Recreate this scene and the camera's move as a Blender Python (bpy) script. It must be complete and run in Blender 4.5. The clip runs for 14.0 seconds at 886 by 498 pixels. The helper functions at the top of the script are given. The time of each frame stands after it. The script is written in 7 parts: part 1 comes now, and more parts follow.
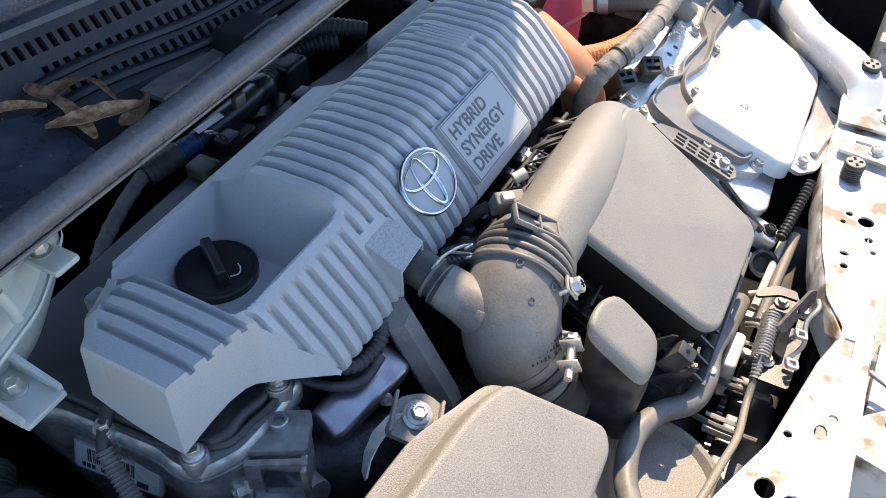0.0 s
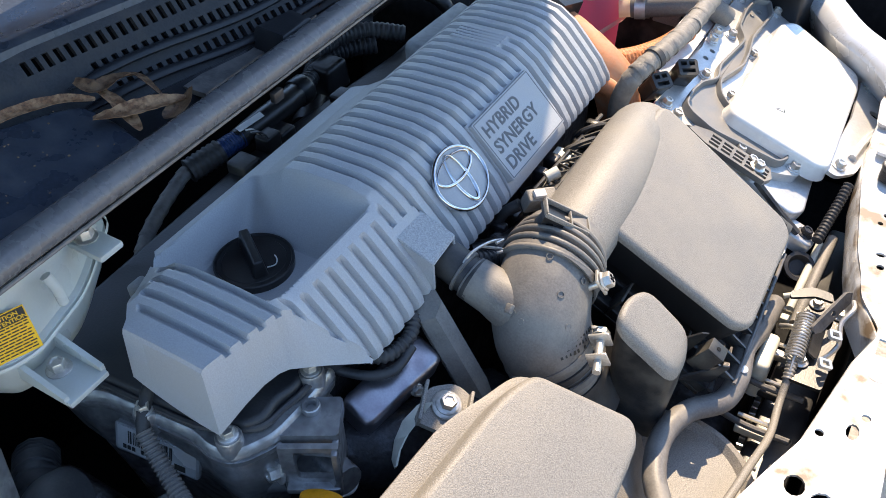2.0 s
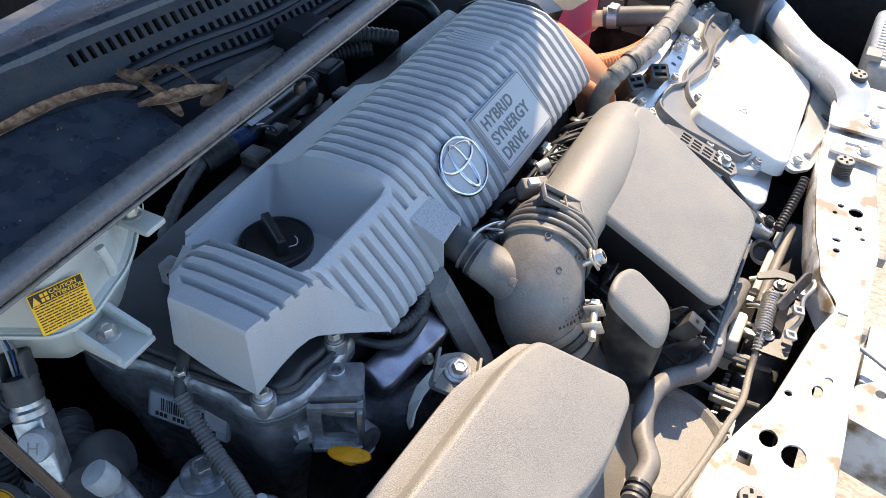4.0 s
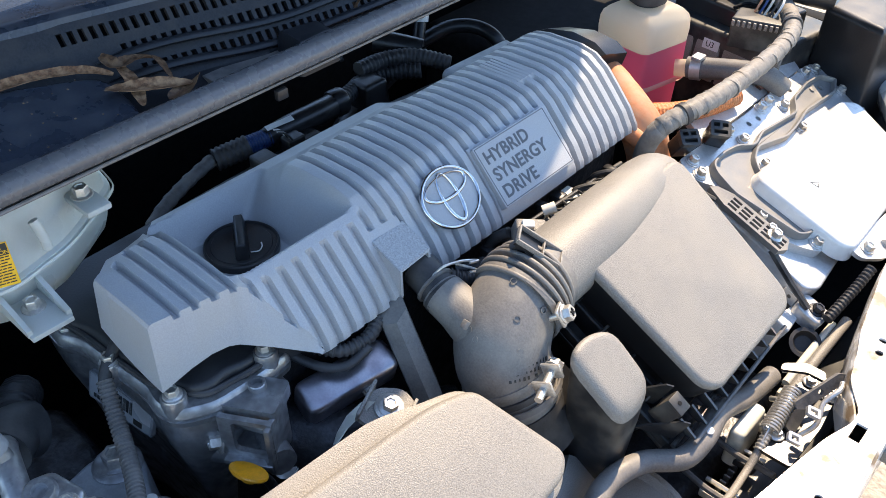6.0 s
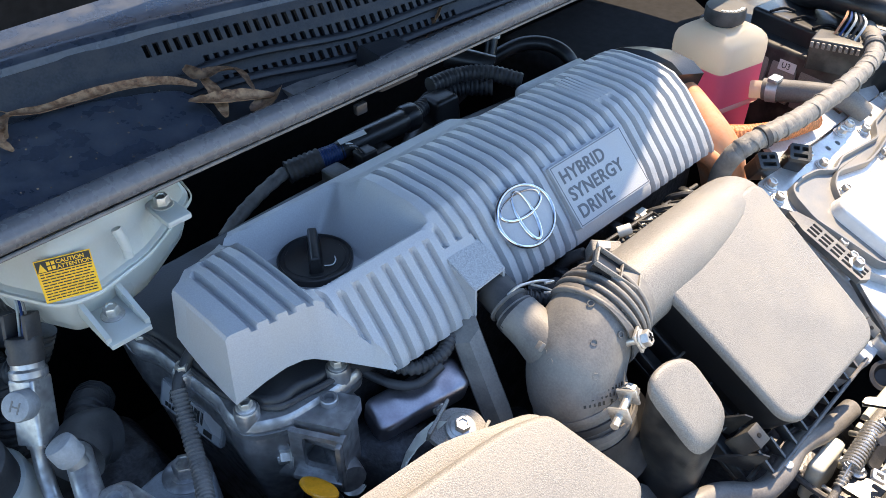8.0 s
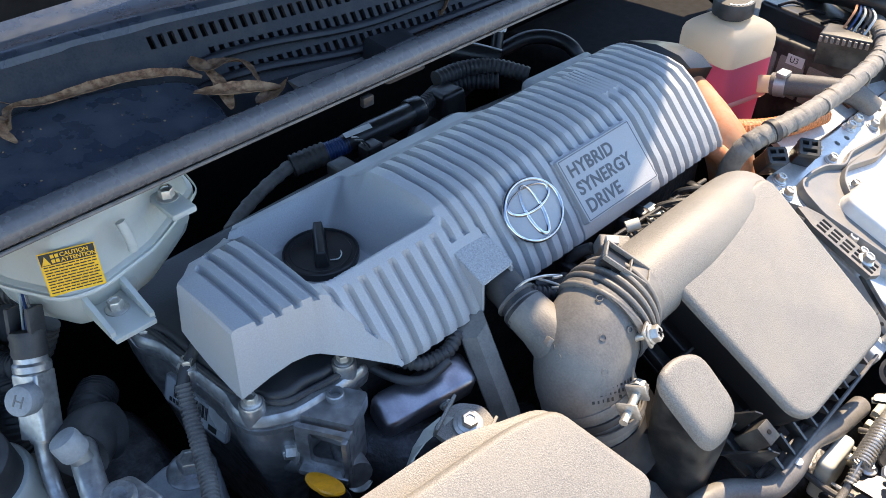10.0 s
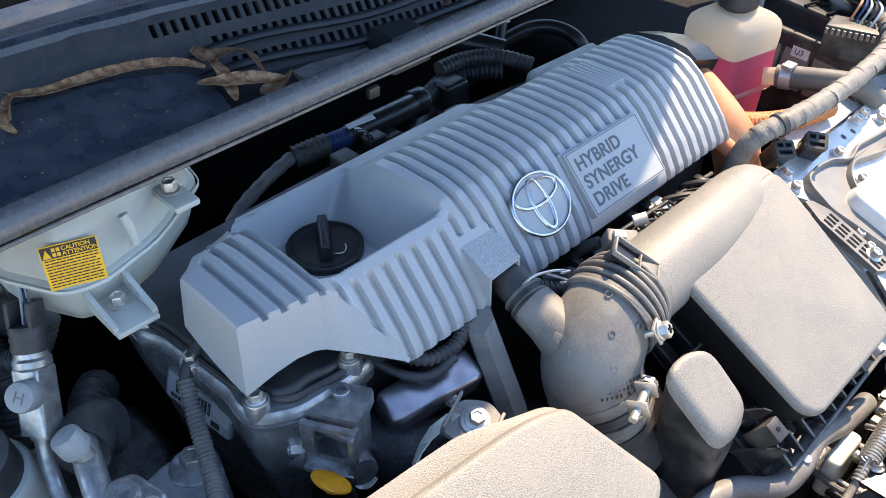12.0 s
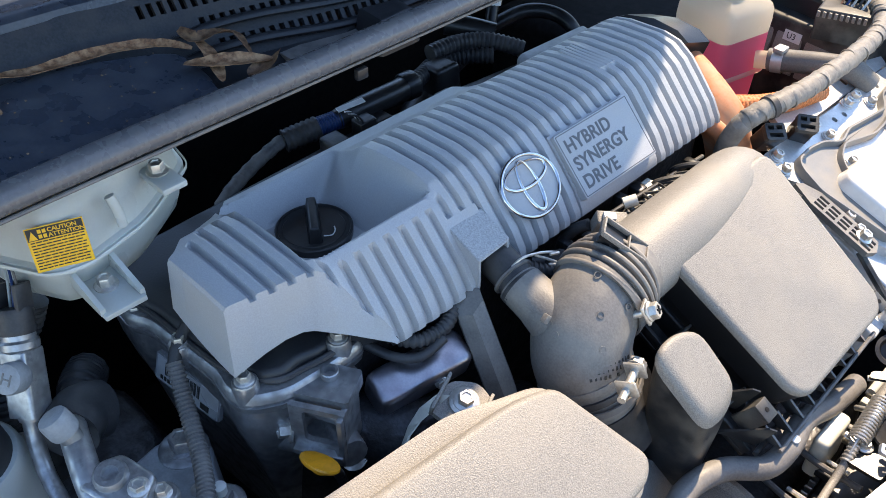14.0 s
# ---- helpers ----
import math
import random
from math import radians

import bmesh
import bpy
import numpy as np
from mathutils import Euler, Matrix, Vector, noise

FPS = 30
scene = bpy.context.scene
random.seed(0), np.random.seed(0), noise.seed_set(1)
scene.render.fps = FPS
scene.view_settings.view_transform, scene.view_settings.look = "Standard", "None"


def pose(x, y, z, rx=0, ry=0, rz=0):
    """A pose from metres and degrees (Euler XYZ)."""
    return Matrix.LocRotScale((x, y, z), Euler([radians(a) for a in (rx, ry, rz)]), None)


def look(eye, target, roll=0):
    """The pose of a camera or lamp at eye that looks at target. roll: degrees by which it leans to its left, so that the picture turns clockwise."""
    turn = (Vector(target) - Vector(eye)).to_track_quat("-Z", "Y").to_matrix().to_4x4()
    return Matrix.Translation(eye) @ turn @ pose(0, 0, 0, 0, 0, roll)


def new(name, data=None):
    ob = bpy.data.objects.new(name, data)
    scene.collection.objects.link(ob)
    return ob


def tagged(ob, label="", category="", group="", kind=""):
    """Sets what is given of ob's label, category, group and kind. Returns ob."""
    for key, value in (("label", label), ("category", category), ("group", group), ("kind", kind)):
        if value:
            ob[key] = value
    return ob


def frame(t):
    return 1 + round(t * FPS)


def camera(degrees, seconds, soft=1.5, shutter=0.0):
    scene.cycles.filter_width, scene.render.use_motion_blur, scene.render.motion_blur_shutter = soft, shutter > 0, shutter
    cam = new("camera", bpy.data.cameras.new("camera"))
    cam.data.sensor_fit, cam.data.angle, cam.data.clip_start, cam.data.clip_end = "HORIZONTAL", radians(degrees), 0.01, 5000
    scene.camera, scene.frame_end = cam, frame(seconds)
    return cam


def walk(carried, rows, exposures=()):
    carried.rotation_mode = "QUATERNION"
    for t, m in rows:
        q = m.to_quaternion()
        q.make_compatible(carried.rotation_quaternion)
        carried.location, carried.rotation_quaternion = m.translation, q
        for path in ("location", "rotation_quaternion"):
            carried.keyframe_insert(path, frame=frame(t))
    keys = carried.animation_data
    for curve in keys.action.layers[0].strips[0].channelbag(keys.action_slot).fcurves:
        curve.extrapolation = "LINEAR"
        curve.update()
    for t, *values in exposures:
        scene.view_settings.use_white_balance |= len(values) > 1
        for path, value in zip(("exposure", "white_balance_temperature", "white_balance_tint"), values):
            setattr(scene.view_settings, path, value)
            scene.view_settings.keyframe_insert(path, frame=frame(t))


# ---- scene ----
cam = camera(53.9, 14.0, soft=0.75)
METRES, EYE, TILT, LEAN, TURN = 0.62, 1.40, -44.0, 0.0, 28.3
ROWS = [
    (0.0, 0.0, 0.0, 0.0, 0.0, 0.0, -0.0),
    (0.5, 0.0262, -0.0136, -0.004, 0.69, 0.2, -0.14),
    (1.0, 0.0403, -0.0209, -0.0071, 1.43, 0.47, -0.14),
    (1.5, 0.0434, -0.0272, -0.0138, 2.16, 0.73, -0.36),
    (2.0, 0.0154, -0.0215, -0.0283, 2.78, 0.95, -0.62),
    (2.5, -0.1376, -0.0938, -0.0792, 1.98, 1.06, -0.34),
    (3.0, -0.1968, -0.1675, -0.114, 0.13, 1.33, 0.43),
    (3.5, -0.1939, -0.1776, -0.1097, -0.75, 1.64, 1.47),
    (4.0, -0.0662, -0.132, -0.0855, -0.57, 2.12, -0.25),
    (6.5, 0.2243, -0.0359, -0.0693, 11.62, 3.94, -10.28),
    (7.0, 0.2008, -0.0278, -0.0666, 11.91, 4.22, -10.37),
    (7.5, 0.168, -0.0249, -0.0646, 12.5, 4.2, -10.84),
    (8.0, 0.1761, -0.0328, -0.0674, 12.95, 4.13, -11.37),
    (10.5, 0.1583, -0.0183, -0.0701, 13.06, 3.82, -11.5),
    (11.0, 0.1461, -0.0149, -0.0676, 12.86, 3.65, -11.56),
    (11.5, 0.1385, -0.0112, -0.0671, 12.69, 3.47, -11.67),
    (12.0, 0.1426, -0.0105, -0.0675, 12.53, 3.28, -11.71),
    (12.5, 0.1452, -0.0112, -0.0702, 12.45, 3.1, -11.77),
    (13.0, 0.1591, -0.0067, -0.0748, 12.25, 2.95, -11.49),
    (13.5, 0.1487, -0.0078, -0.0796, 12.24, 2.86, -11.45),
    (14.0, 0.1544, -0.0055, -0.0765, 12.32, 2.68, -11.53),
]
walk(cam, [(t, pose(0, 0, EYE, TILT, LEAN, TURN) @ pose(METRES * x, METRES * y, METRES * z, 90 + pitch, roll, yaw)) for t, x, y, z, yaw, pitch, roll in ROWS],
     [(0.0, 1.35), (3.0, 1.42), (7.0, 1.58), (8.0, 1.69), (10.5, 1.56), (12.0, 1.66), (14.0, 1.52)])

# ---- world, sun ----
SUN = Vector((-0.12, 0.60, 0.79)).normalized()
world = bpy.data.worlds.new("world")
scene.world = world
world.use_nodes = True
wn = world.node_tree.nodes
sky = wn.new("ShaderNodeTexSky")
sky.sky_type, sky.sun_disc = "NISHITA", False
sky.sun_elevation = math.asin(SUN.z)
sky.sun_rotation = math.atan2(SUN.x, SUN.y)
sky.air_density, sky.dust_density, sky.ozone_density = 1.0, 0.2, 2.0
wn["Background"].inputs["Strength"].default_value = 0.15
world.node_tree.links.new(sky.outputs[0], wn["Background"].inputs["Color"])
sun = new("sun", bpy.data.lights.new("sun", "SUN"))
sun.data.energy, sun.data.angle, sun.data.color = 3.6, radians(0.53), (1.0, 0.79, 0.555)
sun.matrix_world = look(SUN * 20, (0, 0, 0))


# ---- materials ----
def material(name, color, rough=0.5, metal=0.0, grain=0.0, grain_size=0.002, stain=0.0, stain_size=0.05, stain_color=None,
             bump=0.0, bump_size=0.001, spec=0.5, coat=0.0, transmission=0.0, vary=0.0, subsurface=0.0, glow=0.0):
    """A node material: a base colour with grain, stains and relief at real size."""
    m = bpy.data.materials.new(name)
    m.use_nodes = True
    nt = m.node_tree
    b = nt.nodes["Principled BSDF"]
    b.inputs["Base Color"].default_value = (*color, 1)
    b.inputs["Roughness"].default_value = rough
    b.inputs["Metallic"].default_value = metal
    b.inputs["Specular IOR Level"].default_value = spec
    b.inputs["Coat Weight"].default_value = coat
    b.inputs["Coat Roughness"].default_value = 0.08
    b.inputs["Transmission Weight"].default_value = transmission
    b.inputs["Subsurface Weight"].default_value = subsurface
    b.inputs["Subsurface Scale"].default_value = 0.01
    co = nt.nodes.new("ShaderNodeTexCoord")
    col = None

    def tex(size, detail=4.0):
        n = nt.nodes.new("ShaderNodeTexNoise")
        n.inputs["Scale"].default_value = 1.0 / size
        n.inputs["Detail"].default_value = detail
        nt.links.new(co.outputs["Object"], n.inputs["Vector"])
        return n

    def mix(fac, a, bcol, lo, hi):
        ramp = nt.nodes.new("ShaderNodeMapRange")
        ramp.inputs["From Min"].default_value, ramp.inputs["From Max"].default_value = lo, hi
        nt.links.new(fac, ramp.inputs["Value"])
        x = nt.nodes.new("ShaderNodeMix")
        x.data_type = "RGBA"
        nt.links.new(ramp.outputs[0], x.inputs["Factor"])
        for sock, v in ((x.inputs["A"], a), (x.inputs["B"], bcol)):
            if isinstance(v, tuple):
                sock.default_value = (*v, 1)
            else:
                nt.links.new(v, sock)
        return x.outputs["Result"]

    if grain:
        lo = tuple(max(0.0, c * (1 - grain)) for c in color)
        hi = tuple(min(1.0, c * (1 + grain)) for c in color)
        col = mix(tex(grain_size).outputs["Fac"], lo, hi, 0.3, 0.7)
    if stain:
        dirt = stain_color or tuple(c * 0.45 for c in color)
        f = mix(tex(stain_size, 6).outputs["Fac"], (0, 0, 0), (stain, stain, stain), 0.44, 0.64)
        x = nt.nodes.new("ShaderNodeMix")
        x.data_type = "RGBA"
        nt.links.new(f, x.inputs["Factor"])
        if col is None:
            x.inputs["A"].default_value = (*color, 1)
        else:
            nt.links.new(col, x.inputs["A"])
        x.inputs["B"].default_value = (*dirt, 1)
        col = x.outputs["Result"]
        rr = nt.nodes.new("ShaderNodeMapRange")
        rr.inputs["To Min"].default_value, rr.inputs["To Max"].default_value = max(0.03, rough - 0.08), min(1, rough + 0.22)
        nt.links.new(f, rr.inputs["Value"])
        nt.links.new(rr.outputs[0], b.inputs["Roughness"])
    if vary:
        info = nt.nodes.new("ShaderNodeObjectInfo")
        hs = nt.nodes.new("ShaderNodeHueSaturation")
        mr = nt.nodes.new("ShaderNodeMapRange")
        mr.inputs["To Min"].default_value, mr.inputs["To Max"].default_value = 1 - vary, 1 + vary
        nt.links.new(info.outputs["Random"], mr.inputs["Value"])
        nt.links.new(mr.outputs[0], hs.inputs["Value"])
        if col is None:
            hs.inputs["Color"].default_value = (*color, 1)
        else:
            nt.links.new(col, hs.inputs["Color"])
        col = hs.outputs["Color"]
    if col is not None:
        nt.links.new(col, b.inputs["Base Color"])
    if bump:
        bp = nt.nodes.new("ShaderNodeBump")
        bp.inputs["Strength"].default_value = min(1.0, bump)
        bp.inputs["Distance"].default_value = bump_size * 0.5
        nt.links.new(tex(bump_size, 2).outputs["Fac"], bp.inputs["Height"])
        nt.links.new(bp.outputs[0], b.inputs["Normal"])
    if glow:
        tr = nt.nodes.new("ShaderNodeBsdfTranslucent")
        tr.inputs["Color"].default_value = (*color, 1)
        ms = nt.nodes.new("ShaderNodeMixShader")
        ms.inputs[0].default_value = glow
        nt.links.new(b.outputs[0], ms.inputs[1])
        nt.links.new(tr.outputs[0], ms.inputs[2])
        nt.links.new(ms.outputs[0], nt.nodes["Material Output"].inputs["Surface"])
    return m


DUST = (0.36, 0.31, 0.24)
M = dict(
    cover=material("grey_cover_plastic", (0.36, 0.37, 0.385), 0.52, grain=0.08, grain_size=0.0012, stain=0.25, stain_size=0.03, stain_color=(0.40, 0.38, 0.34), bump=0.3, bump_size=0.0011),
    cover_dust=material("dusty_cover_plastic", (0.36, 0.365, 0.37), 0.7, grain=0.25, grain_size=0.0015, bump=0.4, bump_size=0.0012),
    text=material("dark_grey_lettering", (0.085, 0.09, 0.10), 0.5, grain=0.1),
    chrome=material("chrome", (0.62, 0.63, 0.65), 0.16, 1.0, stain=0.35, stain_size=0.008),
    black=material("black_plastic", (0.014, 0.014, 0.015), 0.40, grain=0.2, stain=0.3, stain_size=0.04, stain_color=(0.045, 0.042, 0.04), bump=0.15, bump_size=0.0015),
    blackdust=material("dusty_black_plastic", (0.022, 0.022, 0.023), 0.5, grain=0.2, stain=0.6, stain_size=0.03, stain_color=(0.13, 0.12, 0.10), bump=0.2, bump_size=0.0015),
    airbox=material("grained_dusty_plastic", (0.228, 0.212, 0.188), 0.55, grain=0.36, grain_size=0.0010, stain=0.4, stain_size=0.06, stain_color=(0.30, 0.275, 0.235), bump=0.75, bump_size=0.0012),
    rubber=material("dusty_rubber", (0.16, 0.15, 0.138), 0.55, grain=0.16, grain_size=0.002, stain=0.55, stain_size=0.03, stain_color=(0.27, 0.25, 0.22), bump=0.2, bump_size=0.002),
    hose=material("black_rubber_hose", (0.03, 0.03, 0.032), 0.55, grain=0.2, stain=0.5, stain_size=0.02, stain_color=(0.09, 0.085, 0.08)),
    alu=material("cast_aluminium", (0.40, 0.40, 0.405), 0.40, 0.75, grain=0.2, grain_size=0.003, stain=0.7, stain_size=0.012, stain_color=(0.17, 0.165, 0.16), bump=0.15, bump_size=0.002),
    alupale=material("pale_cast_aluminium", (0.62, 0.62, 0.61), 0.45, 0.55, grain=0.08, grain_size=0.003, stain=0.35, stain_size=0.03, stain_color=(0.40, 0.38, 0.35), bump=0.08, bump_size=0.0015),
    darkmetal=material("dark_oily_metal", (0.05, 0.05, 0.055), 0.45, 0.6, grain=0.3, grain_size=0.004, stain=0.5, stain_size=0.02, stain_color=(0.02, 0.018, 0.016), bump=0.4, bump_size=0.004),
    zinc=material("zinc_steel", (0.62, 0.60, 0.56), 0.42, 0.75, grain=0.1, stain=0.35, stain_size=0.006, stain_color=(0.35, 0.31, 0.25)),
    white=material("white_car_paint", (0.74, 0.74, 0.73), 0.30, grain=0.02, grain_size=0.01, stain=1.0, stain_size=0.034, stain_color=(0.19, 0.135, 0.080), coat=0.3),
    whiteclean=material("white_lid_paint", (0.74, 0.74, 0.72), 0.35, grain=0.03, grain_size=0.006, stain=0.25, stain_size=0.03, stain_color=(0.55, 0.50, 0.42), coat=0.3),
    silver=material("silver_car_paint", (0.62, 0.64, 0.66), 0.3, 0.25, grain=0.03, stain=0.3, stain_size=0.06, stain_color=DUST, coat=0.5),
    tank=material("translucent_tank_plastic", (0.66, 0.685, 0.66), 0.35, grain=0.03, stain=0.25, stain_size=0.04, stain_color=(0.55, 0.50, 0.36), glow=0.35),
    yellow=material("yellow_label", (0.86, 0.50, 0.02), 0.45, grain=0.05, stain=0.12, stain_size=0.01),
    ink=material("label_ink", (0.02, 0.02, 0.018), 0.5),
    labelwhite=material("white_label", (0.72, 0.72, 0.70), 0.45, stain=0.2, stain_size=0.01),
    yellowplastic=material("yellow_plastic", (0.72, 0.31, 0.01), 0.38, grain=0.08, stain=0.3, stain_size=0.01),
    orange=material("orange_cable_sleeve", (0.55, 0.22, 0.10), 0.7, grain=0.10, grain_size=0.003, stain=0.85, stain_size=0.03, stain_color=(0.47, 0.31, 0.21)),
    orangeb=material("orange_braid", (0.60, 0.20, 0.06), 0.6, grain=0.4, grain_size=0.003, stain=0.4, stain_size=0.02, stain_color=(0.35, 0.25, 0.15), bump=0.8, bump_size=0.003),
    pink=material("pink_coolant_bottle", (1.0, 0.36, 0.52), 0.25, grain=0.04, stain=0.15, stain_size=0.03, stain_color=(0.95, 0.36, 0.50), glow=0.82),
    bottle=material("milky_bottle_plastic", (0.92, 0.84, 0.70), 0.3, grain=0.03, stain=0.25, stain_size=0.04, stain_color=(0.85, 0.66, 0.52), glow=0.7),
    cowl=material("cowl_black_plastic", (0.016, 0.018, 0.022), 0.42, grain=0.2, stain=0.3, stain_size=0.03, stain_color=(0.04, 0.04, 0.042), spec=0.35, bump=0.1, bump_size=0.002),
    cowlface=material("cowl_matt_plastic", (0.016, 0.0175, 0.021), 0.45, grain=0.3, stain=0.5, stain_size=0.015, stain_color=(0.034, 0.034, 0.036), spec=0.3, bump=0.15, bump_size=0.002),
    # black plastic; the sky's blue sheen is put into the navy base colour
    gloss=material("glossy_black_sky_tint", (0.030, 0.038, 0.054), 0.35, grain=0.25, grain_size=0.003, stain=0.5, stain_size=0.022, stain_color=(0.075, 0.083, 0.095)),
    seal=material("weathered_rubber_seal", (0.11, 0.11, 0.115), 0.32, grain=0.12, grain_size=0.003, stain=0.3, stain_size=0.012, stain_color=(0.15, 0.145, 0.14), bump=0.12, bump_size=0.003),
    rod=material("steel_rod", (0.030, 0.029, 0.029), 0.28, 0.2, stain=0.3, stain_size=0.01),
    leaf=material("dry_leaf", (0.105, 0.050, 0.022), 0.7, grain=0.5, grain_size=0.002, stain=0.8, stain_size=0.007, stain_color=(0.27, 0.165, 0.09), vary=0.6, bump=0.4, bump_size=0.002),
    debris=material("dry_debris", (0.15, 0.10, 0.06), 0.8, grain=0.4, vary=0.5),
    glass=material("windscreen_glass", (0.02, 0.025, 0.03), 0.04, spec=0.6, grain=0.05, coat=1.0),
    ground=material("dry_sandy_ground", (0.42, 0.36, 0.28), 0.9, grain=0.25, grain_size=0.01, stain=0.6, stain_size=0.2, stain_color=(0.28, 0.24, 0.19), bump=0.8, bump_size=0.02),
    # plain near-black; also stands in for shade in slots, holes and depths
    dark=material("near_black_and_shade", (0.012, 0.012, 0.013), 0.75, grain=0.3, grain_size=0.01, spec=0.12),
    tape=material("wrapped_tape", (0.12, 0.115, 0.11), 0.6, grain=0.2, grain_size=0.006, stain=0.5, stain_size=0.02, stain_color=(0.24, 0.22, 0.20), bump=0.3, bump_size=0.004),
    blue=material("blue_band", (0.02, 0.05, 0.16), 0.4, grain=0.1),
    cream=material("cream_plastic", (0.72, 0.70, 0.60), 0.45, grain=0.05, stain=0.3, stain_size=0.02),
    shield=material("heat_shield_steel", (0.36, 0.345, 0.37), 0.36, 0.9, grain=0.08, stain=0.5, stain_size=0.02, stain_color=(0.24, 0.21, 0.25)),
    platgrey=material("grey_painted_plate", (0.20, 0.197, 0.19), 0.5, 0.15, grain=0.06, stain=0.4, stain_size=0.03, stain_color=(0.27, 0.25, 0.22), bump=0.1, bump_size=0.0015),
    tapedust=material("dusty_wrapped_tape", (0.19, 0.175, 0.155), 0.65, grain=0.2, grain_size=0.006, stain=0.6, stain_size=0.02, stain_color=(0.30, 0.27, 0.23), bump=0.3, bump_size=0.004),
    valvecover=material("dark_valve_cover", (0.022, 0.023, 0.026), 0.5, grain=0.15, stain=0.5, stain_size=0.03, stain_color=(0.045, 0.043, 0.042), bump=0.2, bump_size=0.002),
    capgrey=material("grey_cap_plastic", (0.27, 0.28, 0.29), 0.5, grain=0.08, stain=0.3, stain_size=0.01),
)

# ---- mesh helpers ----
ORIGIN = {}


def thing(name, loc, label, category, group="", kind=""):
    ob = new(name)
    ob.location = loc
    ob.empty_display_size = 0.02
    ORIGIN[ob.name] = Vector(loc)
    return tagged(ob, label, category, group, kind)


def part(name, bm, mat, parent=None, label="", smooth=40):
    """Links a bmesh, in world coordinates, as one mesh under its thing or part."""
    o = ORIGIN[parent.name] if parent else Vector((0, 0, 0))
    bm.normal_update()
    if o.length > 0:
        bmesh.ops.translate(bm, vec=-o, verts=bm.verts[:])
    me = bpy.data.meshes.new(name)
    bm.to_mesh(me)
    bm.free()
    me.materials.append(M[mat] if isinstance(mat, str) else mat)
    for p in me.polygons:
        p.use_smooth = len(p.vertices) < 9
    me.set_sharp_from_angle(angle=radians(smooth))
    ob = new(name, me)
    if parent:
        ob.parent = parent
    ORIGIN[ob.name] = o.copy()
    return tagged(ob, label) if label else ob


def single(name, bm, mat, label, category, group="", kind="", smooth=40):
    """A thing that is one mesh, its origin at the middle of its foot."""
    xs = [v.co.copy() for v in bm.verts]
    lo = Vector([min(v[i] for v in xs) for i in range(3)])
    hi = Vector([max(v[i] for v in xs) for i in range(3)])
    o = Vector(((lo.x + hi.x) / 2, (lo.y + hi.y) / 2, lo.z))
    bmesh.ops.translate(bm, vec=-o, verts=bm.verts[:])
    ob = part(name, bm, mat, None, smooth=smooth)
    ob.location = o
    ORIGIN[ob.name] = o
    return tagged(ob, label, category, group, kind)


def axes(o, x, y):
    """A frame at o: x along the first direction, y as near the second as can be."""
    x = Vector(x).normalized()
    z = x.cross(Vector(y)).normalized()
    y = z.cross(x)
    m = Matrix((x, y, z)).transposed().to_4x4()
    m.translation = o
    return m


def aim(o, z, x=(1, 0, 0.01)):
    """A frame at o whose z points along the given direction."""
    z = Vector(z).normalized()
    y = z.cross(Vector(x)).normalized()
    m = Matrix((y.cross(z), y, z)).transposed().to_4x4()
    m.translation = o
    return m


def loft(bm, loops, cap0=True, cap1=True, closed=True, m=None):
    rows = []
    for lp in loops:
        rows.append([bm.verts.new((m @ Vector(p)) if m else Vector(p)) for p in lp])
    n = len(rows[0])
    for a, b in zip(rows, rows[1:]):
        for i in range(n if closed else n - 1):
            j = (i + 1) % n
            bm.faces.new((a[i], a[j], b[j], b[i]))
    if cap0:
        bm.faces.new(rows[0][::-1])
    if cap1:
        bm.faces.new(rows[-1])
    bmesh.ops.recalc_face_normals(bm, faces=bm.faces[:])
    return bm


def box(bm, c, s, bevel=0.0, m=None, seg=2):
    """A box of size s centred on c, in the frame m."""
    r = bmesh.ops.create_cube(bm, size=1.0)
    vs = r["verts"]
    bmesh.ops.scale(bm, vec=s, verts=vs)
    if bevel:
        es = list({e for v in vs for e in v.link_edges})
        g = bmesh.ops.bevel(bm, geom=es, offset=bevel, segments=seg, affect="EDGES", profile=0.5)
        vs = list({v for f in g["faces"] for v in f.verts} | {v for v in vs if v.is_valid})
    t = Matrix.Translation(c)
    bmesh.ops.transform(bm, matrix=(m @ t) if m else t, verts=vs)
    return bm


def rounded(pts, r, n=4):
    """The outline pts with its corners rounded; r: one radius, or one for each corner."""
    out = []
    k = len(pts)
    for i in range(k):
        p, a, b = Vector(pts[i]).to_2d(), Vector(pts[i - 1]).to_2d(), Vector(pts[(i + 1) % k]).to_2d()
        ri = r[i] if isinstance(r, (list, tuple)) else r
        da, db = a - p, b - p
        ri = min(ri, da.length * 0.48, db.length * 0.48)
        pa, pb = p + da.normalized() * ri, p + db.normalized() * ri
        for j in range(n + 1):
            t = j / n
            out.append(((1 - t) ** 2 * pa + 2 * t * (1 - t) * p + t * t * pb).to_tuple())
    return out


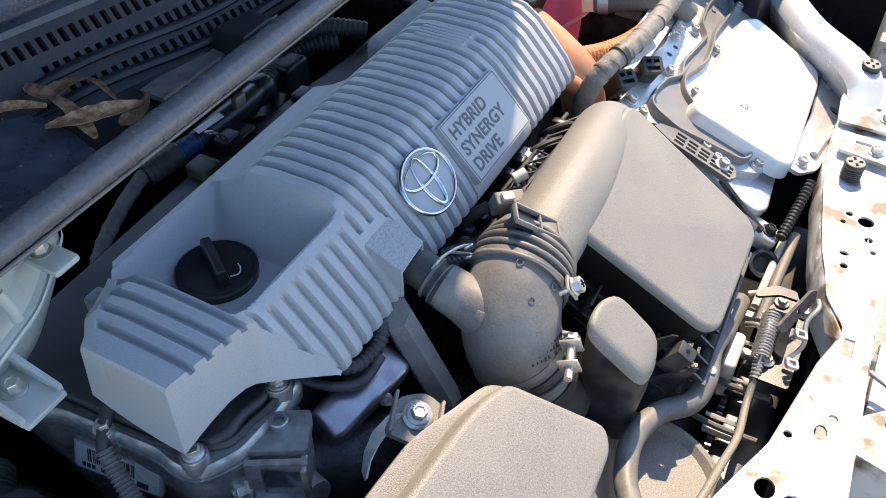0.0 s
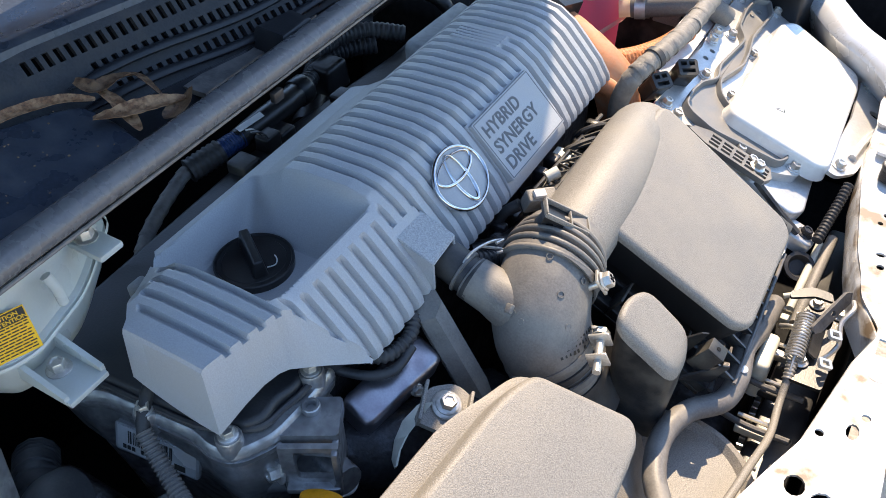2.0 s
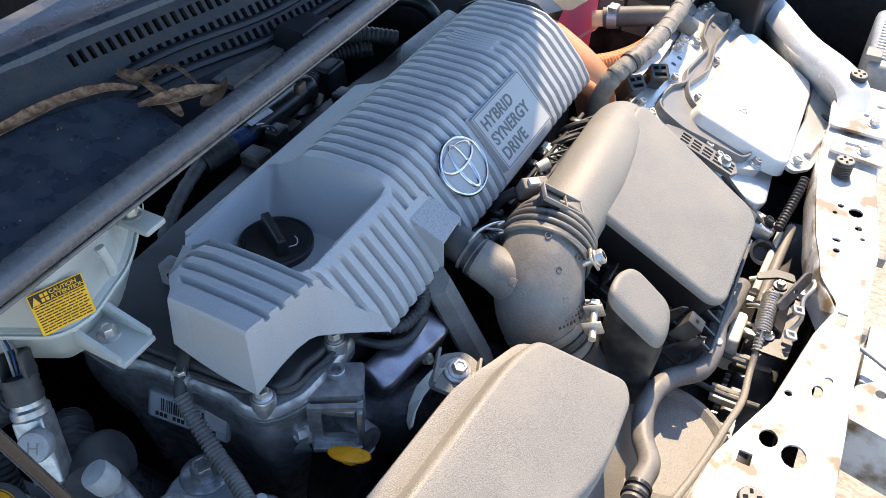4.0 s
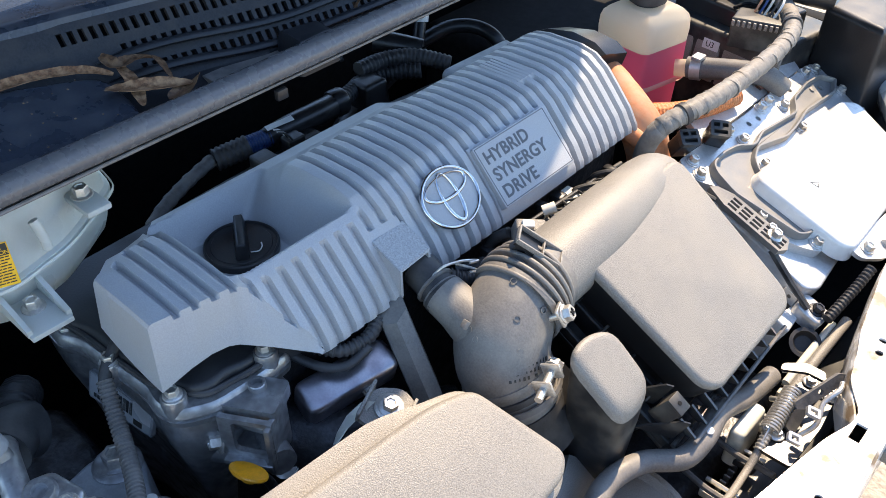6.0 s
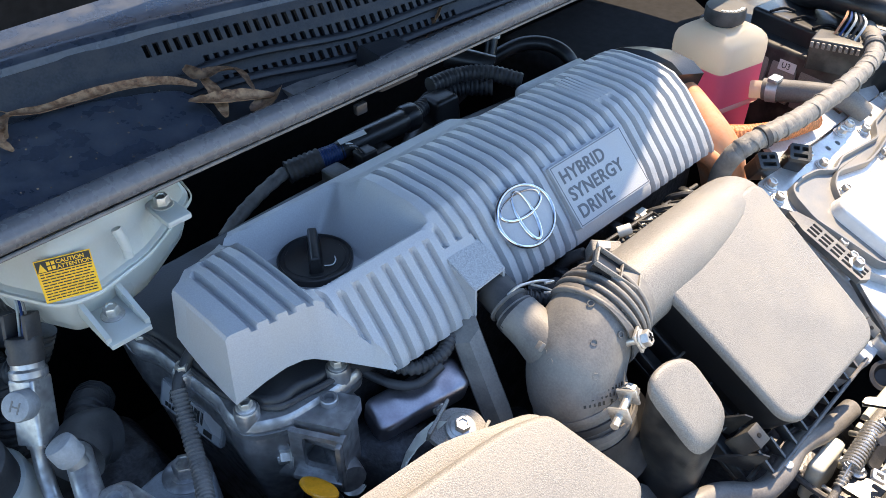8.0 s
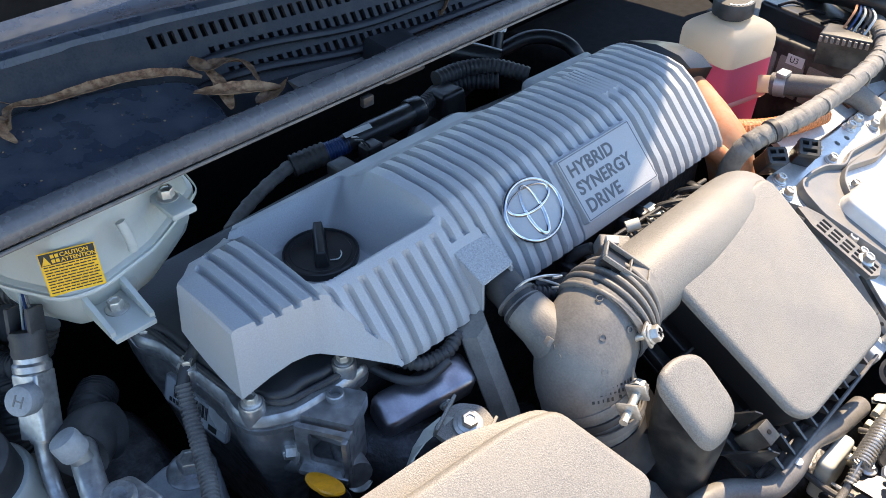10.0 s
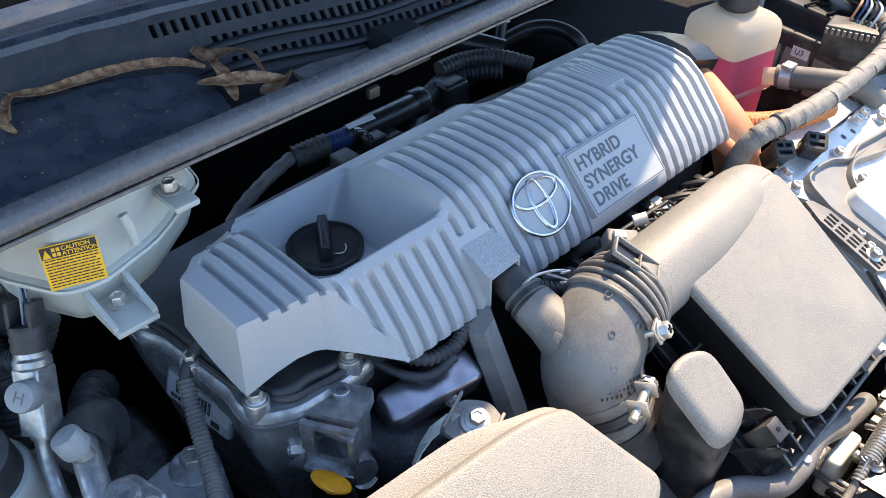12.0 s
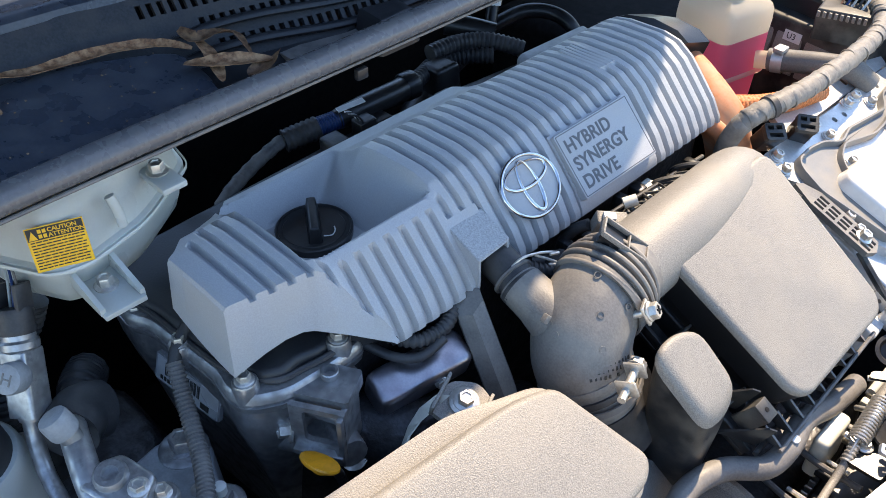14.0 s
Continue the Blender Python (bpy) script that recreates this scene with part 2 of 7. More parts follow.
def inset(pts, d):
    """The outline drawn in by d."""
    k = len(pts)
    area = sum(pts[i][0] * pts[(i + 1) % k][1] - pts[(i + 1) % k][0] * pts[i][1] for i in range(k))
    sgn = 1 if area > 0 else -1
    out = []
    for i in range(k):
        a, p, b = Vector(pts[i - 1]), Vector(pts[i]), Vector(pts[(i + 1) % k])
        u, v = (p - a), (b - p)
        u = u.normalized() if u.length > 1e-9 else v.normalized()
        v = v.normalized() if v.length > 1e-9 else u
        n1, n2 = Vector((-u.y, u.x)), Vector((-v.y, v.x))
        n = (n1 + n2)
        n = n.normalized() / max(0.5, n.normalized().dot(n1)) if n.length > 1e-6 else n1
        out.append(p + n * d * sgn)
    # draw together the points of corners that have turned inside out
    for _ in range(3):
        bad = [(out[(i + 1) % k] - out[i]).dot(Vector(pts[(i + 1) % k]) - Vector(pts[i])) < 0 for i in range(k)]
        if not any(bad) or all(bad):
            break
        i = 0
        while i < k:
            if bad[i] and not bad[i - 1]:
                run = [i]
                while bad[run[-1] % k]:
                    run.append(run[-1] + 1)
                lo, hi = run[0] - 1, run[-1] + 1
                idx = [j % k for j in range(lo, hi + 1)]
                c = sum((out[j] for j in idx), Vector((0, 0))) / len(idx)
                for j in idx:
                    out[j] = c.copy()
                i = run[-1]
            i += 1
    return [p.to_tuple() for p in out]


def moulded(bm, outline, z0, z1, edge=0.006, m=None, draft=0.0, foot=0.0):
    """A moulded solid: the outline from z0 to z1 with a rounded upper rim, walls that draw in by draft."""
    loops = [[(x, y, z0) for x, y in outline]]
    if foot:
        loops.append([(x, y, z0 + foot) for x, y in outline])
    base = inset(outline, draft) if draft else outline
    for k in range(5):
        a = math.pi / 2 * k / 4
        o = inset(base, edge * (1 - math.cos(a))) if k else base
        loops.append([(x, y, z1 - edge + edge * math.sin(a)) for x, y in o])
    return loft(bm, loops, m=m)


def smooth_path(pts, step=6):
    """A smooth line through pts."""
    pts = [Vector(p) for p in pts]
    out = []
    for i in range(len(pts) - 1):
        p0, p1, p2 = pts[max(0, i - 1)], pts[i], pts[i + 1]
        p3 = pts[min(len(pts) - 1, i + 2)]
        for j in range(step):
            t = j / step
            out.append(0.5 * ((2 * p1) + (p2 - p0) * t + (2 * p0 - 5 * p1 + 4 * p2 - p3) * t * t + (3 * p1 - p0 - 3 * p2 + p3) * t ** 3))
    out.append(pts[-1])
    return out


def resample(pts, d):
    out, acc = [pts[0].copy()], 0.0
    for a, b in zip(pts, pts[1:]):
        seg = (b - a).length
        while acc + seg >= d and seg > 0:
            t = (d - acc) / seg
            a = a.lerp(b, t)
            out.append(a.copy())
            seg = (b - a).length
            acc = 0.0
        acc += seg
    return out


def tube(bm, pts, r, seg=12, flat=1.0, smooth=6, radii=None, rib=0.0, pitch=0.004, caps=True):
    """A tube along a smooth line; radii: one for each point given; rib: corrugation height."""
    if smooth:
        line = smooth_path(pts, smooth)
        if radii:
            k = len(radii) - 1
            rs = []
            for i in range(len(line)):
                u = i / (len(line) - 1) * k
                j = min(int(u), k - 1)
                rs.append(radii[j] + (radii[j + 1] - radii[j]) * (u - j))
        else:
            rs = [r] * len(line)
    else:
        line = [Vector(p) for p in pts]
        rs = list(radii) if radii else [r] * len(line)
    if rib:
        line = resample(line, pitch / 4)
        rs = [r + rib * (0.5 + 0.5 * (1, 1, -1, -1)[i % 4]) for i in range(len(line))]
    loops = []
    t0 = (line[1] - line[0]).normalized()
    up = Vector((0, 0, 1)) if abs(t0.z) < 0.9 else Vector((1, 0, 0))
    side = t0.cross(up).normalized()
    for i, p in enumerate(line):
        t = (line[min(i + 1, len(line) - 1)] - line[max(i - 1, 0)]).normalized()
        side = (side - t * side.dot(t)).normalized()
        nn = side.cross(t).normalized()
        loops.append([p + side * (rs[i] * math.cos(2 * math.pi * k / seg)) + nn * (rs[i] * flat * math.sin(2 * math.pi * k / seg)) for k in range(seg)])
    return loft(bm, loops, caps, caps)


def lathe(bm, prof, m=None, seg=20, cap=True):
    """Turns (radius, height) pairs round the z of m."""
    loops = [[(r * math.cos(2 * math.pi * k / seg), r * math.sin(2 * math.pi * k / seg), z) for k in range(seg)] for r, z in prof]
    return loft(bm, loops, cap, cap, m=m)


def hexbolt(bm, m, af=0.010, h=0.006, flange=0.008, fh=0.0018, recess=True):
    """A flanged hexagon head whose seat is the origin of m."""
    lathe(bm, [(flange, 0), (flange, fh * 0.6), (flange * 0.86, fh)], m, 16)
    r = af / 2 / math.cos(math.pi / 6)
    hexa = lambda k, z: [(k * r * math.cos(math.pi / 3 * i), k * r * math.sin(math.pi / 3 * i), z) for i in range(6)]
    loops = [hexa(1, fh * 0.8), hexa(1, h * 0.88), hexa(0.9, h)]
    if recess:
        loops += [hexa(0.62, h), hexa(0.55, h - 0.0012)]
    loft(bm, loops, m=m)
    return bm


def bm_new():
    return bmesh.new()


def plate(bm, outline, holes, z0, z1, m=None):
    """A sheet with holes through it, between z0 and z1."""
    edges = []
    for lp in [outline] + holes:
        vs = [bm.verts.new((x, y, z0)) for x, y in lp]
        edges += [bm.edges.new((vs[i], vs[(i + 1) % len(vs)])) for i in range(len(vs))]
    g = bmesh.ops.triangle_fill(bm, edges=edges, use_beauty=True)
    fs = [f for f in g["geom"] if isinstance(f, bmesh.types.BMFace)]
    e = bmesh.ops.extrude_face_region(bm, geom=fs)
    vs = [v for v in e["geom"] if isinstance(v, bmesh.types.BMVert)]
    bmesh.ops.translate(bm, vec=(0, 0, z1 - z0), verts=vs)
    bmesh.ops.recalc_face_normals(bm, faces=bm.faces[:])
    if m:
        bmesh.ops.transform(bm, matrix=m, verts=bm.verts[:])
    return bm


def ring(cx, cy, r, n=14, sy=1.0):
    return [(cx + r * math.cos(2 * math.pi * k / n), cy + r * sy * math.sin(2 * math.pi * k / n)) for k in range(n)]


def rect(cx, cy, w, h):
    return [(cx - w / 2, cy - h / 2), (cx + w / 2, cy - h / 2), (cx + w / 2, cy + h / 2), (cx - w / 2, cy + h / 2)]


def lettering(body, size, m, depth=0.0006, spacing=1.0, bold=0.0):
    """Raised letters as a bmesh, laid in the x-y plane of m."""
    cu = bpy.data.curves.new("letters", "FONT")
    cu.body, cu.size, cu.extrude, cu.space_character = body, size, depth, spacing
    cu.offset = bold
    ob = bpy.data.objects.new("letters", cu)
    me = bpy.data.meshes.new_from_object(ob)
    bm = bmesh.new()
    bm.from_mesh(me)
    bpy.data.objects.remove(ob)
    bpy.data.curves.remove(cu)
    bpy.data.meshes.remove(me)
    bmesh.ops.transform(bm, matrix=m, verts=bm.verts[:])
    return bm

# ---- the setting: ground, car body ----
bm = bm_new()
loft(bm, [[(-300, -300, -0.05), (300, -300, -0.05), (300, 300, -0.05), (-300, 300, -0.05)], [(-300, -300, 0), (300, -300, 0), (300, 300, 0), (-300, 300, 0)]])
tagged(part("ground", bm, "ground"), "dry sandy ground under the car", "ground", kind="structure")

# raised bonnet, hinged at the windscreen, which shades the rear of the bay
HOOD = axes((-0.62, 0, 1.08), (0.34, 0, 0.94), (0, 1, 0))
outline = rounded([(0.030, -0.10), (0.45, -0.05), (0.64, 0.02), (0.72, 0.20), (0.77, 0.58), (0.75, 0.87), (0.70, 1.10), (0.60, 1.235), (0.30, 1.222), (0.030, 1.24)], [0.01, 0.06, 0.06, 0.06, 0.06, 0.06, 0.06, 0.06, 0.06, 0.01])
bm = bm_new()
moulded(bm, outline, -0.02, 0.012, 0.008, m=HOOD)
bonnet = tagged(part("bonnet", bm, "silver"), "raised white bonnet panel hinged below the windscreen", "bonnet", kind="structure")
# unseen dark sheet, added to cut bounce light and darken reflections
bm = bm_new()
moulded(bm, inset(outline, 0.004), -0.034, -0.0215, 0.004, m=HOOD)
part("lining", bm, "dark", bonnet, "unseen dark lining added under the bonnet to cut bounced light")

# walls and floor of the bay; near-black colour stands for its deep shade
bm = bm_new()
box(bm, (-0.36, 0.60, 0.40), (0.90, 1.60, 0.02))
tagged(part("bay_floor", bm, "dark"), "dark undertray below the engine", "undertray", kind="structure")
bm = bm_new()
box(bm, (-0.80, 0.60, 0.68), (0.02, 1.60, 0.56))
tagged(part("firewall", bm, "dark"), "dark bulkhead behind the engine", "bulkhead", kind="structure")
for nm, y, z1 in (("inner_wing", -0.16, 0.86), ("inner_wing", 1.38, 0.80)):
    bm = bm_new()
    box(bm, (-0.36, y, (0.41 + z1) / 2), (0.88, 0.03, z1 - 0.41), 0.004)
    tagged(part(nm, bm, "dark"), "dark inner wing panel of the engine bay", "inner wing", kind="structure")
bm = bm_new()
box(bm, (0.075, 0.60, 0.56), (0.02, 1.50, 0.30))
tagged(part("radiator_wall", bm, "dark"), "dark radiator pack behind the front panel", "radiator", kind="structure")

# ---- engine cover ----
PITCH = 0.0155
PROFILE = [(-0.470, 0.905), (-0.462, 0.914), (-0.445, 0.918), (-0.430, 0.926), (-0.415, 0.938), (-0.395, 0.942), (-0.350, 0.943), (-0.330, 0.939), (-0.312, 0.927), (-0.295, 0.909), (-0.277, 0.889), (-0.264, 0.868)]


def cover_z(x):
    for (x0, z0), (x1, z1) in zip(PROFILE, PROFILE[1:]):
        if x <= x1:
            t = (x - x0) / (x1 - x0)
            return z0 + (z1 - z0) * t
    return PROFILE[-1][1]


def sstep(a, b, v):
    t = min(1.0, max(0.0, (v - a) / (b - a)))
    return t * t * (3 - 2 * t)


def cover_left(y):
    edge = [(0.216, -0.3965), (0.224, -0.400), (0.247, -0.424), (0.301, -0.456), (0.306, -0.462)]
    if y < 0.306:
        for (y0, x0), (y1, x1) in zip(edge, edge[1:]):
            if y <= y1:
                return x0 + (x1 - x0) * (y - y0) / (y1 - y0)
    if y < 0.585:
        return -0.462
    return -0.462 + 0.034 * sstep(0.585, 0.60, y)


def cover_right(y):
    if y < 0.299:
        return -0.3225 + 0.0135 * max(0.0, (y - 0.216) / 0.083)
    return -0.309 + 0.043 * min(1.0, (y - 0.299) / 0.032)


def rounded_inside(x, y, x0, x1, y0, y1, r):
    """Distance inside a rounded rectangle (positive inside)."""
    cx, cy = (x0 + x1) / 2, (y0 + y1) / 2
    qx, qy = abs(x - cx) - (x1 - x0) / 2 + r, abs(y - cy) - (y1 - y0) / 2 + r
    return -(math.hypot(max(qx, 0), max(qy, 0)) + min(max(qx, qy), 0) - r)


def rib_mask(x, y, along):
    m = 1.0
    m *= sstep(-0.428, -0.418, x) if y > 0.31 else sstep(-0.002, 0.003, x - cover_left(y) - 0.012)
    m *= 1 - sstep(-0.006, -0.003, rounded_inside(x, y, -0.470, -0.318, 0.296, 0.430, 0.02))
    m *= 1 - sstep(-0.001, 0.001, rounded_inside(x, y, -0.316, -0.25, 0.562, 0.680, 0.002))
    m *= 1 - sstep(-0.001, 0.001, rounded_inside(x, y, -0.305, -0.24, 0.416, 0.456, 0.004))
    m *= 1 - sstep(-0.001, 0.001, rounded_inside(x, y, -0.402, -0.345, 0.681, 0.709, 0.002))
    m *= sstep(0.2350, 0.2365, along)
    return m


def cover_point(x, y, grooved=True):
    along = y
    z = cover_z(x)
    if x > -0.37 and y < 0.312:
        z += (0.9425 - 0.0015 * sstep(-0.35, -0.31, x) - z) * (1 - sstep(0.282, 0.312, y)) * sstep(-0.37, -0.35, x)
    if y < 0.222:
        t = (0.222 - y) / 0.006
        z -= 0.0035 * (1 - math.sqrt(max(0.0, 1 - t * t)))
    # filler recess: steep walls from a crisp rim, the far one slanting, down to a flat floor
    walls = [(x + 0.454) / 0.016, (-0.3235 - x) / 0.020, (y - 0.290) / 0.008, (0.424 - y) / 0.036]
    w = -math.log(sum(math.exp(-9.0 * min(4.0, max(-4.0, v))) for v in walls)) / 9.0
    if w > 0:
        z += (0.884 - z) * min(1.0, w)
    if y > 0.78:
        z -= 0.004 * ((y - 0.78) / 0.03) ** 2
    ph = ((along - 0.2405) / PITCH) % 1.0
    groove = 1 - sstep(0.0, 0.10, ph) + sstep(0.62, 0.74, ph)
    h = -0.0055 * groove * rib_mask(x, y, along) if grooved else 0.0
    slope = sstep(-0.33, -0.30, x)
    return Vector((x + h * 0.75 * slope, y, z + h * (1 - 0.3 * slope)))


def engine_cover():
    root = thing("engine_cover", (-0.36, 0.50, 0.86), "ribbed grey plastic engine cover, dusty, with a filler recess", "engine cover")
    bm = bm_new()
    ys = [0.216, 0.218, 0.221, 0.226] + [0.231 + PITCH / 12 * i for i in range(int((0.806 - 0.231) / (PITCH / 12)))]
    nx = 84
    rows = []
    for y in ys:
        l, r = cover_left(y), cover_right(y)
        row = []
        for i in range(nx + 1):
            u = i / nx
            x = l + (r - l) * u
            row.append(bm.verts.new(cover_point(x, y)))
        rows.append(row)
    for a, b in zip(rows, rows[1:]):
        for i in range(nx):
            if a[i].co.x > -0.290 and 0.4225 < a[i].co.y < 0.4545:
                continue
            bm.faces.new((a[i], a[i + 1], b[i + 1], b[i]))

    def foot_x(y):
        return -0.317 + 0.014 * max(0.0, (y - 0.212) / 0.069) if y < 0.281 else -0.303 + 0.039 * (y - 0.281) / 0.050

    def arch(x, y):
        """The lower rim of the skirt."""
        rim = [(0.216, 0.878), (0.2405, 0.8885), (0.258, 0.8935), (0.272, 0.8935), (0.302, 0.882), (0.331, 0.868)]
        for (y0, z0), (y1, z1) in zip(rim, rim[1:]):
            if y <= y1:
                return z0 + (z1 - z0) * sstep(y0, y1, y) if y0 < 0.10 else z0 + (z1 - z0) * (y - y0) / (y1 - y0)
        return 0.868

    # near face
    low = [bm.verts.new((v.co.x + 0.0055 * i / nx, v.co.y - 0.005, 0.877 + 0.018 * (1 - i / nx) ** 2)) for i, v in enumerate(rows[0])]
    for i in range(nx):
        bm.faces.new((low[i], low[i + 1], rows[0][i + 1], rows[0][i]))
    # the slanting side face and the free rim
    right = [r[-1] for r in rows]
    prev = low[-1]
    y_face = [k for k, y in enumerate(ys) if y < 0.331]
    under = []
    for k in y_face:
        q = cover_point(cover_right(ys[k]), ys[k], False)
        under.append(bm.verts.new((q.x + 0.0012, q.y - 0.0005, q.z - 0.0045)))
    for k in y_face[:-1]:
        bm.faces.new((right[k], under[k], under[k + 1], right[k + 1]))
    bm.faces.new((right[0], low[-1], under[0]))
    right = under + right[len(under):]
    for a, b, y0, y1 in zip(right, right[1:], ys, ys[1:]):
        if y1 < 0.331:
            zb = arch(0, y1)
            nv = bm.verts.new((max(b.co.x + 0.001, foot_x(y1)), b.co.y - 0.004, min(zb, b.co.z - 0.001)))
        else:
            nv = bm.verts.new((b.co.x + 0.001, b.co.y, b.co.z - 0.007))
        if not 0.4225 < b.co.y < 0.4545:
            bm.faces.new((a, prev, nv, b))
        prev = nv
    left = [r[0] for r in rows]
    prev = low[0]
    for a, b, y1 in zip(left, left[1:], ys[1:]):
        drop = 0.048 - 0.034 * sstep(0.225, 0.30, y1) if y1 < 0.30 else 0.012
        nv = bm.verts.new((b.co.x + (0.002 if y1 < 0.30 else -0.002), b.co.y, b.co.z - drop))
        bm.faces.new((a, b, nv, prev))
        prev = nv
    end = [bm.verts.new((v.co.x, v.co.y + 0.004, v.co.z - 0.03)) for v in rows[-1]]
    for i in range(nx):
        bm.faces.new((rows[-1][i], rows[-1][i + 1], end[i + 1], end[i]))
    bmesh.ops.recalc_face_normals(bm, faces=bm.faces[:])
    part("shell", bm, "cover", root, smooth=32)

    # name plate: a sunk field with a thin frame and dark letters
    pl = axes((-0.2885, 0.6205, 0.9055), (0, 1, 0), (-0.70, 0, 0.71))
    bm = bm_new()
    moulded(bm, rounded(rect(0, 0, 0.111, 0.066), 0.001, 1), -0.006, 0.0028, 0.0008, m=pl)
    plate_ob = part("name_plate", bm, "cover", root)
    bm = bm_new()
    plate(bm, rect(0, 0, 0.108, 0.063), [rect(0, 0, 0.1064, 0.0614)], 0.0026, 0.0030, m=pl)
    part("frame_line", bm, "text", plate_ob)
    for k, word in enumerate(("HYBRID", "SYNERGY", "DRIVE")):
        bm = lettering(word, 0.0182, pl @ pose(-0.048, 0.0120 - 0.0186 * k, 0.0029), 0.0002, 1.05, 0.00045)
        part("lettering", bm, "text", plate_ob, "dark grey capital letters")

    # badge: plain chromed rings
    em = axes((-0.2925, 0.5150, 0.9105), (0, 1, 0), (-0.70, 0, 0.71))

    def oval(cx, cy, a, b, w0, w1, turn=0.0):
        bm = bm_new()
        loops = []
        n = 40
        for k in range(n):
            t = 2 * math.pi * k / n
            w = w0 + (w1 - w0) * (0.5 - 0.5 * math.sin(t))
            c = Vector((cx + a * math.cos(t), cy + b * math.sin(t), 0))
            nrm = Vector((math.cos(t) * b, math.sin(t) * a, 0)).normalized()
            loops.append([c - nrm * w * math.cos(a) + Vector((0, 0, 0.0030 * math.sin(a))) for a in (0.0, 0.55, 1.1, 1.57, 2.04, 2.59, 3.1416)] + [c + Vector((0, 0, -0.004))])
        loops.append(loops[0])
        loft(bm, loops, False, False, m=em)
        bmesh.ops.remove_doubles(bm, verts=bm.verts[:], dist=1e-6)
        return bm

    bm = bm_new()
    loft(bm, [[(x, y, z) for x, y in ring(0, 0, 0.0335 * k, 36, 0.85)] for k, z in ((1.0, -0.012), (1.0, 0.0), (0.97, 0.0008))], m=em)
    badge = part("badge", bm, "cover", root, "plain oval badge with chromed rings")
    for args in ((0, 0, 0.0335, 0.0284, 0.0020, 0.0020), (0, 0.0106, 0.0262, 0.0112, 0.0013, 0.0024), (0, 0.0, 0.0096, 0.0242, 0.0014, 0.0026)):
        part("chrome_ring", oval(*args), "chrome", badge, "bright chrome ring")

    # hooded tab over the branch hose
    roof = [(-0.298, 0.418, 0.9125), (-0.300, 0.4585, 0.9125), (-0.266, 0.4585, 0.8985), (-0.2635, 0.418, 0.8985)]
    bm = bm_new()
    loft(bm, [roof, [(x + 0.001, y, z - 0.003) for x, y, z in roof]])
    bmesh.ops.bevel(bm, geom=bm.edges[:], offset=0.0008, segments=2, affect="EDGES")
    part("hose_hood", bm, "cover_dust", root)
    bm = bm_new()
    cheek = [(-0.298, 0.4182, 0.9115), (-0.2635, 0.4182, 0.8980), (-0.2630, 0.4182, 0.868), (-0.279, 0.4182, 0.868)]
    loft(bm, [cheek, [(x, y + 0.0025, z) for x, y, z in cheek]])
    part("hood_cheek", bm, "cover", root)
    bm = bm_new()
    cheek = [(-0.298, 0.4583, 0.911), (-0.266, 0.4583, 0.8985), (-0.265, 0.4583, 0.884), (-0.276, 0.4583, 0.880)]
    loft(bm, [cheek, [(x, y - 0.0025, z) for x, y, z in cheek]])
    part("hood_cheek", bm, "cover", root)
    # fine louvres in the ribs
    for k in range(5):
        bm = bm_new()
        box(bm, (-0.3735, 0.6840 + 0.0056 * k, 0.9405), (0.054, 0.0046, 0.005), 0.0008)
        part("louvre", bm, "cover", root)
    # clip at the left rear
    bm = bm_new()
    moulded(bm, rounded(rect(-0.468, 0.288, 0.020, 0.018), 0.004), 0.866, 0.889, 0.003)
    lug = part("side_lug", bm, "capgrey", root)
    # near-black box in place of a shaded slot
    bm = bm_new()
    box(bm, (-0.463, 0.2795, 0.881), (0.006, 0.003, 0.006), 0.0005)
    part("slot", bm, "dark", lug)
    return root


COVER = engine_cover()



# ---- oil filler cap ----
def filler_cap():
    c = Vector((-0.403, 0.3555, 0.885))
    root = thing("oil_filler_cap", c, "black plastic oil filler cap seated in the cover recess", "filler cap")
    m = Matrix.Translation(c)
    bm = bm_new()
    lathe(bm, [(0.0335, -0.01), (0.0345, 0.003), (0.0345, 0.0055), (0.0335, 0.0065), (0.0325, 0.0065), (0.0315, 0.0050), (0.028, 0.0050), (0.0275, 0.0056)], m, 44)
    part("disc", bm, "black", root)
    bm = bm_new()
    moulded(bm, rounded(rect(0, 0.002, 0.0135, 0.052), 0.004), 0.004, 0.021, 0.0025, m=m @ pose(0, 0, 0, 0, 0, 56), draft=0.0025)
    part("grip", bm, "black", root, "raised black finger grip")
    bm = bm_new()
    tube(bm, [c + Vector((0.016, -0.002, 0.0062)), c + Vector((0.020, 0.004, 0.0062)), c + Vector((0.017, 0.010, 0.0062)), c + Vector((0.012, 0.013, 0.0062))], 0.0006, 6)
    part("scratch_line", bm, "labelwhite", root, "pale moulded mark")
    return root


filler_cap()

# ---- air cleaner ----
LID = axes((-0.16, 0.56, 0.872), (0.855, 0, -0.519), (0, 1, 0))


def bolt_part(root, p, n=(0, 0, 1), af=0.010, h=0.0065, fl=0.0075, mat="zinc", name="bolt", turn=0.0):
    bm = bm_new()
    hexbolt(bm, aim(p, n) @ pose(0, 0, 0, 0, 0, turn), af, h, fl)
    return part(name, bm, mat, root)


def on(m, x, y, z=0.0):
    return m @ Vector((x, y, z))


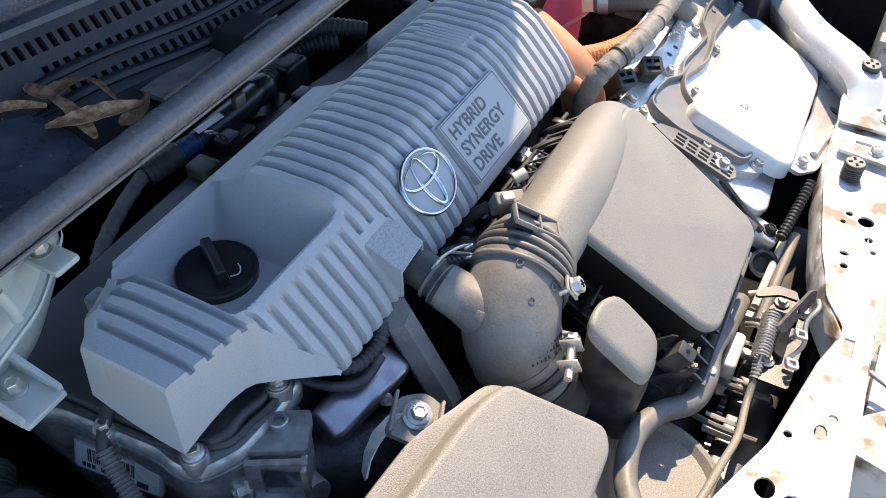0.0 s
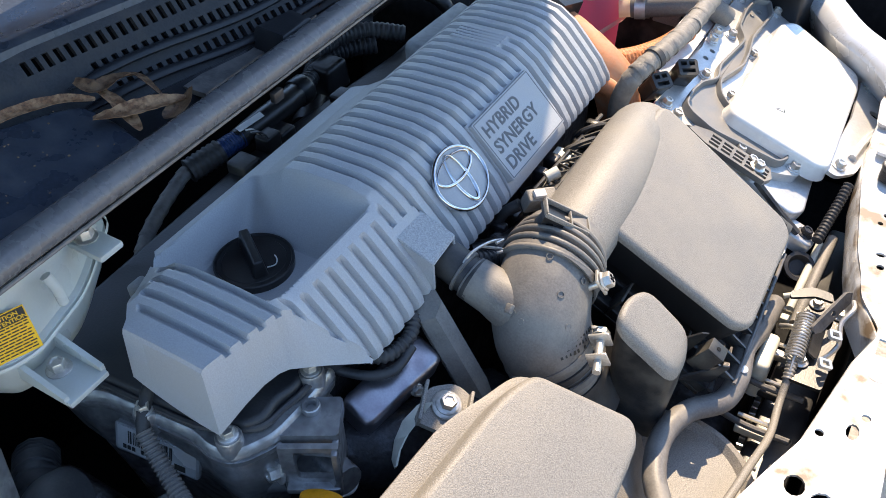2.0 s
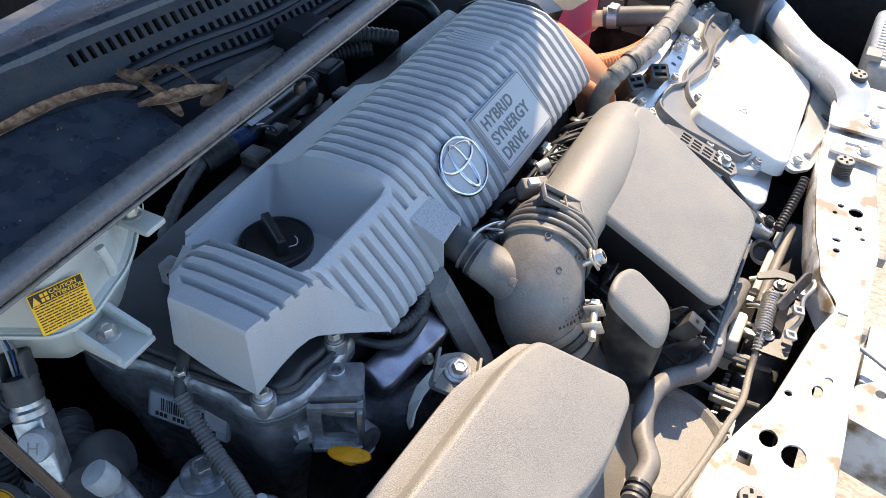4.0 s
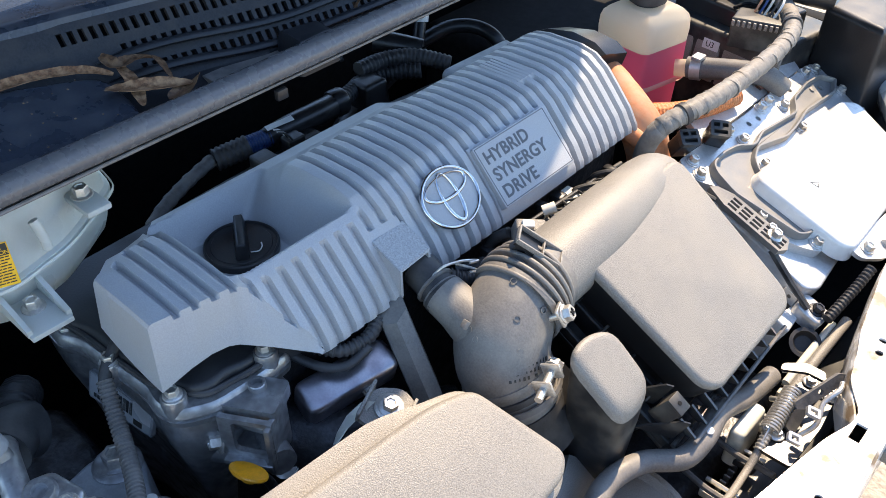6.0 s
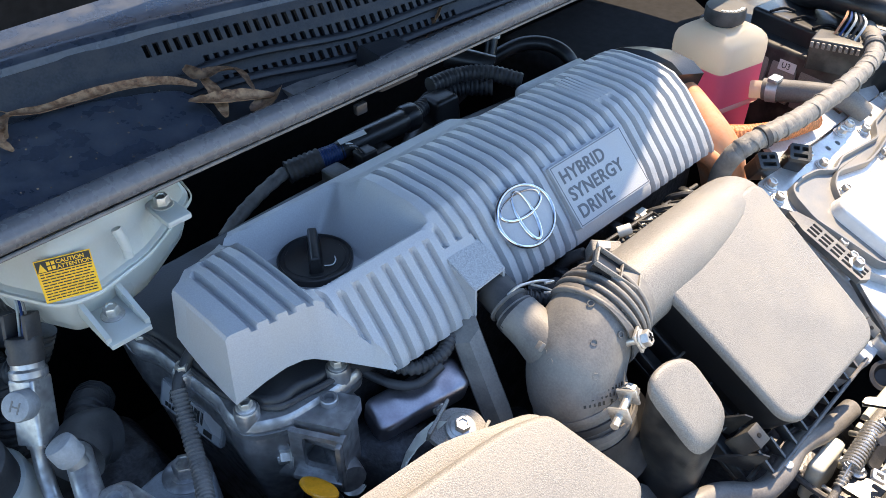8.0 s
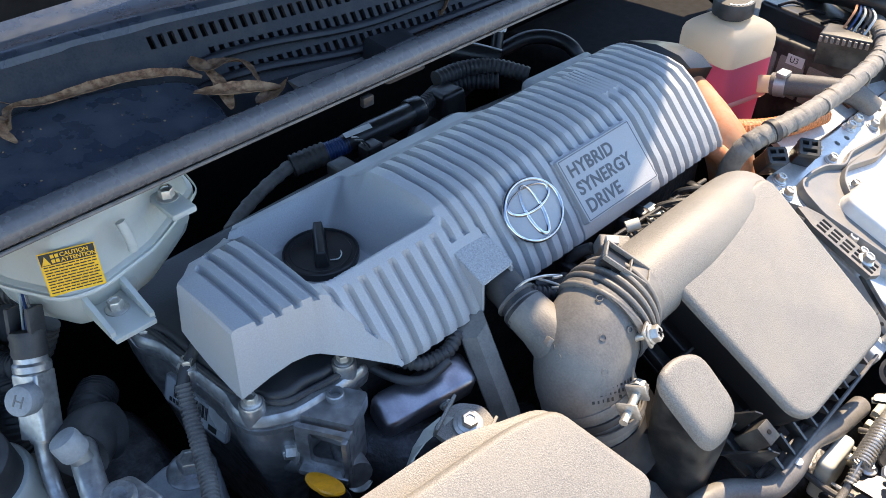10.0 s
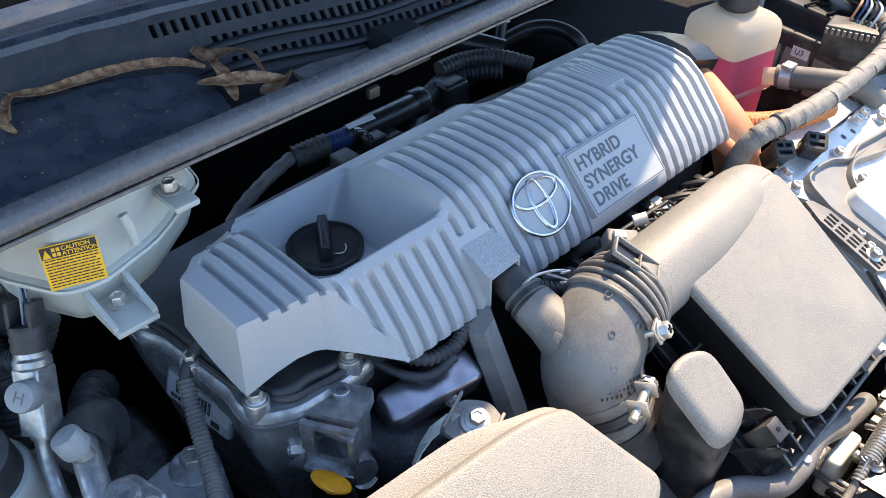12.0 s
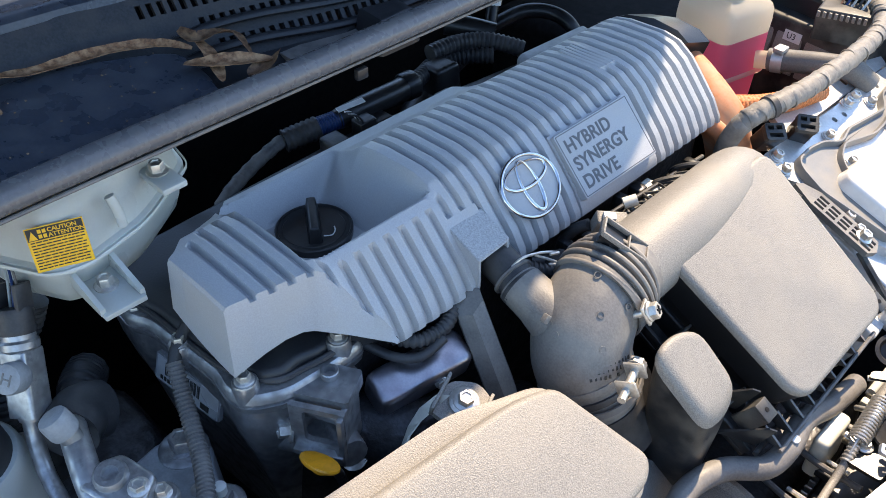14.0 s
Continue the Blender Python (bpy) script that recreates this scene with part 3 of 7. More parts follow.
def air_cleaner():
    root = thing("air_cleaner", (-0.12, 0.66, 0.62), "dusty black plastic air cleaner box with a grained sloping lid", "air cleaner")
    bm = bm_new()
    top = rounded([(-0.024, 0.003), (0.004, 0.003), (0.140, 0.014), (0.150, 0.024), (0.148, 0.158), (0.138, 0.168), (-0.024, 0.178)], [0.006, 0.004, 0.006, 0.007, 0.009, 0.009, 0.01])
    moulded(bm, inset(top, -0.0075), -0.004, 0.005, 0.006, m=LID)
    lid = part("lid", bm, "airbox", root, "grey-brown grained sloping lid")
    bm = bm_new()
    # black plastic side without the top's dust; its dark also stands for shade
    skirt = inset(top, -0.0072)
    loft(bm, [[(x, y, -0.0042) for x, y in skirt], [(x, y, -0.036) for x, y in inset(top, -0.0045)]], m=LID)
    part("lid_skirt", bm, "black", lid, "black side of the lid, darkened for shade as well")
    # snorkel with a rounded back running along the lid
    bm = bm_new()
    tube(bm, [(-0.190, 0.508, 0.864), (-0.191, 0.60, 0.866), (-0.194, 0.66, 0.863), (-0.197, 0.705, 0.860), (-0.199, 0.732, 0.854), (-0.200, 0.748, 0.838), (-0.200, 0.752, 0.80)], 0.034, 28, radii=[0.037, 0.037, 0.036, 0.035, 0.034, 0.033, 0.032])
    part("snorkel", bm, "airbox", root, "rounded grained intake duct along the lid")
    # lower body with a collar of teeth along its edge
    bm = bm_new()
    body = [(-0.028, 0.000), (0.150, 0.008), (0.160, 0.024), (0.156, 0.170), (0.144, 0.178), (-0.028, 0.18)]
    moulded(bm, rounded(body, 0.010), -0.19, -0.052, 0.003, m=LID)
    moulded(bm, inset(top, 0.002), -0.060, -0.013, 0.002, m=LID)
    part("body", bm, "black", root)
    bm = bm_new()
    for k in range(9):
        t = k / 8
        p = Vector((0.170 - 0.006 * t, -0.004 + 0.170 * t, -0.030))
        loft(bm, [[p + Vector((-0.014, -0.009, 0.002)), p + Vector((0.010, -0.009, 0.000)), p + Vector((0.006, 0.008, -0.028)), p + Vector((-0.014, 0.008, -0.028))],
                  [p + Vector((-0.014, -0.0065, 0.002)), p + Vector((0.010, -0.0065, 0.000)), p + Vector((0.006, 0.0105, -0.028)), p + Vector((-0.014, 0.0105, -0.028))]], m=LID)
    tube(bm, [on(LID, 0.180, -0.016, -0.030), on(LID, 0.177, 0.080, -0.030), on(LID, 0.174, 0.176, -0.030)], 0.0020, 8)
    tube(bm, [on(LID, 0.175, -0.016, -0.058), on(LID, 0.172, 0.080, -0.058), on(LID, 0.169, 0.176, -0.058)], 0.0025, 8)
    part("ribbed_rim", bm, "tape", root, "toothed plastic rim of the box")
    for k in range(5):
        bm = bm_new()
        x = -0.02 + 0.036 * k
        box(bm, (x, -0.014 + 0.05 * x, -0.052), (0.0025, 0.028, 0.030), 0.0006, m=LID)
        part("stiffener", bm, "blackdust", root)
    bm = bm_new()
    box(bm, (0.055, -0.022, -0.066), (0.23, 0.004, 0.016), 0.001, m=LID @ pose(0, 0, 0, 0, 0, 2))
    box(bm, (0.055, -0.014, -0.070), (0.23, 0.022, 0.004), 0.001, m=LID @ pose(0, 0, 0, 0, 0, 2))
    part("side_flange", bm, "blackdust", root)
    # clips
    for x, y, z in ((0.140, -0.028, 0.009), (0.152, 0.184, 0.0)):
        clip = bm_new()
        box(clip, (x, y, z - 0.030), (0.018, 0.004, 0.030), 0.001, m=LID)
        box(clip, (x, y + 0.006, z - 0.014), (0.018, 0.016, 0.003), 0.001, m=LID)
        box(clip, (x - 0.008, y + 0.006, z - 0.024), (0.002, 0.016, 0.020), 0.0006, m=LID)
        cp = part("clip", clip, "blackdust", root)
        # near-black disc drawn for the shade in the hole
        bm = bm_new()
        lathe(bm, [(0.0022, z - 0.0123), (0.0022, z - 0.0120)], LID @ Matrix.Translation((x, y + 0.006, 0)), 10)
        part("clip_hole", bm, "dark", cp)
    for x, y, h in ((0.124, -0.012, 0.040), (0.158, -0.020, 0.034)):
        bm = bm_new()
        loft(bm, [[(x - 0.022, y - 0.022, -0.050), (x + 0.010, y + 0.004, -0.050), (x + 0.008, y + 0.006, -0.050), (x - 0.024, y - 0.020, -0.050)], [(x - 0.002, y - 0.004, h - 0.048), (x + 0.004, y + 0.001, h - 0.048), (x + 0.003, y + 0.002, h - 0.048), (x - 0.003, y - 0.003, h - 0.048)]], m=LID)
        part("fin", bm, "blackdust", root)
    # open ladder frame between the duct and the engine cover
    bm = bm_new()
    rail_a = [(-0.234, 0.572 + 0.03 * k, 0.866 - 0.0022 * k) for k in range(7)]
    rail_b = [(-0.254, 0.590 + 0.028 * k, 0.858 - 0.0022 * k) for k in range(7)]
    tube(bm, rail_a, 0.0022, 8, smooth=2)
    tube(bm, rail_b, 0.0022, 8, smooth=2)
    frame_part = part("ladder_rails", bm, "blackdust", root)
    for k in range(6):
        for p, q in ((rail_a[k], rail_b[k]), (rail_a[k + 1], rail_b[k])):
            bm = bm_new()
            tube(bm, [p, q], 0.0016, 6, smooth=0)
            part("rung", bm, "blackdust", frame_part)
    # frame strip and lugs between the duct and the engine cover
    bm = bm_new()
    tube(bm, [(-0.248, 0.560, 0.853), (-0.247, 0.64, 0.850), (-0.246, 0.74, 0.842)], 0.003, 8)
    tube(bm, [(-0.238, 0.600, 0.856), (-0.238, 0.70, 0.848)], 0.002, 8)
    part("edge_strip", bm, "blackdust", root)
    for k in range(5):
        bm = bm_new()
        y = 0.585 + 0.035 * k
        box(bm, (-0.241, y, 0.846), (0.014, 0.003, 0.014), 0.0008)
        part("lug", bm, "blackdust", root)
    for y, w in ((0.690, 0.030), (0.722, 0.022)):
        bm = bm_new()
        tube(bm, [(-0.262, y - w / 2, 0.842), (-0.256, y - w / 2, 0.852), (-0.244, y, 0.856), (-0.236, y + w / 2, 0.852), (-0.232, y + w / 2, 0.838)], 0.0032, 8)
        part("loop_lug", bm, "blackdust", root)
    bm = bm_new()
    box(bm, (-0.258, 0.664, 0.848), (0.022, 0.026, 0.004), 0.001, m=None)
    part("corner_tab", bm, "cream", root, "pale corner tab")
    return root


air_cleaner()


# ---- intake elbow ----
def intake_elbow():
    root = thing("intake_hose", (-0.18, 0.47, 0.76), "dusty grey rubber intake elbow with moulded part numbers", "intake hose")
    axis = [(-0.193, 0.526, 0.863), (-0.192, 0.510, 0.864), (-0.190, 0.486, 0.858), (-0.184, 0.464, 0.843), (-0.176, 0.455, 0.822), (-0.165, 0.456, 0.800), (-0.152, 0.461, 0.768)]
    bm = bm_new()
    tube(bm, axis, 0.036, 32, radii=[0.0405, 0.0405, 0.0415, 0.0430, 0.0430, 0.0405, 0.0370])
    part("elbow", bm, "rubber", root)
    # bellows rings at the upper mouth
    line = smooth_path(axis, 8)
    for k, r in ((6, 0.0440), (8, 0.0455), (10, 0.0465), (12, 0.0465), (14, 0.0455)):
        bm = bm_new()
        d = (line[k + 1] - line[k]).normalized()
        lathe(bm, [(r - 0.006, -0.0021), (r - 0.0008, -0.0019), (r, -0.0008), (r, 0.0008), (r - 0.0008, 0.0019), (r - 0.006, 0.0021)], aim(line[k], d), 36)
        part("bellow_ring", bm, "rubber", root)
    for k, r in ((36, 0.0428), (39, 0.0432), (42, 0.0425)):
        bm = bm_new()
        d = (line[k + 1] - line[k]).normalized()
        lathe(bm, [(r - 0.005, -0.0035), (r, -0.003), (r + 0.0006, 0), (r, 0.003), (r - 0.005, 0.0035)], aim(line[k], d), 36)
        part("lower_band", bm, "hose" if k == 39 else "rubber", root)
    bm = bm_new()
    tube(bm, [(-0.1575, 0.4590, 0.782), (-0.150, 0.462, 0.765), (-0.138, 0.468, 0.74)], 0.039, 28, radii=[0.0405, 0.0395, 0.038])
    part("lower_hose", bm, "hose", root, "black rubber hose below the lower clamp")
    bm = bm_new()
    tube(bm, [(-0.190, 0.452, 0.848), (-0.207, 0.449, 0.8545), (-0.222, 0.448, 0.8600), (-0.241, 0.448, 0.8660)], 0.021, 24, radii=[0.029, 0.0245, 0.0212, 0.0203])
    part("branch", bm, "rubber", root)
    bm = bm_new()
    lathe(bm, [(0.0195, -0.004), (0.0202, -0.003), (0.0202, 0.003), (0.0195, 0.004)], aim((-0.240, 0.4480, 0.8650), (-0.9, 0.08, 0.28)), 24)
    part("branch_collar", bm, "hose", root)
    bm = bm_new()
    tube(bm, [(-0.238, 0.4478, 0.8640), (-0.254, 0.450, 0.8690), (-0.274, 0.452, 0.874)], 0.0175, 20)
    part("branch_hose", bm, "hose", root, "black rubber hose end")
    for x, y, z in ((-0.244, 0.4485, 0.8660), (-0.252, 0.4495, 0.8687)):
        bm = bm_new()
        lathe(bm, [(0.0185, -0.0016), (0.0199, -0.0010), (0.0199, 0.0010), (0.0185, 0.0016)], aim((x, y, z), (-0.9, 0.08, 0.28)), 24)
        part("branch_band", bm, "tape", root)
    bm = bm_new()
    box(bm, (0, 0, 0), (0.006, 0.008, 0.005), 0.001, m=aim((-0.195, 0.4245, 0.8750), (-0.3, -0.6, 0.7)))
    part("nub", bm, "rubber", root)
    # mould numbers as small dark bars
    c0, d0 = Vector((-0.174, 0.455, 0.818)), Vector((0.49, -0.29, -0.82)).normalized()
    n0 = Vector((0.45, -0.72, 0.52))
    n0 = (n0 - d0 * n0.dot(d0)).normalized()
    s0 = d0.cross(n0)
    for r in range(3):
        bm = bm_new()
        for k in range((11, 10, 7)[r]):
            if (k * 3 + r * 2) % 7 == 5:
                continue
            ang = math.radians(-6 - 5.6 * k - 2 * r)
            q = n0 * math.cos(ang) + s0 * math.sin(ang)
            box(bm, (0, 0, 0), (0.0010 + 0.0006 * ((k * 5 + r) % 3), 0.0026 + 0.0003 * ((k * 7 + r) % 4), 0.0007), 0.0, m=axes(c0 + d0 * (0.0055 * (r - 1)) + q * (0.0437 - 0.0006 * r), s0 * math.cos(ang) - n0 * math.sin(ang), d0))
        part("mould_number", bm, "ink", root, "small dark moulded characters")
    rnd = random.Random(4)
    for k in range(12):
        u, v = rnd.uniform(-0.9, 0.9), rnd.uniform(0.1, 0.9)
        i = int(8 + v * 22)
        d = (line[i + 1] - line[i]).normalized()
        n = Vector((0.25, -0.55, 0.8))
        n = (n - d * n.dot(d)).normalized()
        sd = d.cross(n)
        nn = (n * math.cos(u) + sd * math.sin(u)).normalized()
        bm = bm_new()
        lathe(bm, [(0.0030, -0.001), (0.0030, 0.0003), (0.0024, 0.0003), (0.0024, -0.001)], aim(line[i] + nn * 0.0428, nn), 12, cap=False)
        part("mould_mark", bm, "rubber", root)
    return root


intake_elbow()


def hose_clamp(centre, axis, r, block, run, label):
    """A steel band with a bolt block."""
    root = thing("hose_clamp", centre, label, "hose clamp", "hose clamps")
    m = aim(centre, axis)
    bm = bm_new()
    lathe(bm, [(r - 0.001, -0.003), (r + 0.0008, -0.003), (r + 0.0008, 0.003), (r - 0.001, 0.003)], m, 36, cap=False)
    part("band", bm, "tape", root)
    a = Vector(axis).normalized()
    p, run = Vector(block), Vector(run).normalized()
    fr = axes(p, run, a)
    bm = bm_new()
    box(bm, (-0.013, 0, 0), (0.003, 0.015, 0.018), 0.001, m=fr)
    box(bm, (0.008, 0, 0), (0.003, 0.015, 0.018), 0.001, m=fr)
    part("ear", bm, "zinc", root)
    bm = bm_new()
    tube(bm, [p - run * 0.026, p + run * 0.012], 0.0036, 10, smooth=0)
    part("screw", bm, "zinc", root)
    bm = bm_new()
    hexbolt(bm, aim(p + run * 0.010, run), 0.0125, 0.008, 0.0085)
    head = part("screw_head", bm, "zinc", root)
    # crossed near-black bars stand for the shaded recess in the head
    bm = bm_new()
    cr = aim(p + run * 0.0183, run)
    box(bm, (0, 0, 0), (0.007, 0.0016, 0.0010), 0.0, m=cr)
    box(bm, (0, 0, 0), (0.0016, 0.007, 0.0012), 0.0, m=cr)
    part("cross_slot", bm, "dark", head)
    return root


hose_clamp((-0.190, 0.489, 0.859), (0.05, -1, -0.2), 0.0445, (-0.148, 0.486, 0.8705), (0.62, 0.28, 0.45), "bright steel hose clamp round the elbow's upper mouth")
hose_clamp((-0.163, 0.457, 0.797), (0.35, 0.12, -0.95), 0.0435, (-0.123, 0.449, 0.843), (-0.30, 0.95, 0.06), "bright steel hose clamp round the elbow's lower mouth")
# wire spring clip on the branch
bm = bm_new()
tube(bm, [(-0.252, 0.440, 0.878), (-0.247, 0.452, 0.890), (-0.243, 0.470, 0.888), (-0.240, 0.482, 0.884), (-0.234, 0.487, 0.884), (-0.236, 0.478, 0.886)], 0.0013, 8)
tube(bm, [(-0.246, 0.470, 0.884), (-0.236, 0.483, 0.876), (-0.230, 0.483, 0.876), (-0.234, 0.475, 0.878)], 0.0013, 8)
single("spring_clip", bm, "zinc", "thin steel wire spring clip on the branch hose", "hose clip")


# ---- airflow sensor on the duct ----
def sensor_shelf():
    root = thing("sensor_shelf", (-0.186, 0.512, 0.896), "black moulded shelf with a raised rim on the intake duct", "bracket")
    m = axes((-0.188, 0.513, 0.9085), (0.62, 0.42, -0.50), (-0.52, 0.80, 0.10))
    bm = bm_new()
    plate(bm, rect(0, 0, 0.046, 0.020), [], -0.004, -0.001, m=m)
    part("tray", bm, "black", root)
    for c, d in (((0, -0.0095, 0.0015), (0.046, 0.0018, 0.005)), ((0, 0.0095, 0.0015), (0.046, 0.0018, 0.005)), ((0.0225, 0, 0.0015), (0.0018, 0.017, 0.005)), ((-0.0225, 0, 0.0015), (0.0018, 0.017, 0.005)), ((0.004, 0, 0.0010), (0.0016, 0.017, 0.004))):
        bm = bm_new()
        box(bm, c, d, 0.0005, m=m)
        part("rim", bm, "airbox", root)
    bm = bm_new()
    box(bm, (-0.004, 0.0, -0.012), (0.030, 0.012, 0.018), 0.002, m=m)
    part("stem", bm, "black", root)


sensor_shelf()


def airflow_sensor():
    root = thing("airflow_sensor", (-0.236, 0.566, 0.868), "airflow sensor plug on the intake duct, black plastic coloured pale as if sunlit", "sensor")
    m = axes((-0.236, 0.566, 0.874), (0.62, 0.75, -0.15), (-0.6, 0.5, 0.3))
    # black plug in a paler grey: dust, and sunlight put into the colour
    bm = bm_new()
    moulded(bm, rounded(rect(0, 0, 0.030, 0.014), 0.002), -0.014, 0.006, 0.002, m=m)
    part("housing", bm, "airbox", root, "dusty plug housing, paled in place of sunlight")
    bm = bm_new()
    box(bm, (-0.004, -0.001, 0.008), (0.012, 0.008, 0.005), 0.001, m=m)
    part("latch", bm, "labelwhite", root)
    bm = bm_new()
    plate(bm, rect(0.026, -0.001, 0.034, 0.018), [rect(0.026, -0.001, 0.026, 0.010)], -0.006, 0.0, m=m)
    part("bracket", bm, "black", root, "open black frame")
    bm = bm_new()
    tube(bm, [(-0.252, 0.556, 0.866), (-0.268, 0.548, 0.850), (-0.272, 0.536, 0.82)], 0.006, 10)
    part("lead", bm, "hose", root)
    bm = bm_new()
    tube(bm, [(-0.247, 0.602, 0.868), (-0.239, 0.612, 0.872)], 0.006, 12, smooth=0)
    part("grommet", bm, "cream", root)
    return root


airflow_sensor()


# ---- resonators ----
def resonator():
    root = thing("resonator_box", (-0.092, 0.495, 0.70), "small grained grey plastic resonator box beside the elbow", "resonator")
    o = rounded([(-0.121, 0.466), (-0.064, 0.472), (-0.061, 0.500), (-0.068, 0.526), (-0.112, 0.525), (-0.122, 0.500)], [0.016, 0.012, 0.012, 0.012, 0.014, 0.012])
    tilt = lambda x: -0.80 * (x + 0.090)
    # shade below the sunlit top is put into the body's darker colour
    bm = bm_new()
    loft(bm, [[(x - 0.004, y + 0.004, 0.70) for x, y in inset(o, 0.006)], [(x - 0.001, y + 0.001, 0.79 + 0.7 * tilt(x)) for x, y in inset(o, 0.001)], [(x, y, 0.8255 + tilt(x)) for x, y in inset(o, 0.0006)]])
    part("body", bm, "blackdust", root, "lower body, dark colour standing in for its shaded side")
    loops = [[(x, y, 0.8250 + tilt(x)) for x, y in o]]
    for k in range(6):
        a = math.pi / 2 * k / 5
        loops.append([(x, y, 0.830 + 0.0095 * math.sin(a) + tilt(x)) for x, y in inset(o, 0.0005 + 0.0095 * (1 - math.cos(a)))])
    bm = bm_new()
    loft(bm, loops)
    part("shell", bm, "airbox", root)
    bm = bm_new()
    tube(bm, [(-0.13, 0.482, 0.80), (-0.150, 0.476, 0.785), (-0.165, 0.47, 0.77)], 0.022, 16)
    part("neck", bm, "black", root)
    bm = bm_new()
    tube(bm, [(-0.128, 0.478, 0.832), (-0.140, 0.474, 0.834), (-0.150, 0.466, 0.828)], 0.0018, 8)
    part("wire", bm, "zinc", root)


resonator()
RES = axes((-0.115, 0.30, 0.845), (0.89, 0.0, -0.456), (0, 1, 0))


def resonator_large():
    root = thing("intake_resonator", (-0.12, 0.27, 0.70), "large grained grey plastic intake resonator with a flat top", "resonator")
    o = rounded([(-0.054, 0.050), (-0.042, 0.086), (0.046, 0.113), (0.060, 0.096), (0.065, 0.020), (0.048, -0.045), (-0.015, -0.17), (-0.072, -0.19), (-0.064, -0.09), (-0.059, -0.01)], [0.02, 0.012, 0.016, 0.016, 0.04, 0.05, 0.03, 0.02, 0.04, 0.03])
    bm = bm_new()
    moulded(bm, o, -0.028, 0.0015, 0.0065, m=RES, draft=0.002)
    part("shell", bm, "airbox", root)
    bm = bm_new()
    lip = [(x - 0.010 * sstep(0.06, 0.0, y) * sstep(-0.02, -0.05, x) if x < -0.02 else x, y) for x, y in inset(o, -0.0065)]
    loft(bm, [[(x, y, -0.032) for x, y in lip], [(x, y, -0.024) for x, y in lip], [(x, y, -0.022) for x, y in inset(o, -0.004)], [(x, y, -0.022) for x, y in inset(o, 0.004)]], m=RES)
    part("seam_rim", bm, "airbox", root, "dusty moulded seam rim")
    bm = bm_new()
    moulded(bm, inset(o, 0.001), -0.15, -0.0285, 0.003, m=RES)
    part("lower_shell", bm, "black", root)


resonator_large()


GUARD = [((-0.2172, 0.3385, 0.835), (-0.228, 0.3348, 0.83)), ((-0.2218, 0.3278, 0.825), (-0.2367, 0.3252, 0.815)), ((-0.2262, 0.3142, 0.815), (-0.2388, 0.3141, 0.8)), ((-0.2277, 0.3042, 0.805), (-0.2349, 0.303, 0.79)), ((-0.2262, 0.2958, 0.795), (-0.2299, 0.2991, 0.785))]


def resonator_mount():
    root = thing("resonator_mount", (-0.215, 0.345, 0.80), "pale metal bracket with a bolt holding the resonator", "bracket")
    m = axes((-0.210, 0.347, 0.825), (0.85, 0.35, -0.25), (-0.3, 0.9, 0.15))
    bm = bm_new()
    plate(bm, rounded([(-0.024, -0.020), (0.016, -0.026), (0.022, 0.012), (0.004, 0.022), (-0.018, 0.012)], 0.008), [], -0.006, 0.0, m=m)
    part("ear", bm, "airbox", root)
    bm = bm_new()
    for sx in (-0.020, 0.018):
        box(bm, (sx, -0.004, 0.003), (0.003, 0.036, 0.014), 0.001, m=m)
    part("cheek", bm, "airbox", root)
    bm = bm_new()
    lathe(bm, [(0.013, 0.0), (0.013, 0.002), (0.0115, 0.003)], m, 24)
    part("washer", bm, "zinc", root)
    bm = bm_new()
    hexbolt(bm, m @ Matrix.Translation((0, 0, 0.003)), 0.012, 0.008, 0.010)
    part("bolt", bm, "zinc", root)
    bm = bm_new()
    for a, b in zip(GUARD, GUARD[1:]):
        loft(bm, [[a[0], a[1], tuple(v - 0.0015 for v in a[1]), tuple(v - 0.0015 for v in a[0])], [b[0], b[1], tuple(v - 0.0015 for v in b[1]), tuple(v - 0.0015 for v in b[0])]])
    part("guard", bm, "cream", root, "tan torn strip")


resonator_mount()

# ---- inverter ----
INV = axes((-0.205, 0.827, 0.829), (0.93, 0.0, -0.36), (0, 1, -0.06))


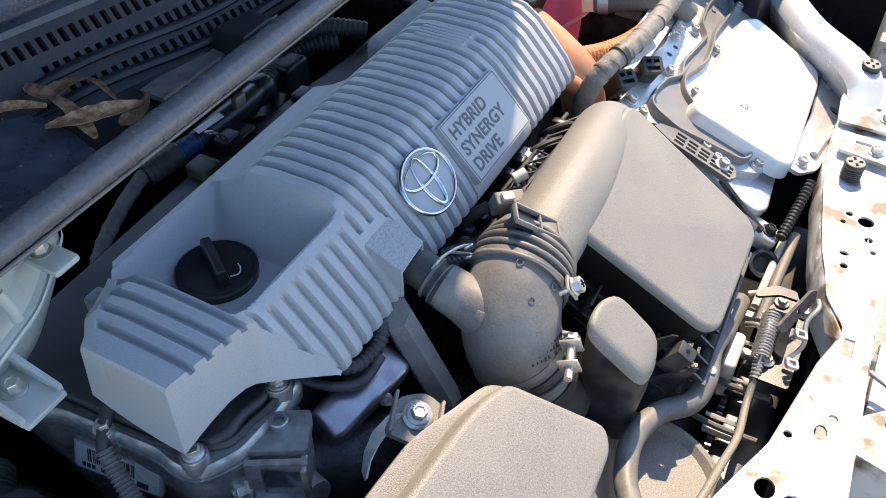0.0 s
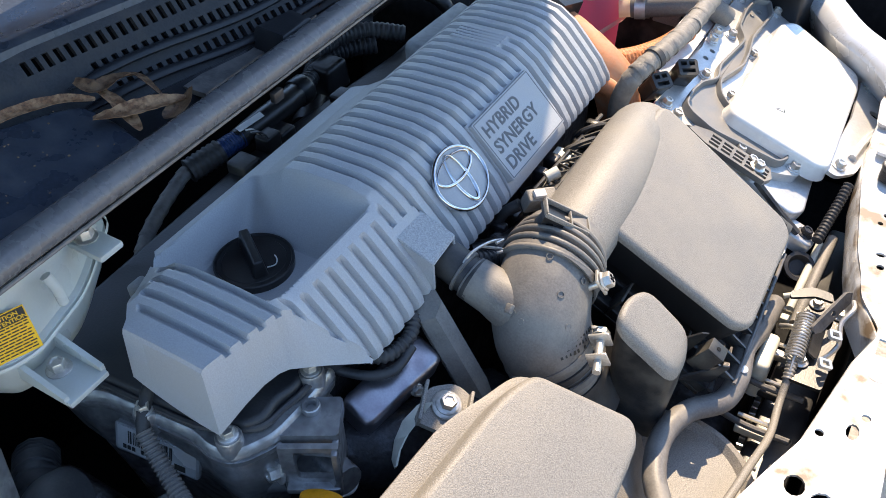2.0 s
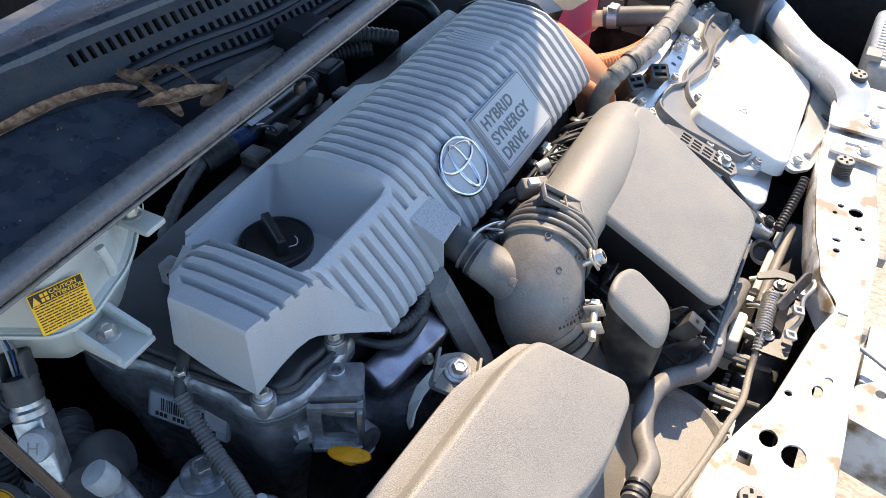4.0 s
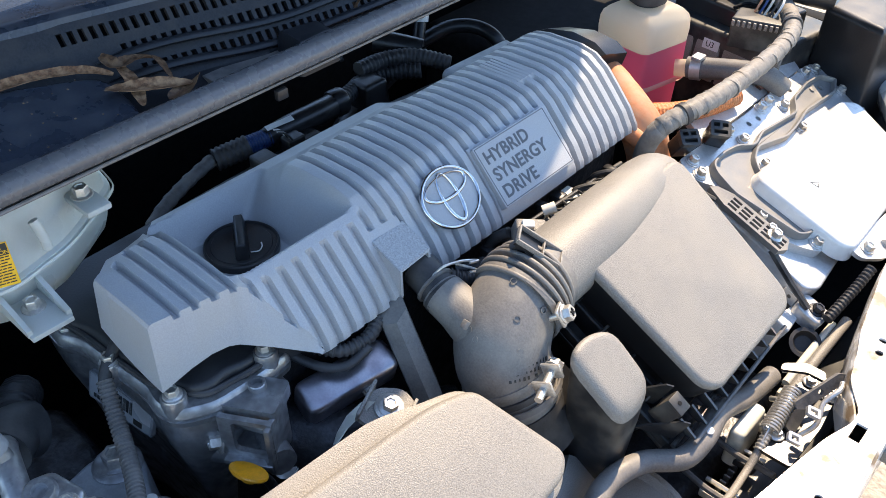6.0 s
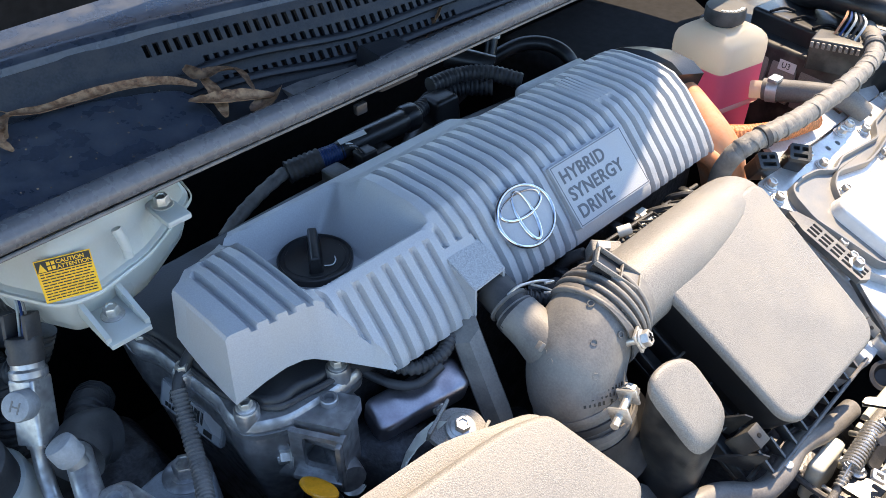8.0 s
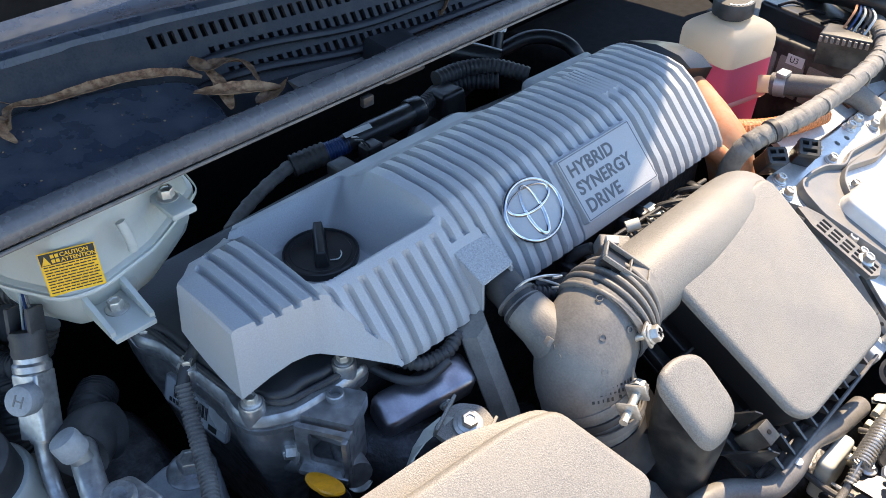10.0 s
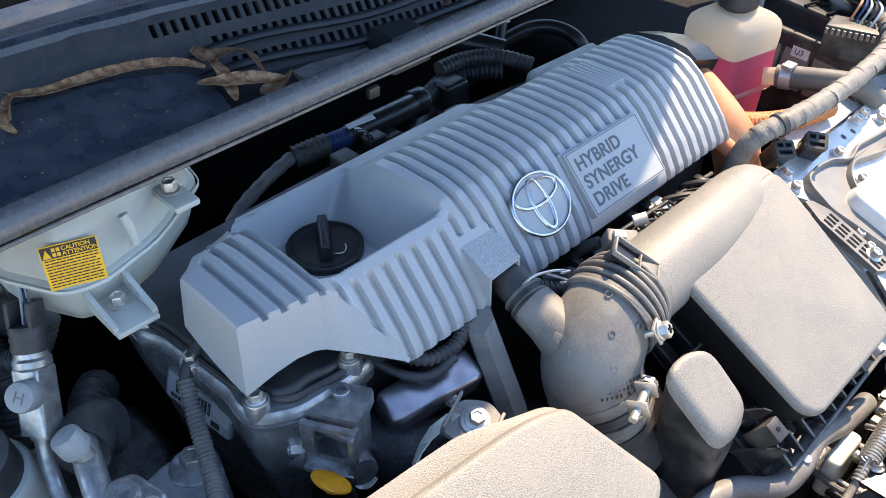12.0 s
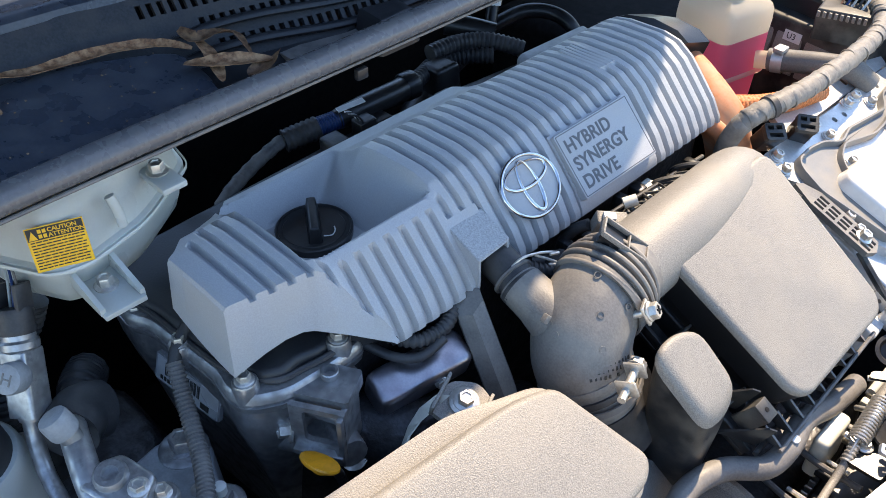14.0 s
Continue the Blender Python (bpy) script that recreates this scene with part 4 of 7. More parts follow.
def inverter():
    root = thing("inverter", (-0.10, 0.96, 0.56), "silver cast aluminium power inverter with a white raised lid", "inverter")
    bm = bm_new()
    moulded(bm, rounded([(-0.014, -0.026), (0.03, -0.010), (0.12, -0.012), (0.185, -0.016), (0.196, 0.0), (0.192, 0.055), (0.183, 0.30), (0.16, 0.35), (-0.01, 0.385)], 0.008), -0.20, -0.012, 0.003, m=INV)
    part("housing", bm, "alupale", root)
    # upper flange with scalloped edge
    bm = bm_new()
    plate(bm, rounded([(-0.012, -0.006), (0.018, -0.014), (0.040, 0.004), (0.085, 0.002), (0.105, -0.010), (0.130, 0.006), (0.155, 0.022), (0.172, 0.038), (0.165, 0.056), (0.186, 0.06), (0.186, 0.29), (0.07, 0.37), (0.04, 0.375), (-0.006, 0.365), (-0.010, 0.25), (-0.006, 0.16)], 0.008), [ring(0.006, 0.145, 0.004, 8), ring(0.008, 0.168, 0.004, 8), ring(0.004, 0.27, 0.0045, 8)], -0.012, 0.0, m=INV)
    part("flange", bm, "alupale", root)
    inset_o = rounded([(0.015, 0.021), (0.013, 0.052), (0.017, 0.080), (0.030, 0.104), (0.023, 0.135), (0.032, 0.222), (0.016, 0.245), (0.011, 0.295), (0.014, 0.338), (0.036, 0.358), (0.049, 0.325), (0.043, 0.243), (0.050, 0.197), (0.052, 0.165), (0.038, 0.105), (0.047, 0.081), (0.063, 0.067), (0.145, 0.061), (0.151, 0.040), (0.141, 0.020), (0.059, 0.002), (0.026, 0.010)], 0.008, 3)
    bm = bm_new()
    loops = [[(x, y, z) for x, y in (inset(inset_o, d) if d else inset_o)] for d, z in ((0, -0.001), (0.0005, 0.0085), (0.0015, 0.0105), (0.0035, 0.0105), (0.0045, 0.0085), (0.0055, 0.0035))]
    loft(bm, loops, m=INV)
    cp = part("cover_plate", bm, "platgrey", root, "grey recessed cover plate with a raised bead")
    for x, y in ((0.030, 0.318), (0.024, 0.300)):
        bm = bm_new()
        lathe(bm, [(0.0035, 0.0042), (0.0035, 0.0054), (0.002, 0.0056)], INV @ Matrix.Translation((x, y, 0)), 10)
        part("stud", bm, "alu", cp)
    bm = bm_new()
    lid_o = rounded([(0.060, 0.052), (0.062, 0.300), (0.078, 0.325), (0.184, 0.292), (0.191, 0.262), (0.194, 0.058), (0.182, 0.046), (0.070, 0.040)], [0.012, 0.01, 0.012, 0.012, 0.01, 0.012, 0.01, 0.012])
    moulded(bm, inset(lid_o, -0.004), -0.002, 0.019, 0.006, m=INV, draft=0.004)
    lid = part("lid", bm, "whiteclean", root, "white raised rectangular lid")
    bm = bm_new()
    plate(bm, rect(0.098, 0.135, 0.010, 0.030), [], 0.0188, 0.0194, m=INV)
    part("warning_label", bm, "cream", lid, "small faded cream label")
    bm = bm_new()
    plate(bm, [(0.108, 0.100), (0.120, 0.103), (0.116, 0.113)], [[(0.1096, 0.1013), (0.1155, 0.1115), (0.1185, 0.1038)]], 0.0188, 0.0193, m=INV)
    part("warning_triangle", bm, "ink", lid)
    for x, y in ((0.016, -0.002), (-0.001, 0.008), (-0.001, 0.078), (-0.002, 0.100), (0.017, 0.106), (0.056, 0.095), (0.016, 0.226), (-0.001, 0.210), (0.0, 0.188), (0.053, 0.211), (0.050, 0.350), (0.160, 0.041), (0.114, 0.003), (0.097, 0.010), (-0.001, 0.330), (0.004, 0.352)):
        bm = bm_new()
        lathe(bm, [(0.0085, -0.008), (0.0085, 0.0015), (0.0075, 0.002)], INV @ Matrix.Translation((x, y, 0)), 14)
        boss = part("boss", bm, "alupale", root)
        bm = bm_new()
        hexbolt(bm, INV @ Matrix.Translation((x, y, 0.002)) @ pose(0, 0, 0, 0, 0, 37 * x * 1000 % 60), 0.010, 0.0075, 0.0075)
        part("bolt", bm, "zinc", boss)
    # white side plates by the cables
    bm = bm_new()
    plate(bm, rounded([(-0.050, 0.075), (-0.012, 0.060), (-0.010, 0.34), (-0.045, 0.36)], 0.006), [ring(-0.03, 0.16, 0.006), rect(-0.026, 0.24, 0.012, 0.02)], -0.012, -0.004, m=INV)
    part("cable_plate", bm, "alupale", root)
    # mounting bracket to the front panel
    bm = bm_new()
    plate(bm, rounded([(0.188, 0.062), (0.206, 0.060), (0.226, 0.090), (0.236, 0.175), (0.250, 0.215), (0.292, 0.252), (0.290, 0.285), (0.258, 0.278), (0.232, 0.262), (0.222, 0.290), (0.208, 0.308), (0.192, 0.300), (0.198, 0.20)], 0.008), [ring(0.226, 0.235, 0.010, 12, 0.7)], 0.006, 0.011, m=INV)
    br = part("bracket", bm, "alupale", root, "pale pressed steel bracket")
    for x, y in ((0.204, 0.082), (0.205, 0.286), (0.279, 0.268)):
        bm = bm_new()
        hexbolt(bm, INV @ Matrix.Translation((x, y, 0.011)), 0.011, 0.008, 0.009)
        part("bolt", bm, "zinc", br)
    bm = bm_new()
    tube(bm, [on(INV, 0.215, 0.11, 0.013), on(INV, 0.224, 0.17, 0.014), on(INV, 0.238, 0.21, 0.013)], 0.005, 8)
    part("bead", bm, "alupale", br)
    # lower corner foot with a dark bolt
    bm = bm_new()
    moulded(bm, rounded(rect(0.205, -0.020, 0.034, 0.030), 0.008), -0.040, -0.022, 0.003, m=INV)
    foot = part("foot", bm, "alupale", root)
    bm = bm_new()
    hexbolt(bm, INV @ Matrix.Translation((0.208, -0.020, -0.022)), 0.011, 0.008, 0.009)
    part("bolt", bm, "darkmetal", foot)
    return root


inverter()


# ---- slotted plastic bracket between air cleaner and inverter ----
def slotted_bracket():
    root = thing("slotted_bracket", on(INV, 0.10, -0.012, -0.01), "black slotted plastic bracket bolted to the inverter", "bracket")
    bm = bm_new()
    holes = [[(0.062 + 0.0155 * i, -0.020 + 0.007 * j), (0.074 + 0.0155 * i, -0.020 + 0.007 * j), (0.074 + 0.0155 * i, -0.0155 + 0.007 * j), (0.062 + 0.0155 * i, -0.0155 + 0.007 * j)] for i in range(5) for j in range(3)]
    plate(bm, [(0.035, -0.016), (0.06, -0.024), (0.136, -0.024), (0.142, -0.012), (0.136, 0.004), (0.06, 0.003), (0.04, -0.006)], holes, 0.001, 0.008, m=INV)
    part("grille", bm, "rubber", root)
    bm = bm_new()
    tube(bm, [on(INV, -0.012, -0.020, 0.0), on(INV, 0.02, -0.026, 0.0), on(INV, 0.05, -0.022, 0.003)], 0.0035, 8)
    part("arm", bm, "blackdust", root)
    bm = bm_new()
    tube(bm, [on(INV, 0.13, -0.02, 0.0), on(INV, 0.17, -0.026, -0.012), on(INV, 0.20, -0.03, -0.02)], 0.004, 8)
    part("arm", bm, "blackdust", root)
    bolt_part(root, on(INV, 0.122, -0.008, 0.008), INV.to_3x3() @ Vector((0, 0, 1)), 0.011, 0.008, 0.009)


slotted_bracket()

# ---- white crossmember below the inverter's front edge ----
bm = bm_new()
moulded(bm, rounded([(0.09, -0.020), (0.20, -0.024), (0.202, -0.060), (0.10, -0.055)], 0.004), -0.10, -0.035, 0.003, m=INV)
single("inverter_tray", bm, "whiteclean", "white painted sheet tray below the inverter", "tray")

# ---- front panel and latch ----
def front_panel():
    root = thing("front_panel", (0.075, 0.70, 0.70), "white painted upper radiator support panel, dusty, with holes", "front panel", kind="structure")
    o = rounded([(-0.035, 0.300), (-0.037, 0.326), (0.004, 0.336), (0.008, 0.36), (0.012, 0.405), (0.028, 0.450), (0.047, 0.499), (0.057, 0.558), (0.066, 0.607), (0.077, 0.640), (0.077, 0.655), (0.054, 0.690), (0.048, 0.72), (0.036, 0.762), (0.018, 0.867), (0.012, 0.950), (0.012, 1.06), (0.075, 1.06), (0.082, 0.902), (0.103, 0.770), (0.104, 0.643), (0.110, 0.545), (0.114, 0.42), (0.110, 0.20), (-0.02, 0.20)], 0.008, 2)
    holes = [ring(0.052, 0.449, 0.0085, 12, 1.2), rect(0.038, 0.418, 0.012, 0.014), ring(0.076, 0.440, 0.011, 12, 1.2), ring(0.057, 0.510, 0.004, 10), ring(0.081, 0.524, 0.0055, 10, 1.6), ring(0.088, 0.544, 0.004, 10), ring(0.059, 0.760, 0.005, 10, 0.7), ring(0.085, 0.774, 0.003, 8), ring(0.062, 0.741, 0.004, 8), ring(0.053, 0.826, 0.004, 8), ring(0.071, 0.820, 0.0085, 12), ring(0.049, 0.810, 0.003, 8), ring(0.078, 0.792, 0.0045, 10), rect(0.085, 0.632, 0.010, 0.022)]
    bm = bm_new()
    plate(bm, o, holes, 0.7725, 0.775)
    part("top_sheet", bm, "white", root)
    # inner and outer turned-down flanges
    inner = [(-0.034, 0.302), (-0.036, 0.327), (0.005, 0.338), (0.013, 0.405), (0.048, 0.499), (0.067, 0.607), (0.078, 0.645), (0.055, 0.690), (0.037, 0.762), (0.019, 0.867), (0.013, 0.950), (0.013, 1.05)]
    bm = bm_new()
    loft(bm, [[(x, y, 0.7722), (x - 0.003, y, 0.768), (x - 0.004, y, 0.728), (x - 0.002, y, 0.728), (x + 0.002, y, 0.7722)] for x, y in inner])
    part("inner_flange", bm, "white", root)
    outer = [(0.109, 0.21), (0.112, 0.42), (0.108, 0.545), (0.103, 0.643), (0.102, 0.770), (0.081, 0.902), (0.074, 1.05)]
    bm = bm_new()
    loft(bm, [[(x, y, 0.7722), (x + 0.004, y, 0.768), (x + 0.006, y, 0.70), (x + 0.004, y, 0.70), (x - 0.002, y, 0.7722)] for x, y in outer])
    part("outer_flange", bm, "white", root)
    # lower cross plate at the near end
    bm = bm_new()
    box(bm, (-0.012, 0.318, 0.742), (0.045, 0.034, 0.060), 0.003)
    part("corner_box", bm, "white", root)
    bm = bm_new()
    for p in ((0.088, 0.60), (0.060, 0.86)):
        lathe(bm, [(0.012, 0.7752), (0.011, 0.7756)], Matrix.Translation((p[0], p[1], 0)), 14)
    part("dimple", bm, "white", root)
    return root


front_panel()


def rubber_buffer(x, y, z, label, tilt=(0, 0, 1)):
    root = thing("bump_stop", (x, y, z), label, "rubber buffer", "bonnet buffers")
    m = aim((x, y, z), tilt)
    bm = bm_new()
    prof = [(0.009, 0.0), (0.0095, 0.003)]
    for k in range(5):
        zz = 0.003 + 0.0025 * k
        prof += [(0.0112, zz), (0.0112, zz + 0.0014), (0.0102, zz + 0.0016)]
    prof += [(0.0118, 0.0165), (0.0118, 0.020), (0.0108, 0.0215)]
    lathe(bm, prof, m, 24)
    part("body", bm, "hose", root)
    bm = bm_new()
    lathe(bm, [(0.0106, 0.0213), (0.0100, 0.0222), (0.003, 0.0224)], m, 24)
    part("top", bm, "airbox", root, "grey dusty top face")
    for a in (20, 110, 200, 290):
        # solid near-black bar, the slot's shade given as colour
        bm = bm_new()
        box(bm, (0.0056, 0, 0.0225), (0.0042, 0.0028, 0.0008), 0.0, m=m @ pose(0, 0, 0, 0, 0, a))
        part("slot", bm, "dark", root)
    return root


rubber_buffer(0.052, 0.365, 0.775, "ribbed black rubber buffer screwed into the front panel")
rubber_buffer(0.042, 0.890, 0.775, "ribbed black rubber buffer beside the inverter bracket")
rubber_buffer(0.024, 1.085, 0.790, "tall ribbed black rubber buffer on the far wing", (0.05, -0.1, 1))


def bonnet_latch():
    root = thing("bonnet_latch", (0.035, 0.68, 0.70), "worn steel bonnet latch with levers on the front panel", "latch")
    bm = bm_new()
    plate(bm, rounded([(0.018, 0.60), (0.050, 0.60), (0.052, 0.66), (0.046, 0.72), (0.024, 0.73), (0.010, 0.70)], 0.004), [ring(0.032, 0.65, 0.006), rect(0.035, 0.69, 0.010, 0.018)], 0.722, 0.726)
    part("base_plate", bm, "black", root)
    bm = bm_new()
    plate(bm, rounded([(-0.03, -0.006), (0.028, -0.004), (0.034, 0.002), (0.026, 0.008), (-0.03, 0.006)], 0.003), [ring(0.0, 0.001, 0.003)], -0.002, 0.002, m=axes((0.036, 0.682, 0.748), (0.35, 0.9, 0.2), (-0.5, 0.1, 0.8)))
    part("lever", bm, "tape", root)
    bm = bm_new()
    plate(bm, rounded([(-0.022, -0.005), (0.020, -0.008), (0.022, 0.004), (-0.02, 0.006)], 0.003), [], -0.0015, 0.0015, m=axes((0.030, 0.652, 0.738), (-0.1, 0.95, 0.25), (-0.8, -0.1, 0.5)))
    part("pawl", bm, "blackdust", root)
    bm = bm_new()
    tube(bm, [(0.040, 0.628, 0.735), (0.050, 0.640, 0.750), (0.046, 0.660, 0.760), (0.052, 0.676, 0.768), (0.050, 0.690, 0.765)], 0.0025, 8)
    part("wire_hook", bm, "zinc", root)
    for y in (0.600, 0.640, 0.735):
        bm = bm_new()
        plate(bm, rounded(rect(0, 0, 0.013, 0.010), 0.002), [rect(0, 0, 0.007, 0.005)], -0.002, 0.002, m=pose(0.050 if y > 0.7 else 0.044, y, 0.762, 10, 20, 25))
        part("lug", bm, "alupale", root)
    for x, y in ((0.024, 0.625), (0.044, 0.705), (0.020, 0.71)):
        bolt_part(root, (x, y, 0.727), (0, 0, 1), 0.009, 0.006, 0.008)
    # tension spring
    bm = bm_new()
    a, b = Vector((0.0146, 0.674, 0.742)), Vector((0.0176, 0.620, 0.732))
    d = (b - a).normalized()
    u = d.cross(Vector((0, 0, 1))).normalized()
    v = d.cross(u)
    n, turns = 13 * 15, 15
    pts = [a + (b - a) * (i / n) + (u * math.cos(2 * math.pi * turns * i / n) + v * math.sin(2 * math.pi * turns * i / n)) * 0.0086 for i in range(n + 1)]
    tube(bm, pts, 0.0012, 6, smooth=0)
    part("spring", bm, "zinc", root, "coiled steel return spring")
    bm = bm_new()
    tube(bm, [a - d * 0.008, a - d * 0.002 + v * 0.006], 0.0013, 6, smooth=0)
    part("spring_hook", bm, "zinc", root)
    bm = bm_new()
    tube(bm, [b - v * 0.006, b + d * 0.014], 0.0013, 6, smooth=0)
    part("spring_hook", bm, "zinc", root)
    bm = bm_new()
    plate(bm, rounded([(-0.006, 0.686), (0.016, 0.700), (0.034, 0.700), (0.030, 0.712), (0.010, 0.712), (-0.008, 0.696)], 0.004), [], 0.744, 0.747)
    part("spring_ear", bm, "black", root)
    return root


bonnet_latch()

# release cable
bm = bm_new()
tube(bm, [(0.0180, 0.612, 0.728), (0.019, 0.600, 0.720), (0.020, 0.575, 0.712), (0.022, 0.53, 0.720), (0.016, 0.48, 0.735), (0.008, 0.42, 0.748), (-0.002, 0.37, 0.755), (-0.012, 0.33, 0.76)], 0.0038, 10)
single("release_cable", bm, "airbox", "grey sheathed bonnet release cable", "cable")
bm = bm_new()
tube(bm, [(0.0178, 0.617, 0.730), (0.019, 0.602, 0.722)], 0.0045, 12, rib=0.001, pitch=0.004, smooth=1)
single("cable_sleeve", bm, "zinc", "ribbed metal cable end sleeve", "cable sleeve")

# ---- coolant pipe with bends ----
def front_pipe():
    root = thing("coolant_pipe", (-0.03, 0.50, 0.70), "dusty grey rubber coolant pipe with several bends", "pipe")
    bm = bm_new()
    tube(bm, [(-0.020, 0.72, 0.70), (-0.022, 0.66, 0.715), (-0.0265, 0.605, 0.738), (-0.021, 0.565, 0.740), (-0.026, 0.535, 0.735), (-0.050, 0.505, 0.738), (-0.060, 0.465, 0.740), (-0.052, 0.425, 0.742), (-0.036, 0.395, 0.745), (-0.036, 0.370, 0.748), (-0.036, 0.345, 0.75)], 0.0105, 18)
    part("pipe", bm, "rubber", root)
    for y in (0.352, 0.362):
        bm = bm_new()
        lathe(bm, [(0.0105, -0.002), (0.0125, -0.002), (0.0125, 0.002), (0.0105, 0.002)], aim((-0.036, y, 0.7493), (0, 1, 0)), 20, cap=False)
        part("clamp_ring", bm, "darkmetal", root)
    bm = bm_new()
    lathe(bm, [(0.004, 0), (0.004, 0.0012), (0.003, 0.0016)], aim((-0.019, 0.567, 0.751), (0.1, -0.2, 1)), 12)
    part("paint_spot", bm, "labelwhite", root)


front_pipe()


# ---- radiator fan shroud drum ----
def fan_shroud():
    root = thing("fan_shroud", (-0.03, 0.46, 0.62), "dusty black radiator fan shroud with a round drum", "fan shroud")
    m = aim((-0.040, 0.452, 0.695), (0.12, 0.05, 1.0))
    bm = bm_new()
    lathe(bm, [(0.055, -0.08), (0.072, -0.06), (0.075, 0.010), (0.073, 0.016), (0.066, 0.018), (0.060, 0.012)], m, 40)
    part("drum", bm, "airbox", root)
    bm = bm_new()
    lathe(bm, [(0.077, -0.004), (0.079, 0.0), (0.079, 0.004), (0.077, 0.008)], m, 40, cap=False)
    part("rim", bm, "black", root)
    bm = bm_new()
    loft(bm, [[(-0.105, 0.47, 0.735), (-0.085, 0.50, 0.705), (-0.09, 0.50, 0.70), (-0.11, 0.47, 0.73)], [(-0.075, 0.40, 0.745), (-0.040, 0.43, 0.700), (-0.045, 0.43, 0.695), (-0.08, 0.40, 0.74)], [(-0.085, 0.30, 0.765), (-0.050, 0.32, 0.715), (-0.055, 0.32, 0.71), (-0.09, 0.30, 0.76)], [(-0.14, 0.16, 0.79), (-0.08, 0.20, 0.73), (-0.085, 0.20, 0.725), (-0.145, 0.16, 0.785)]])
    part("duct_skirt", bm, "airbox", root, "tan dusty curved skirt")
    return root


fan_shroud()


# ---- radiator top and clutter in front of the engine ----
def radiator_top():
    root = thing("radiator", (0.03, 0.60, 0.44), "black radiator top tank with clips and cooling fins", "radiator")
    bm = bm_new()
    box(bm, (0.028, 0.60, 0.62), (0.050, 0.66, 0.075), 0.006)
    part("top_tank", bm, "black", root)
    bm = bm_new()
    for k in range(36):
        box(bm, (0.0, 0.32 + 0.0085 * k, 0.660), (0.006, 0.002, 0.012))
    part("fins", bm, "alu", root, "thin aluminium cooling fins")
    for k in range(7):
        bm = bm_new()
        y = 0.40 + 0.055 * k
        box(bm, (0.004, y, 0.672), (0.030, 0.010, 0.010), 0.002)
        c = part("clip", bm, ("cream", "blackdust", "zinc")[k % 3], root)
        bm = bm_new()
        tube(bm, [(-0.012, y + 0.012, 0.676), (0.022, y + 0.012, 0.676)], 0.0025, 8, smooth=0)
        part("pin", bm, "zinc", c)
    return root


radiator_top()
bm = bm_new()
moulded(bm, rounded(rect(-0.008, 0.640, 0.016, 0.052), 0.007), 0.665, 0.712, 0.005, m=None)
single("overflow_tube", bm, "cream", "pale yellow translucent overflow tube beside the latch", "tube")
for i, (p, q, r) in enumerate([((-0.015, 0.735, 0.70), (0.012, 0.748, 0.70), 0.003), ((-0.006, 0.690, 0.70), (0.014, 0.682, 0.71), 0.003), ((0.006, 0.70, 0.70), (0.010, 0.83, 0.72), 0.006), ((-0.004, 0.72, 0.70), (0.0, 0.82, 0.715), 0.0045)]):
    bm = bm_new()
    tube(bm, [p, ((p[0] + q[0]) / 2, (p[1] + q[1]) / 2, (p[2] + q[2]) / 2 + 0.003), q], r, 10)
    single("front_conduit", bm, ("cream", "zinc", "airbox", "cream")[i], ("short pale pin behind the air cleaner", "short steel pin beside the spring", "dusty grey sheathed conduit along the front panel", "thin tan conduit along the front panel")[i], "conduit", "front conduits")
bm = bm_new()
tube(bm, [(-0.004, 0.80, 0.735), (0.002, 0.845, 0.75), (0.006, 0.875, 0.765)], 0.005, 10, rib=0.0012, pitch=0.005)
single("corrugated_lead", bm, "hose", "short black corrugated lead beside the inverter foot", "lead")
bm = bm_new()
lathe(bm, [(0.010, -0.02), (0.016, 0.0), (0.017, 0.004), (0.013, 0.004), (0.009, -0.004)], aim((-0.012, 0.775, 0.712), (0.3, -0.5, 0.8)), 20)
single("rubber_funnel", bm, "hose", "black rubber drain funnel", "funnel")
# cross bars lower in the bay
for y in (0.50, 0.56, 0.615):
    bm = bm_new()
    tube(bm, [(-0.030, y, 0.690), (0.0, y - 0.008, 0.694), (0.040, y - 0.012, 0.70)], 0.0032, 8)
    single("cross_wire", bm, "tape", "thin steel cross wire over the radiator", "wire", "cross wires")


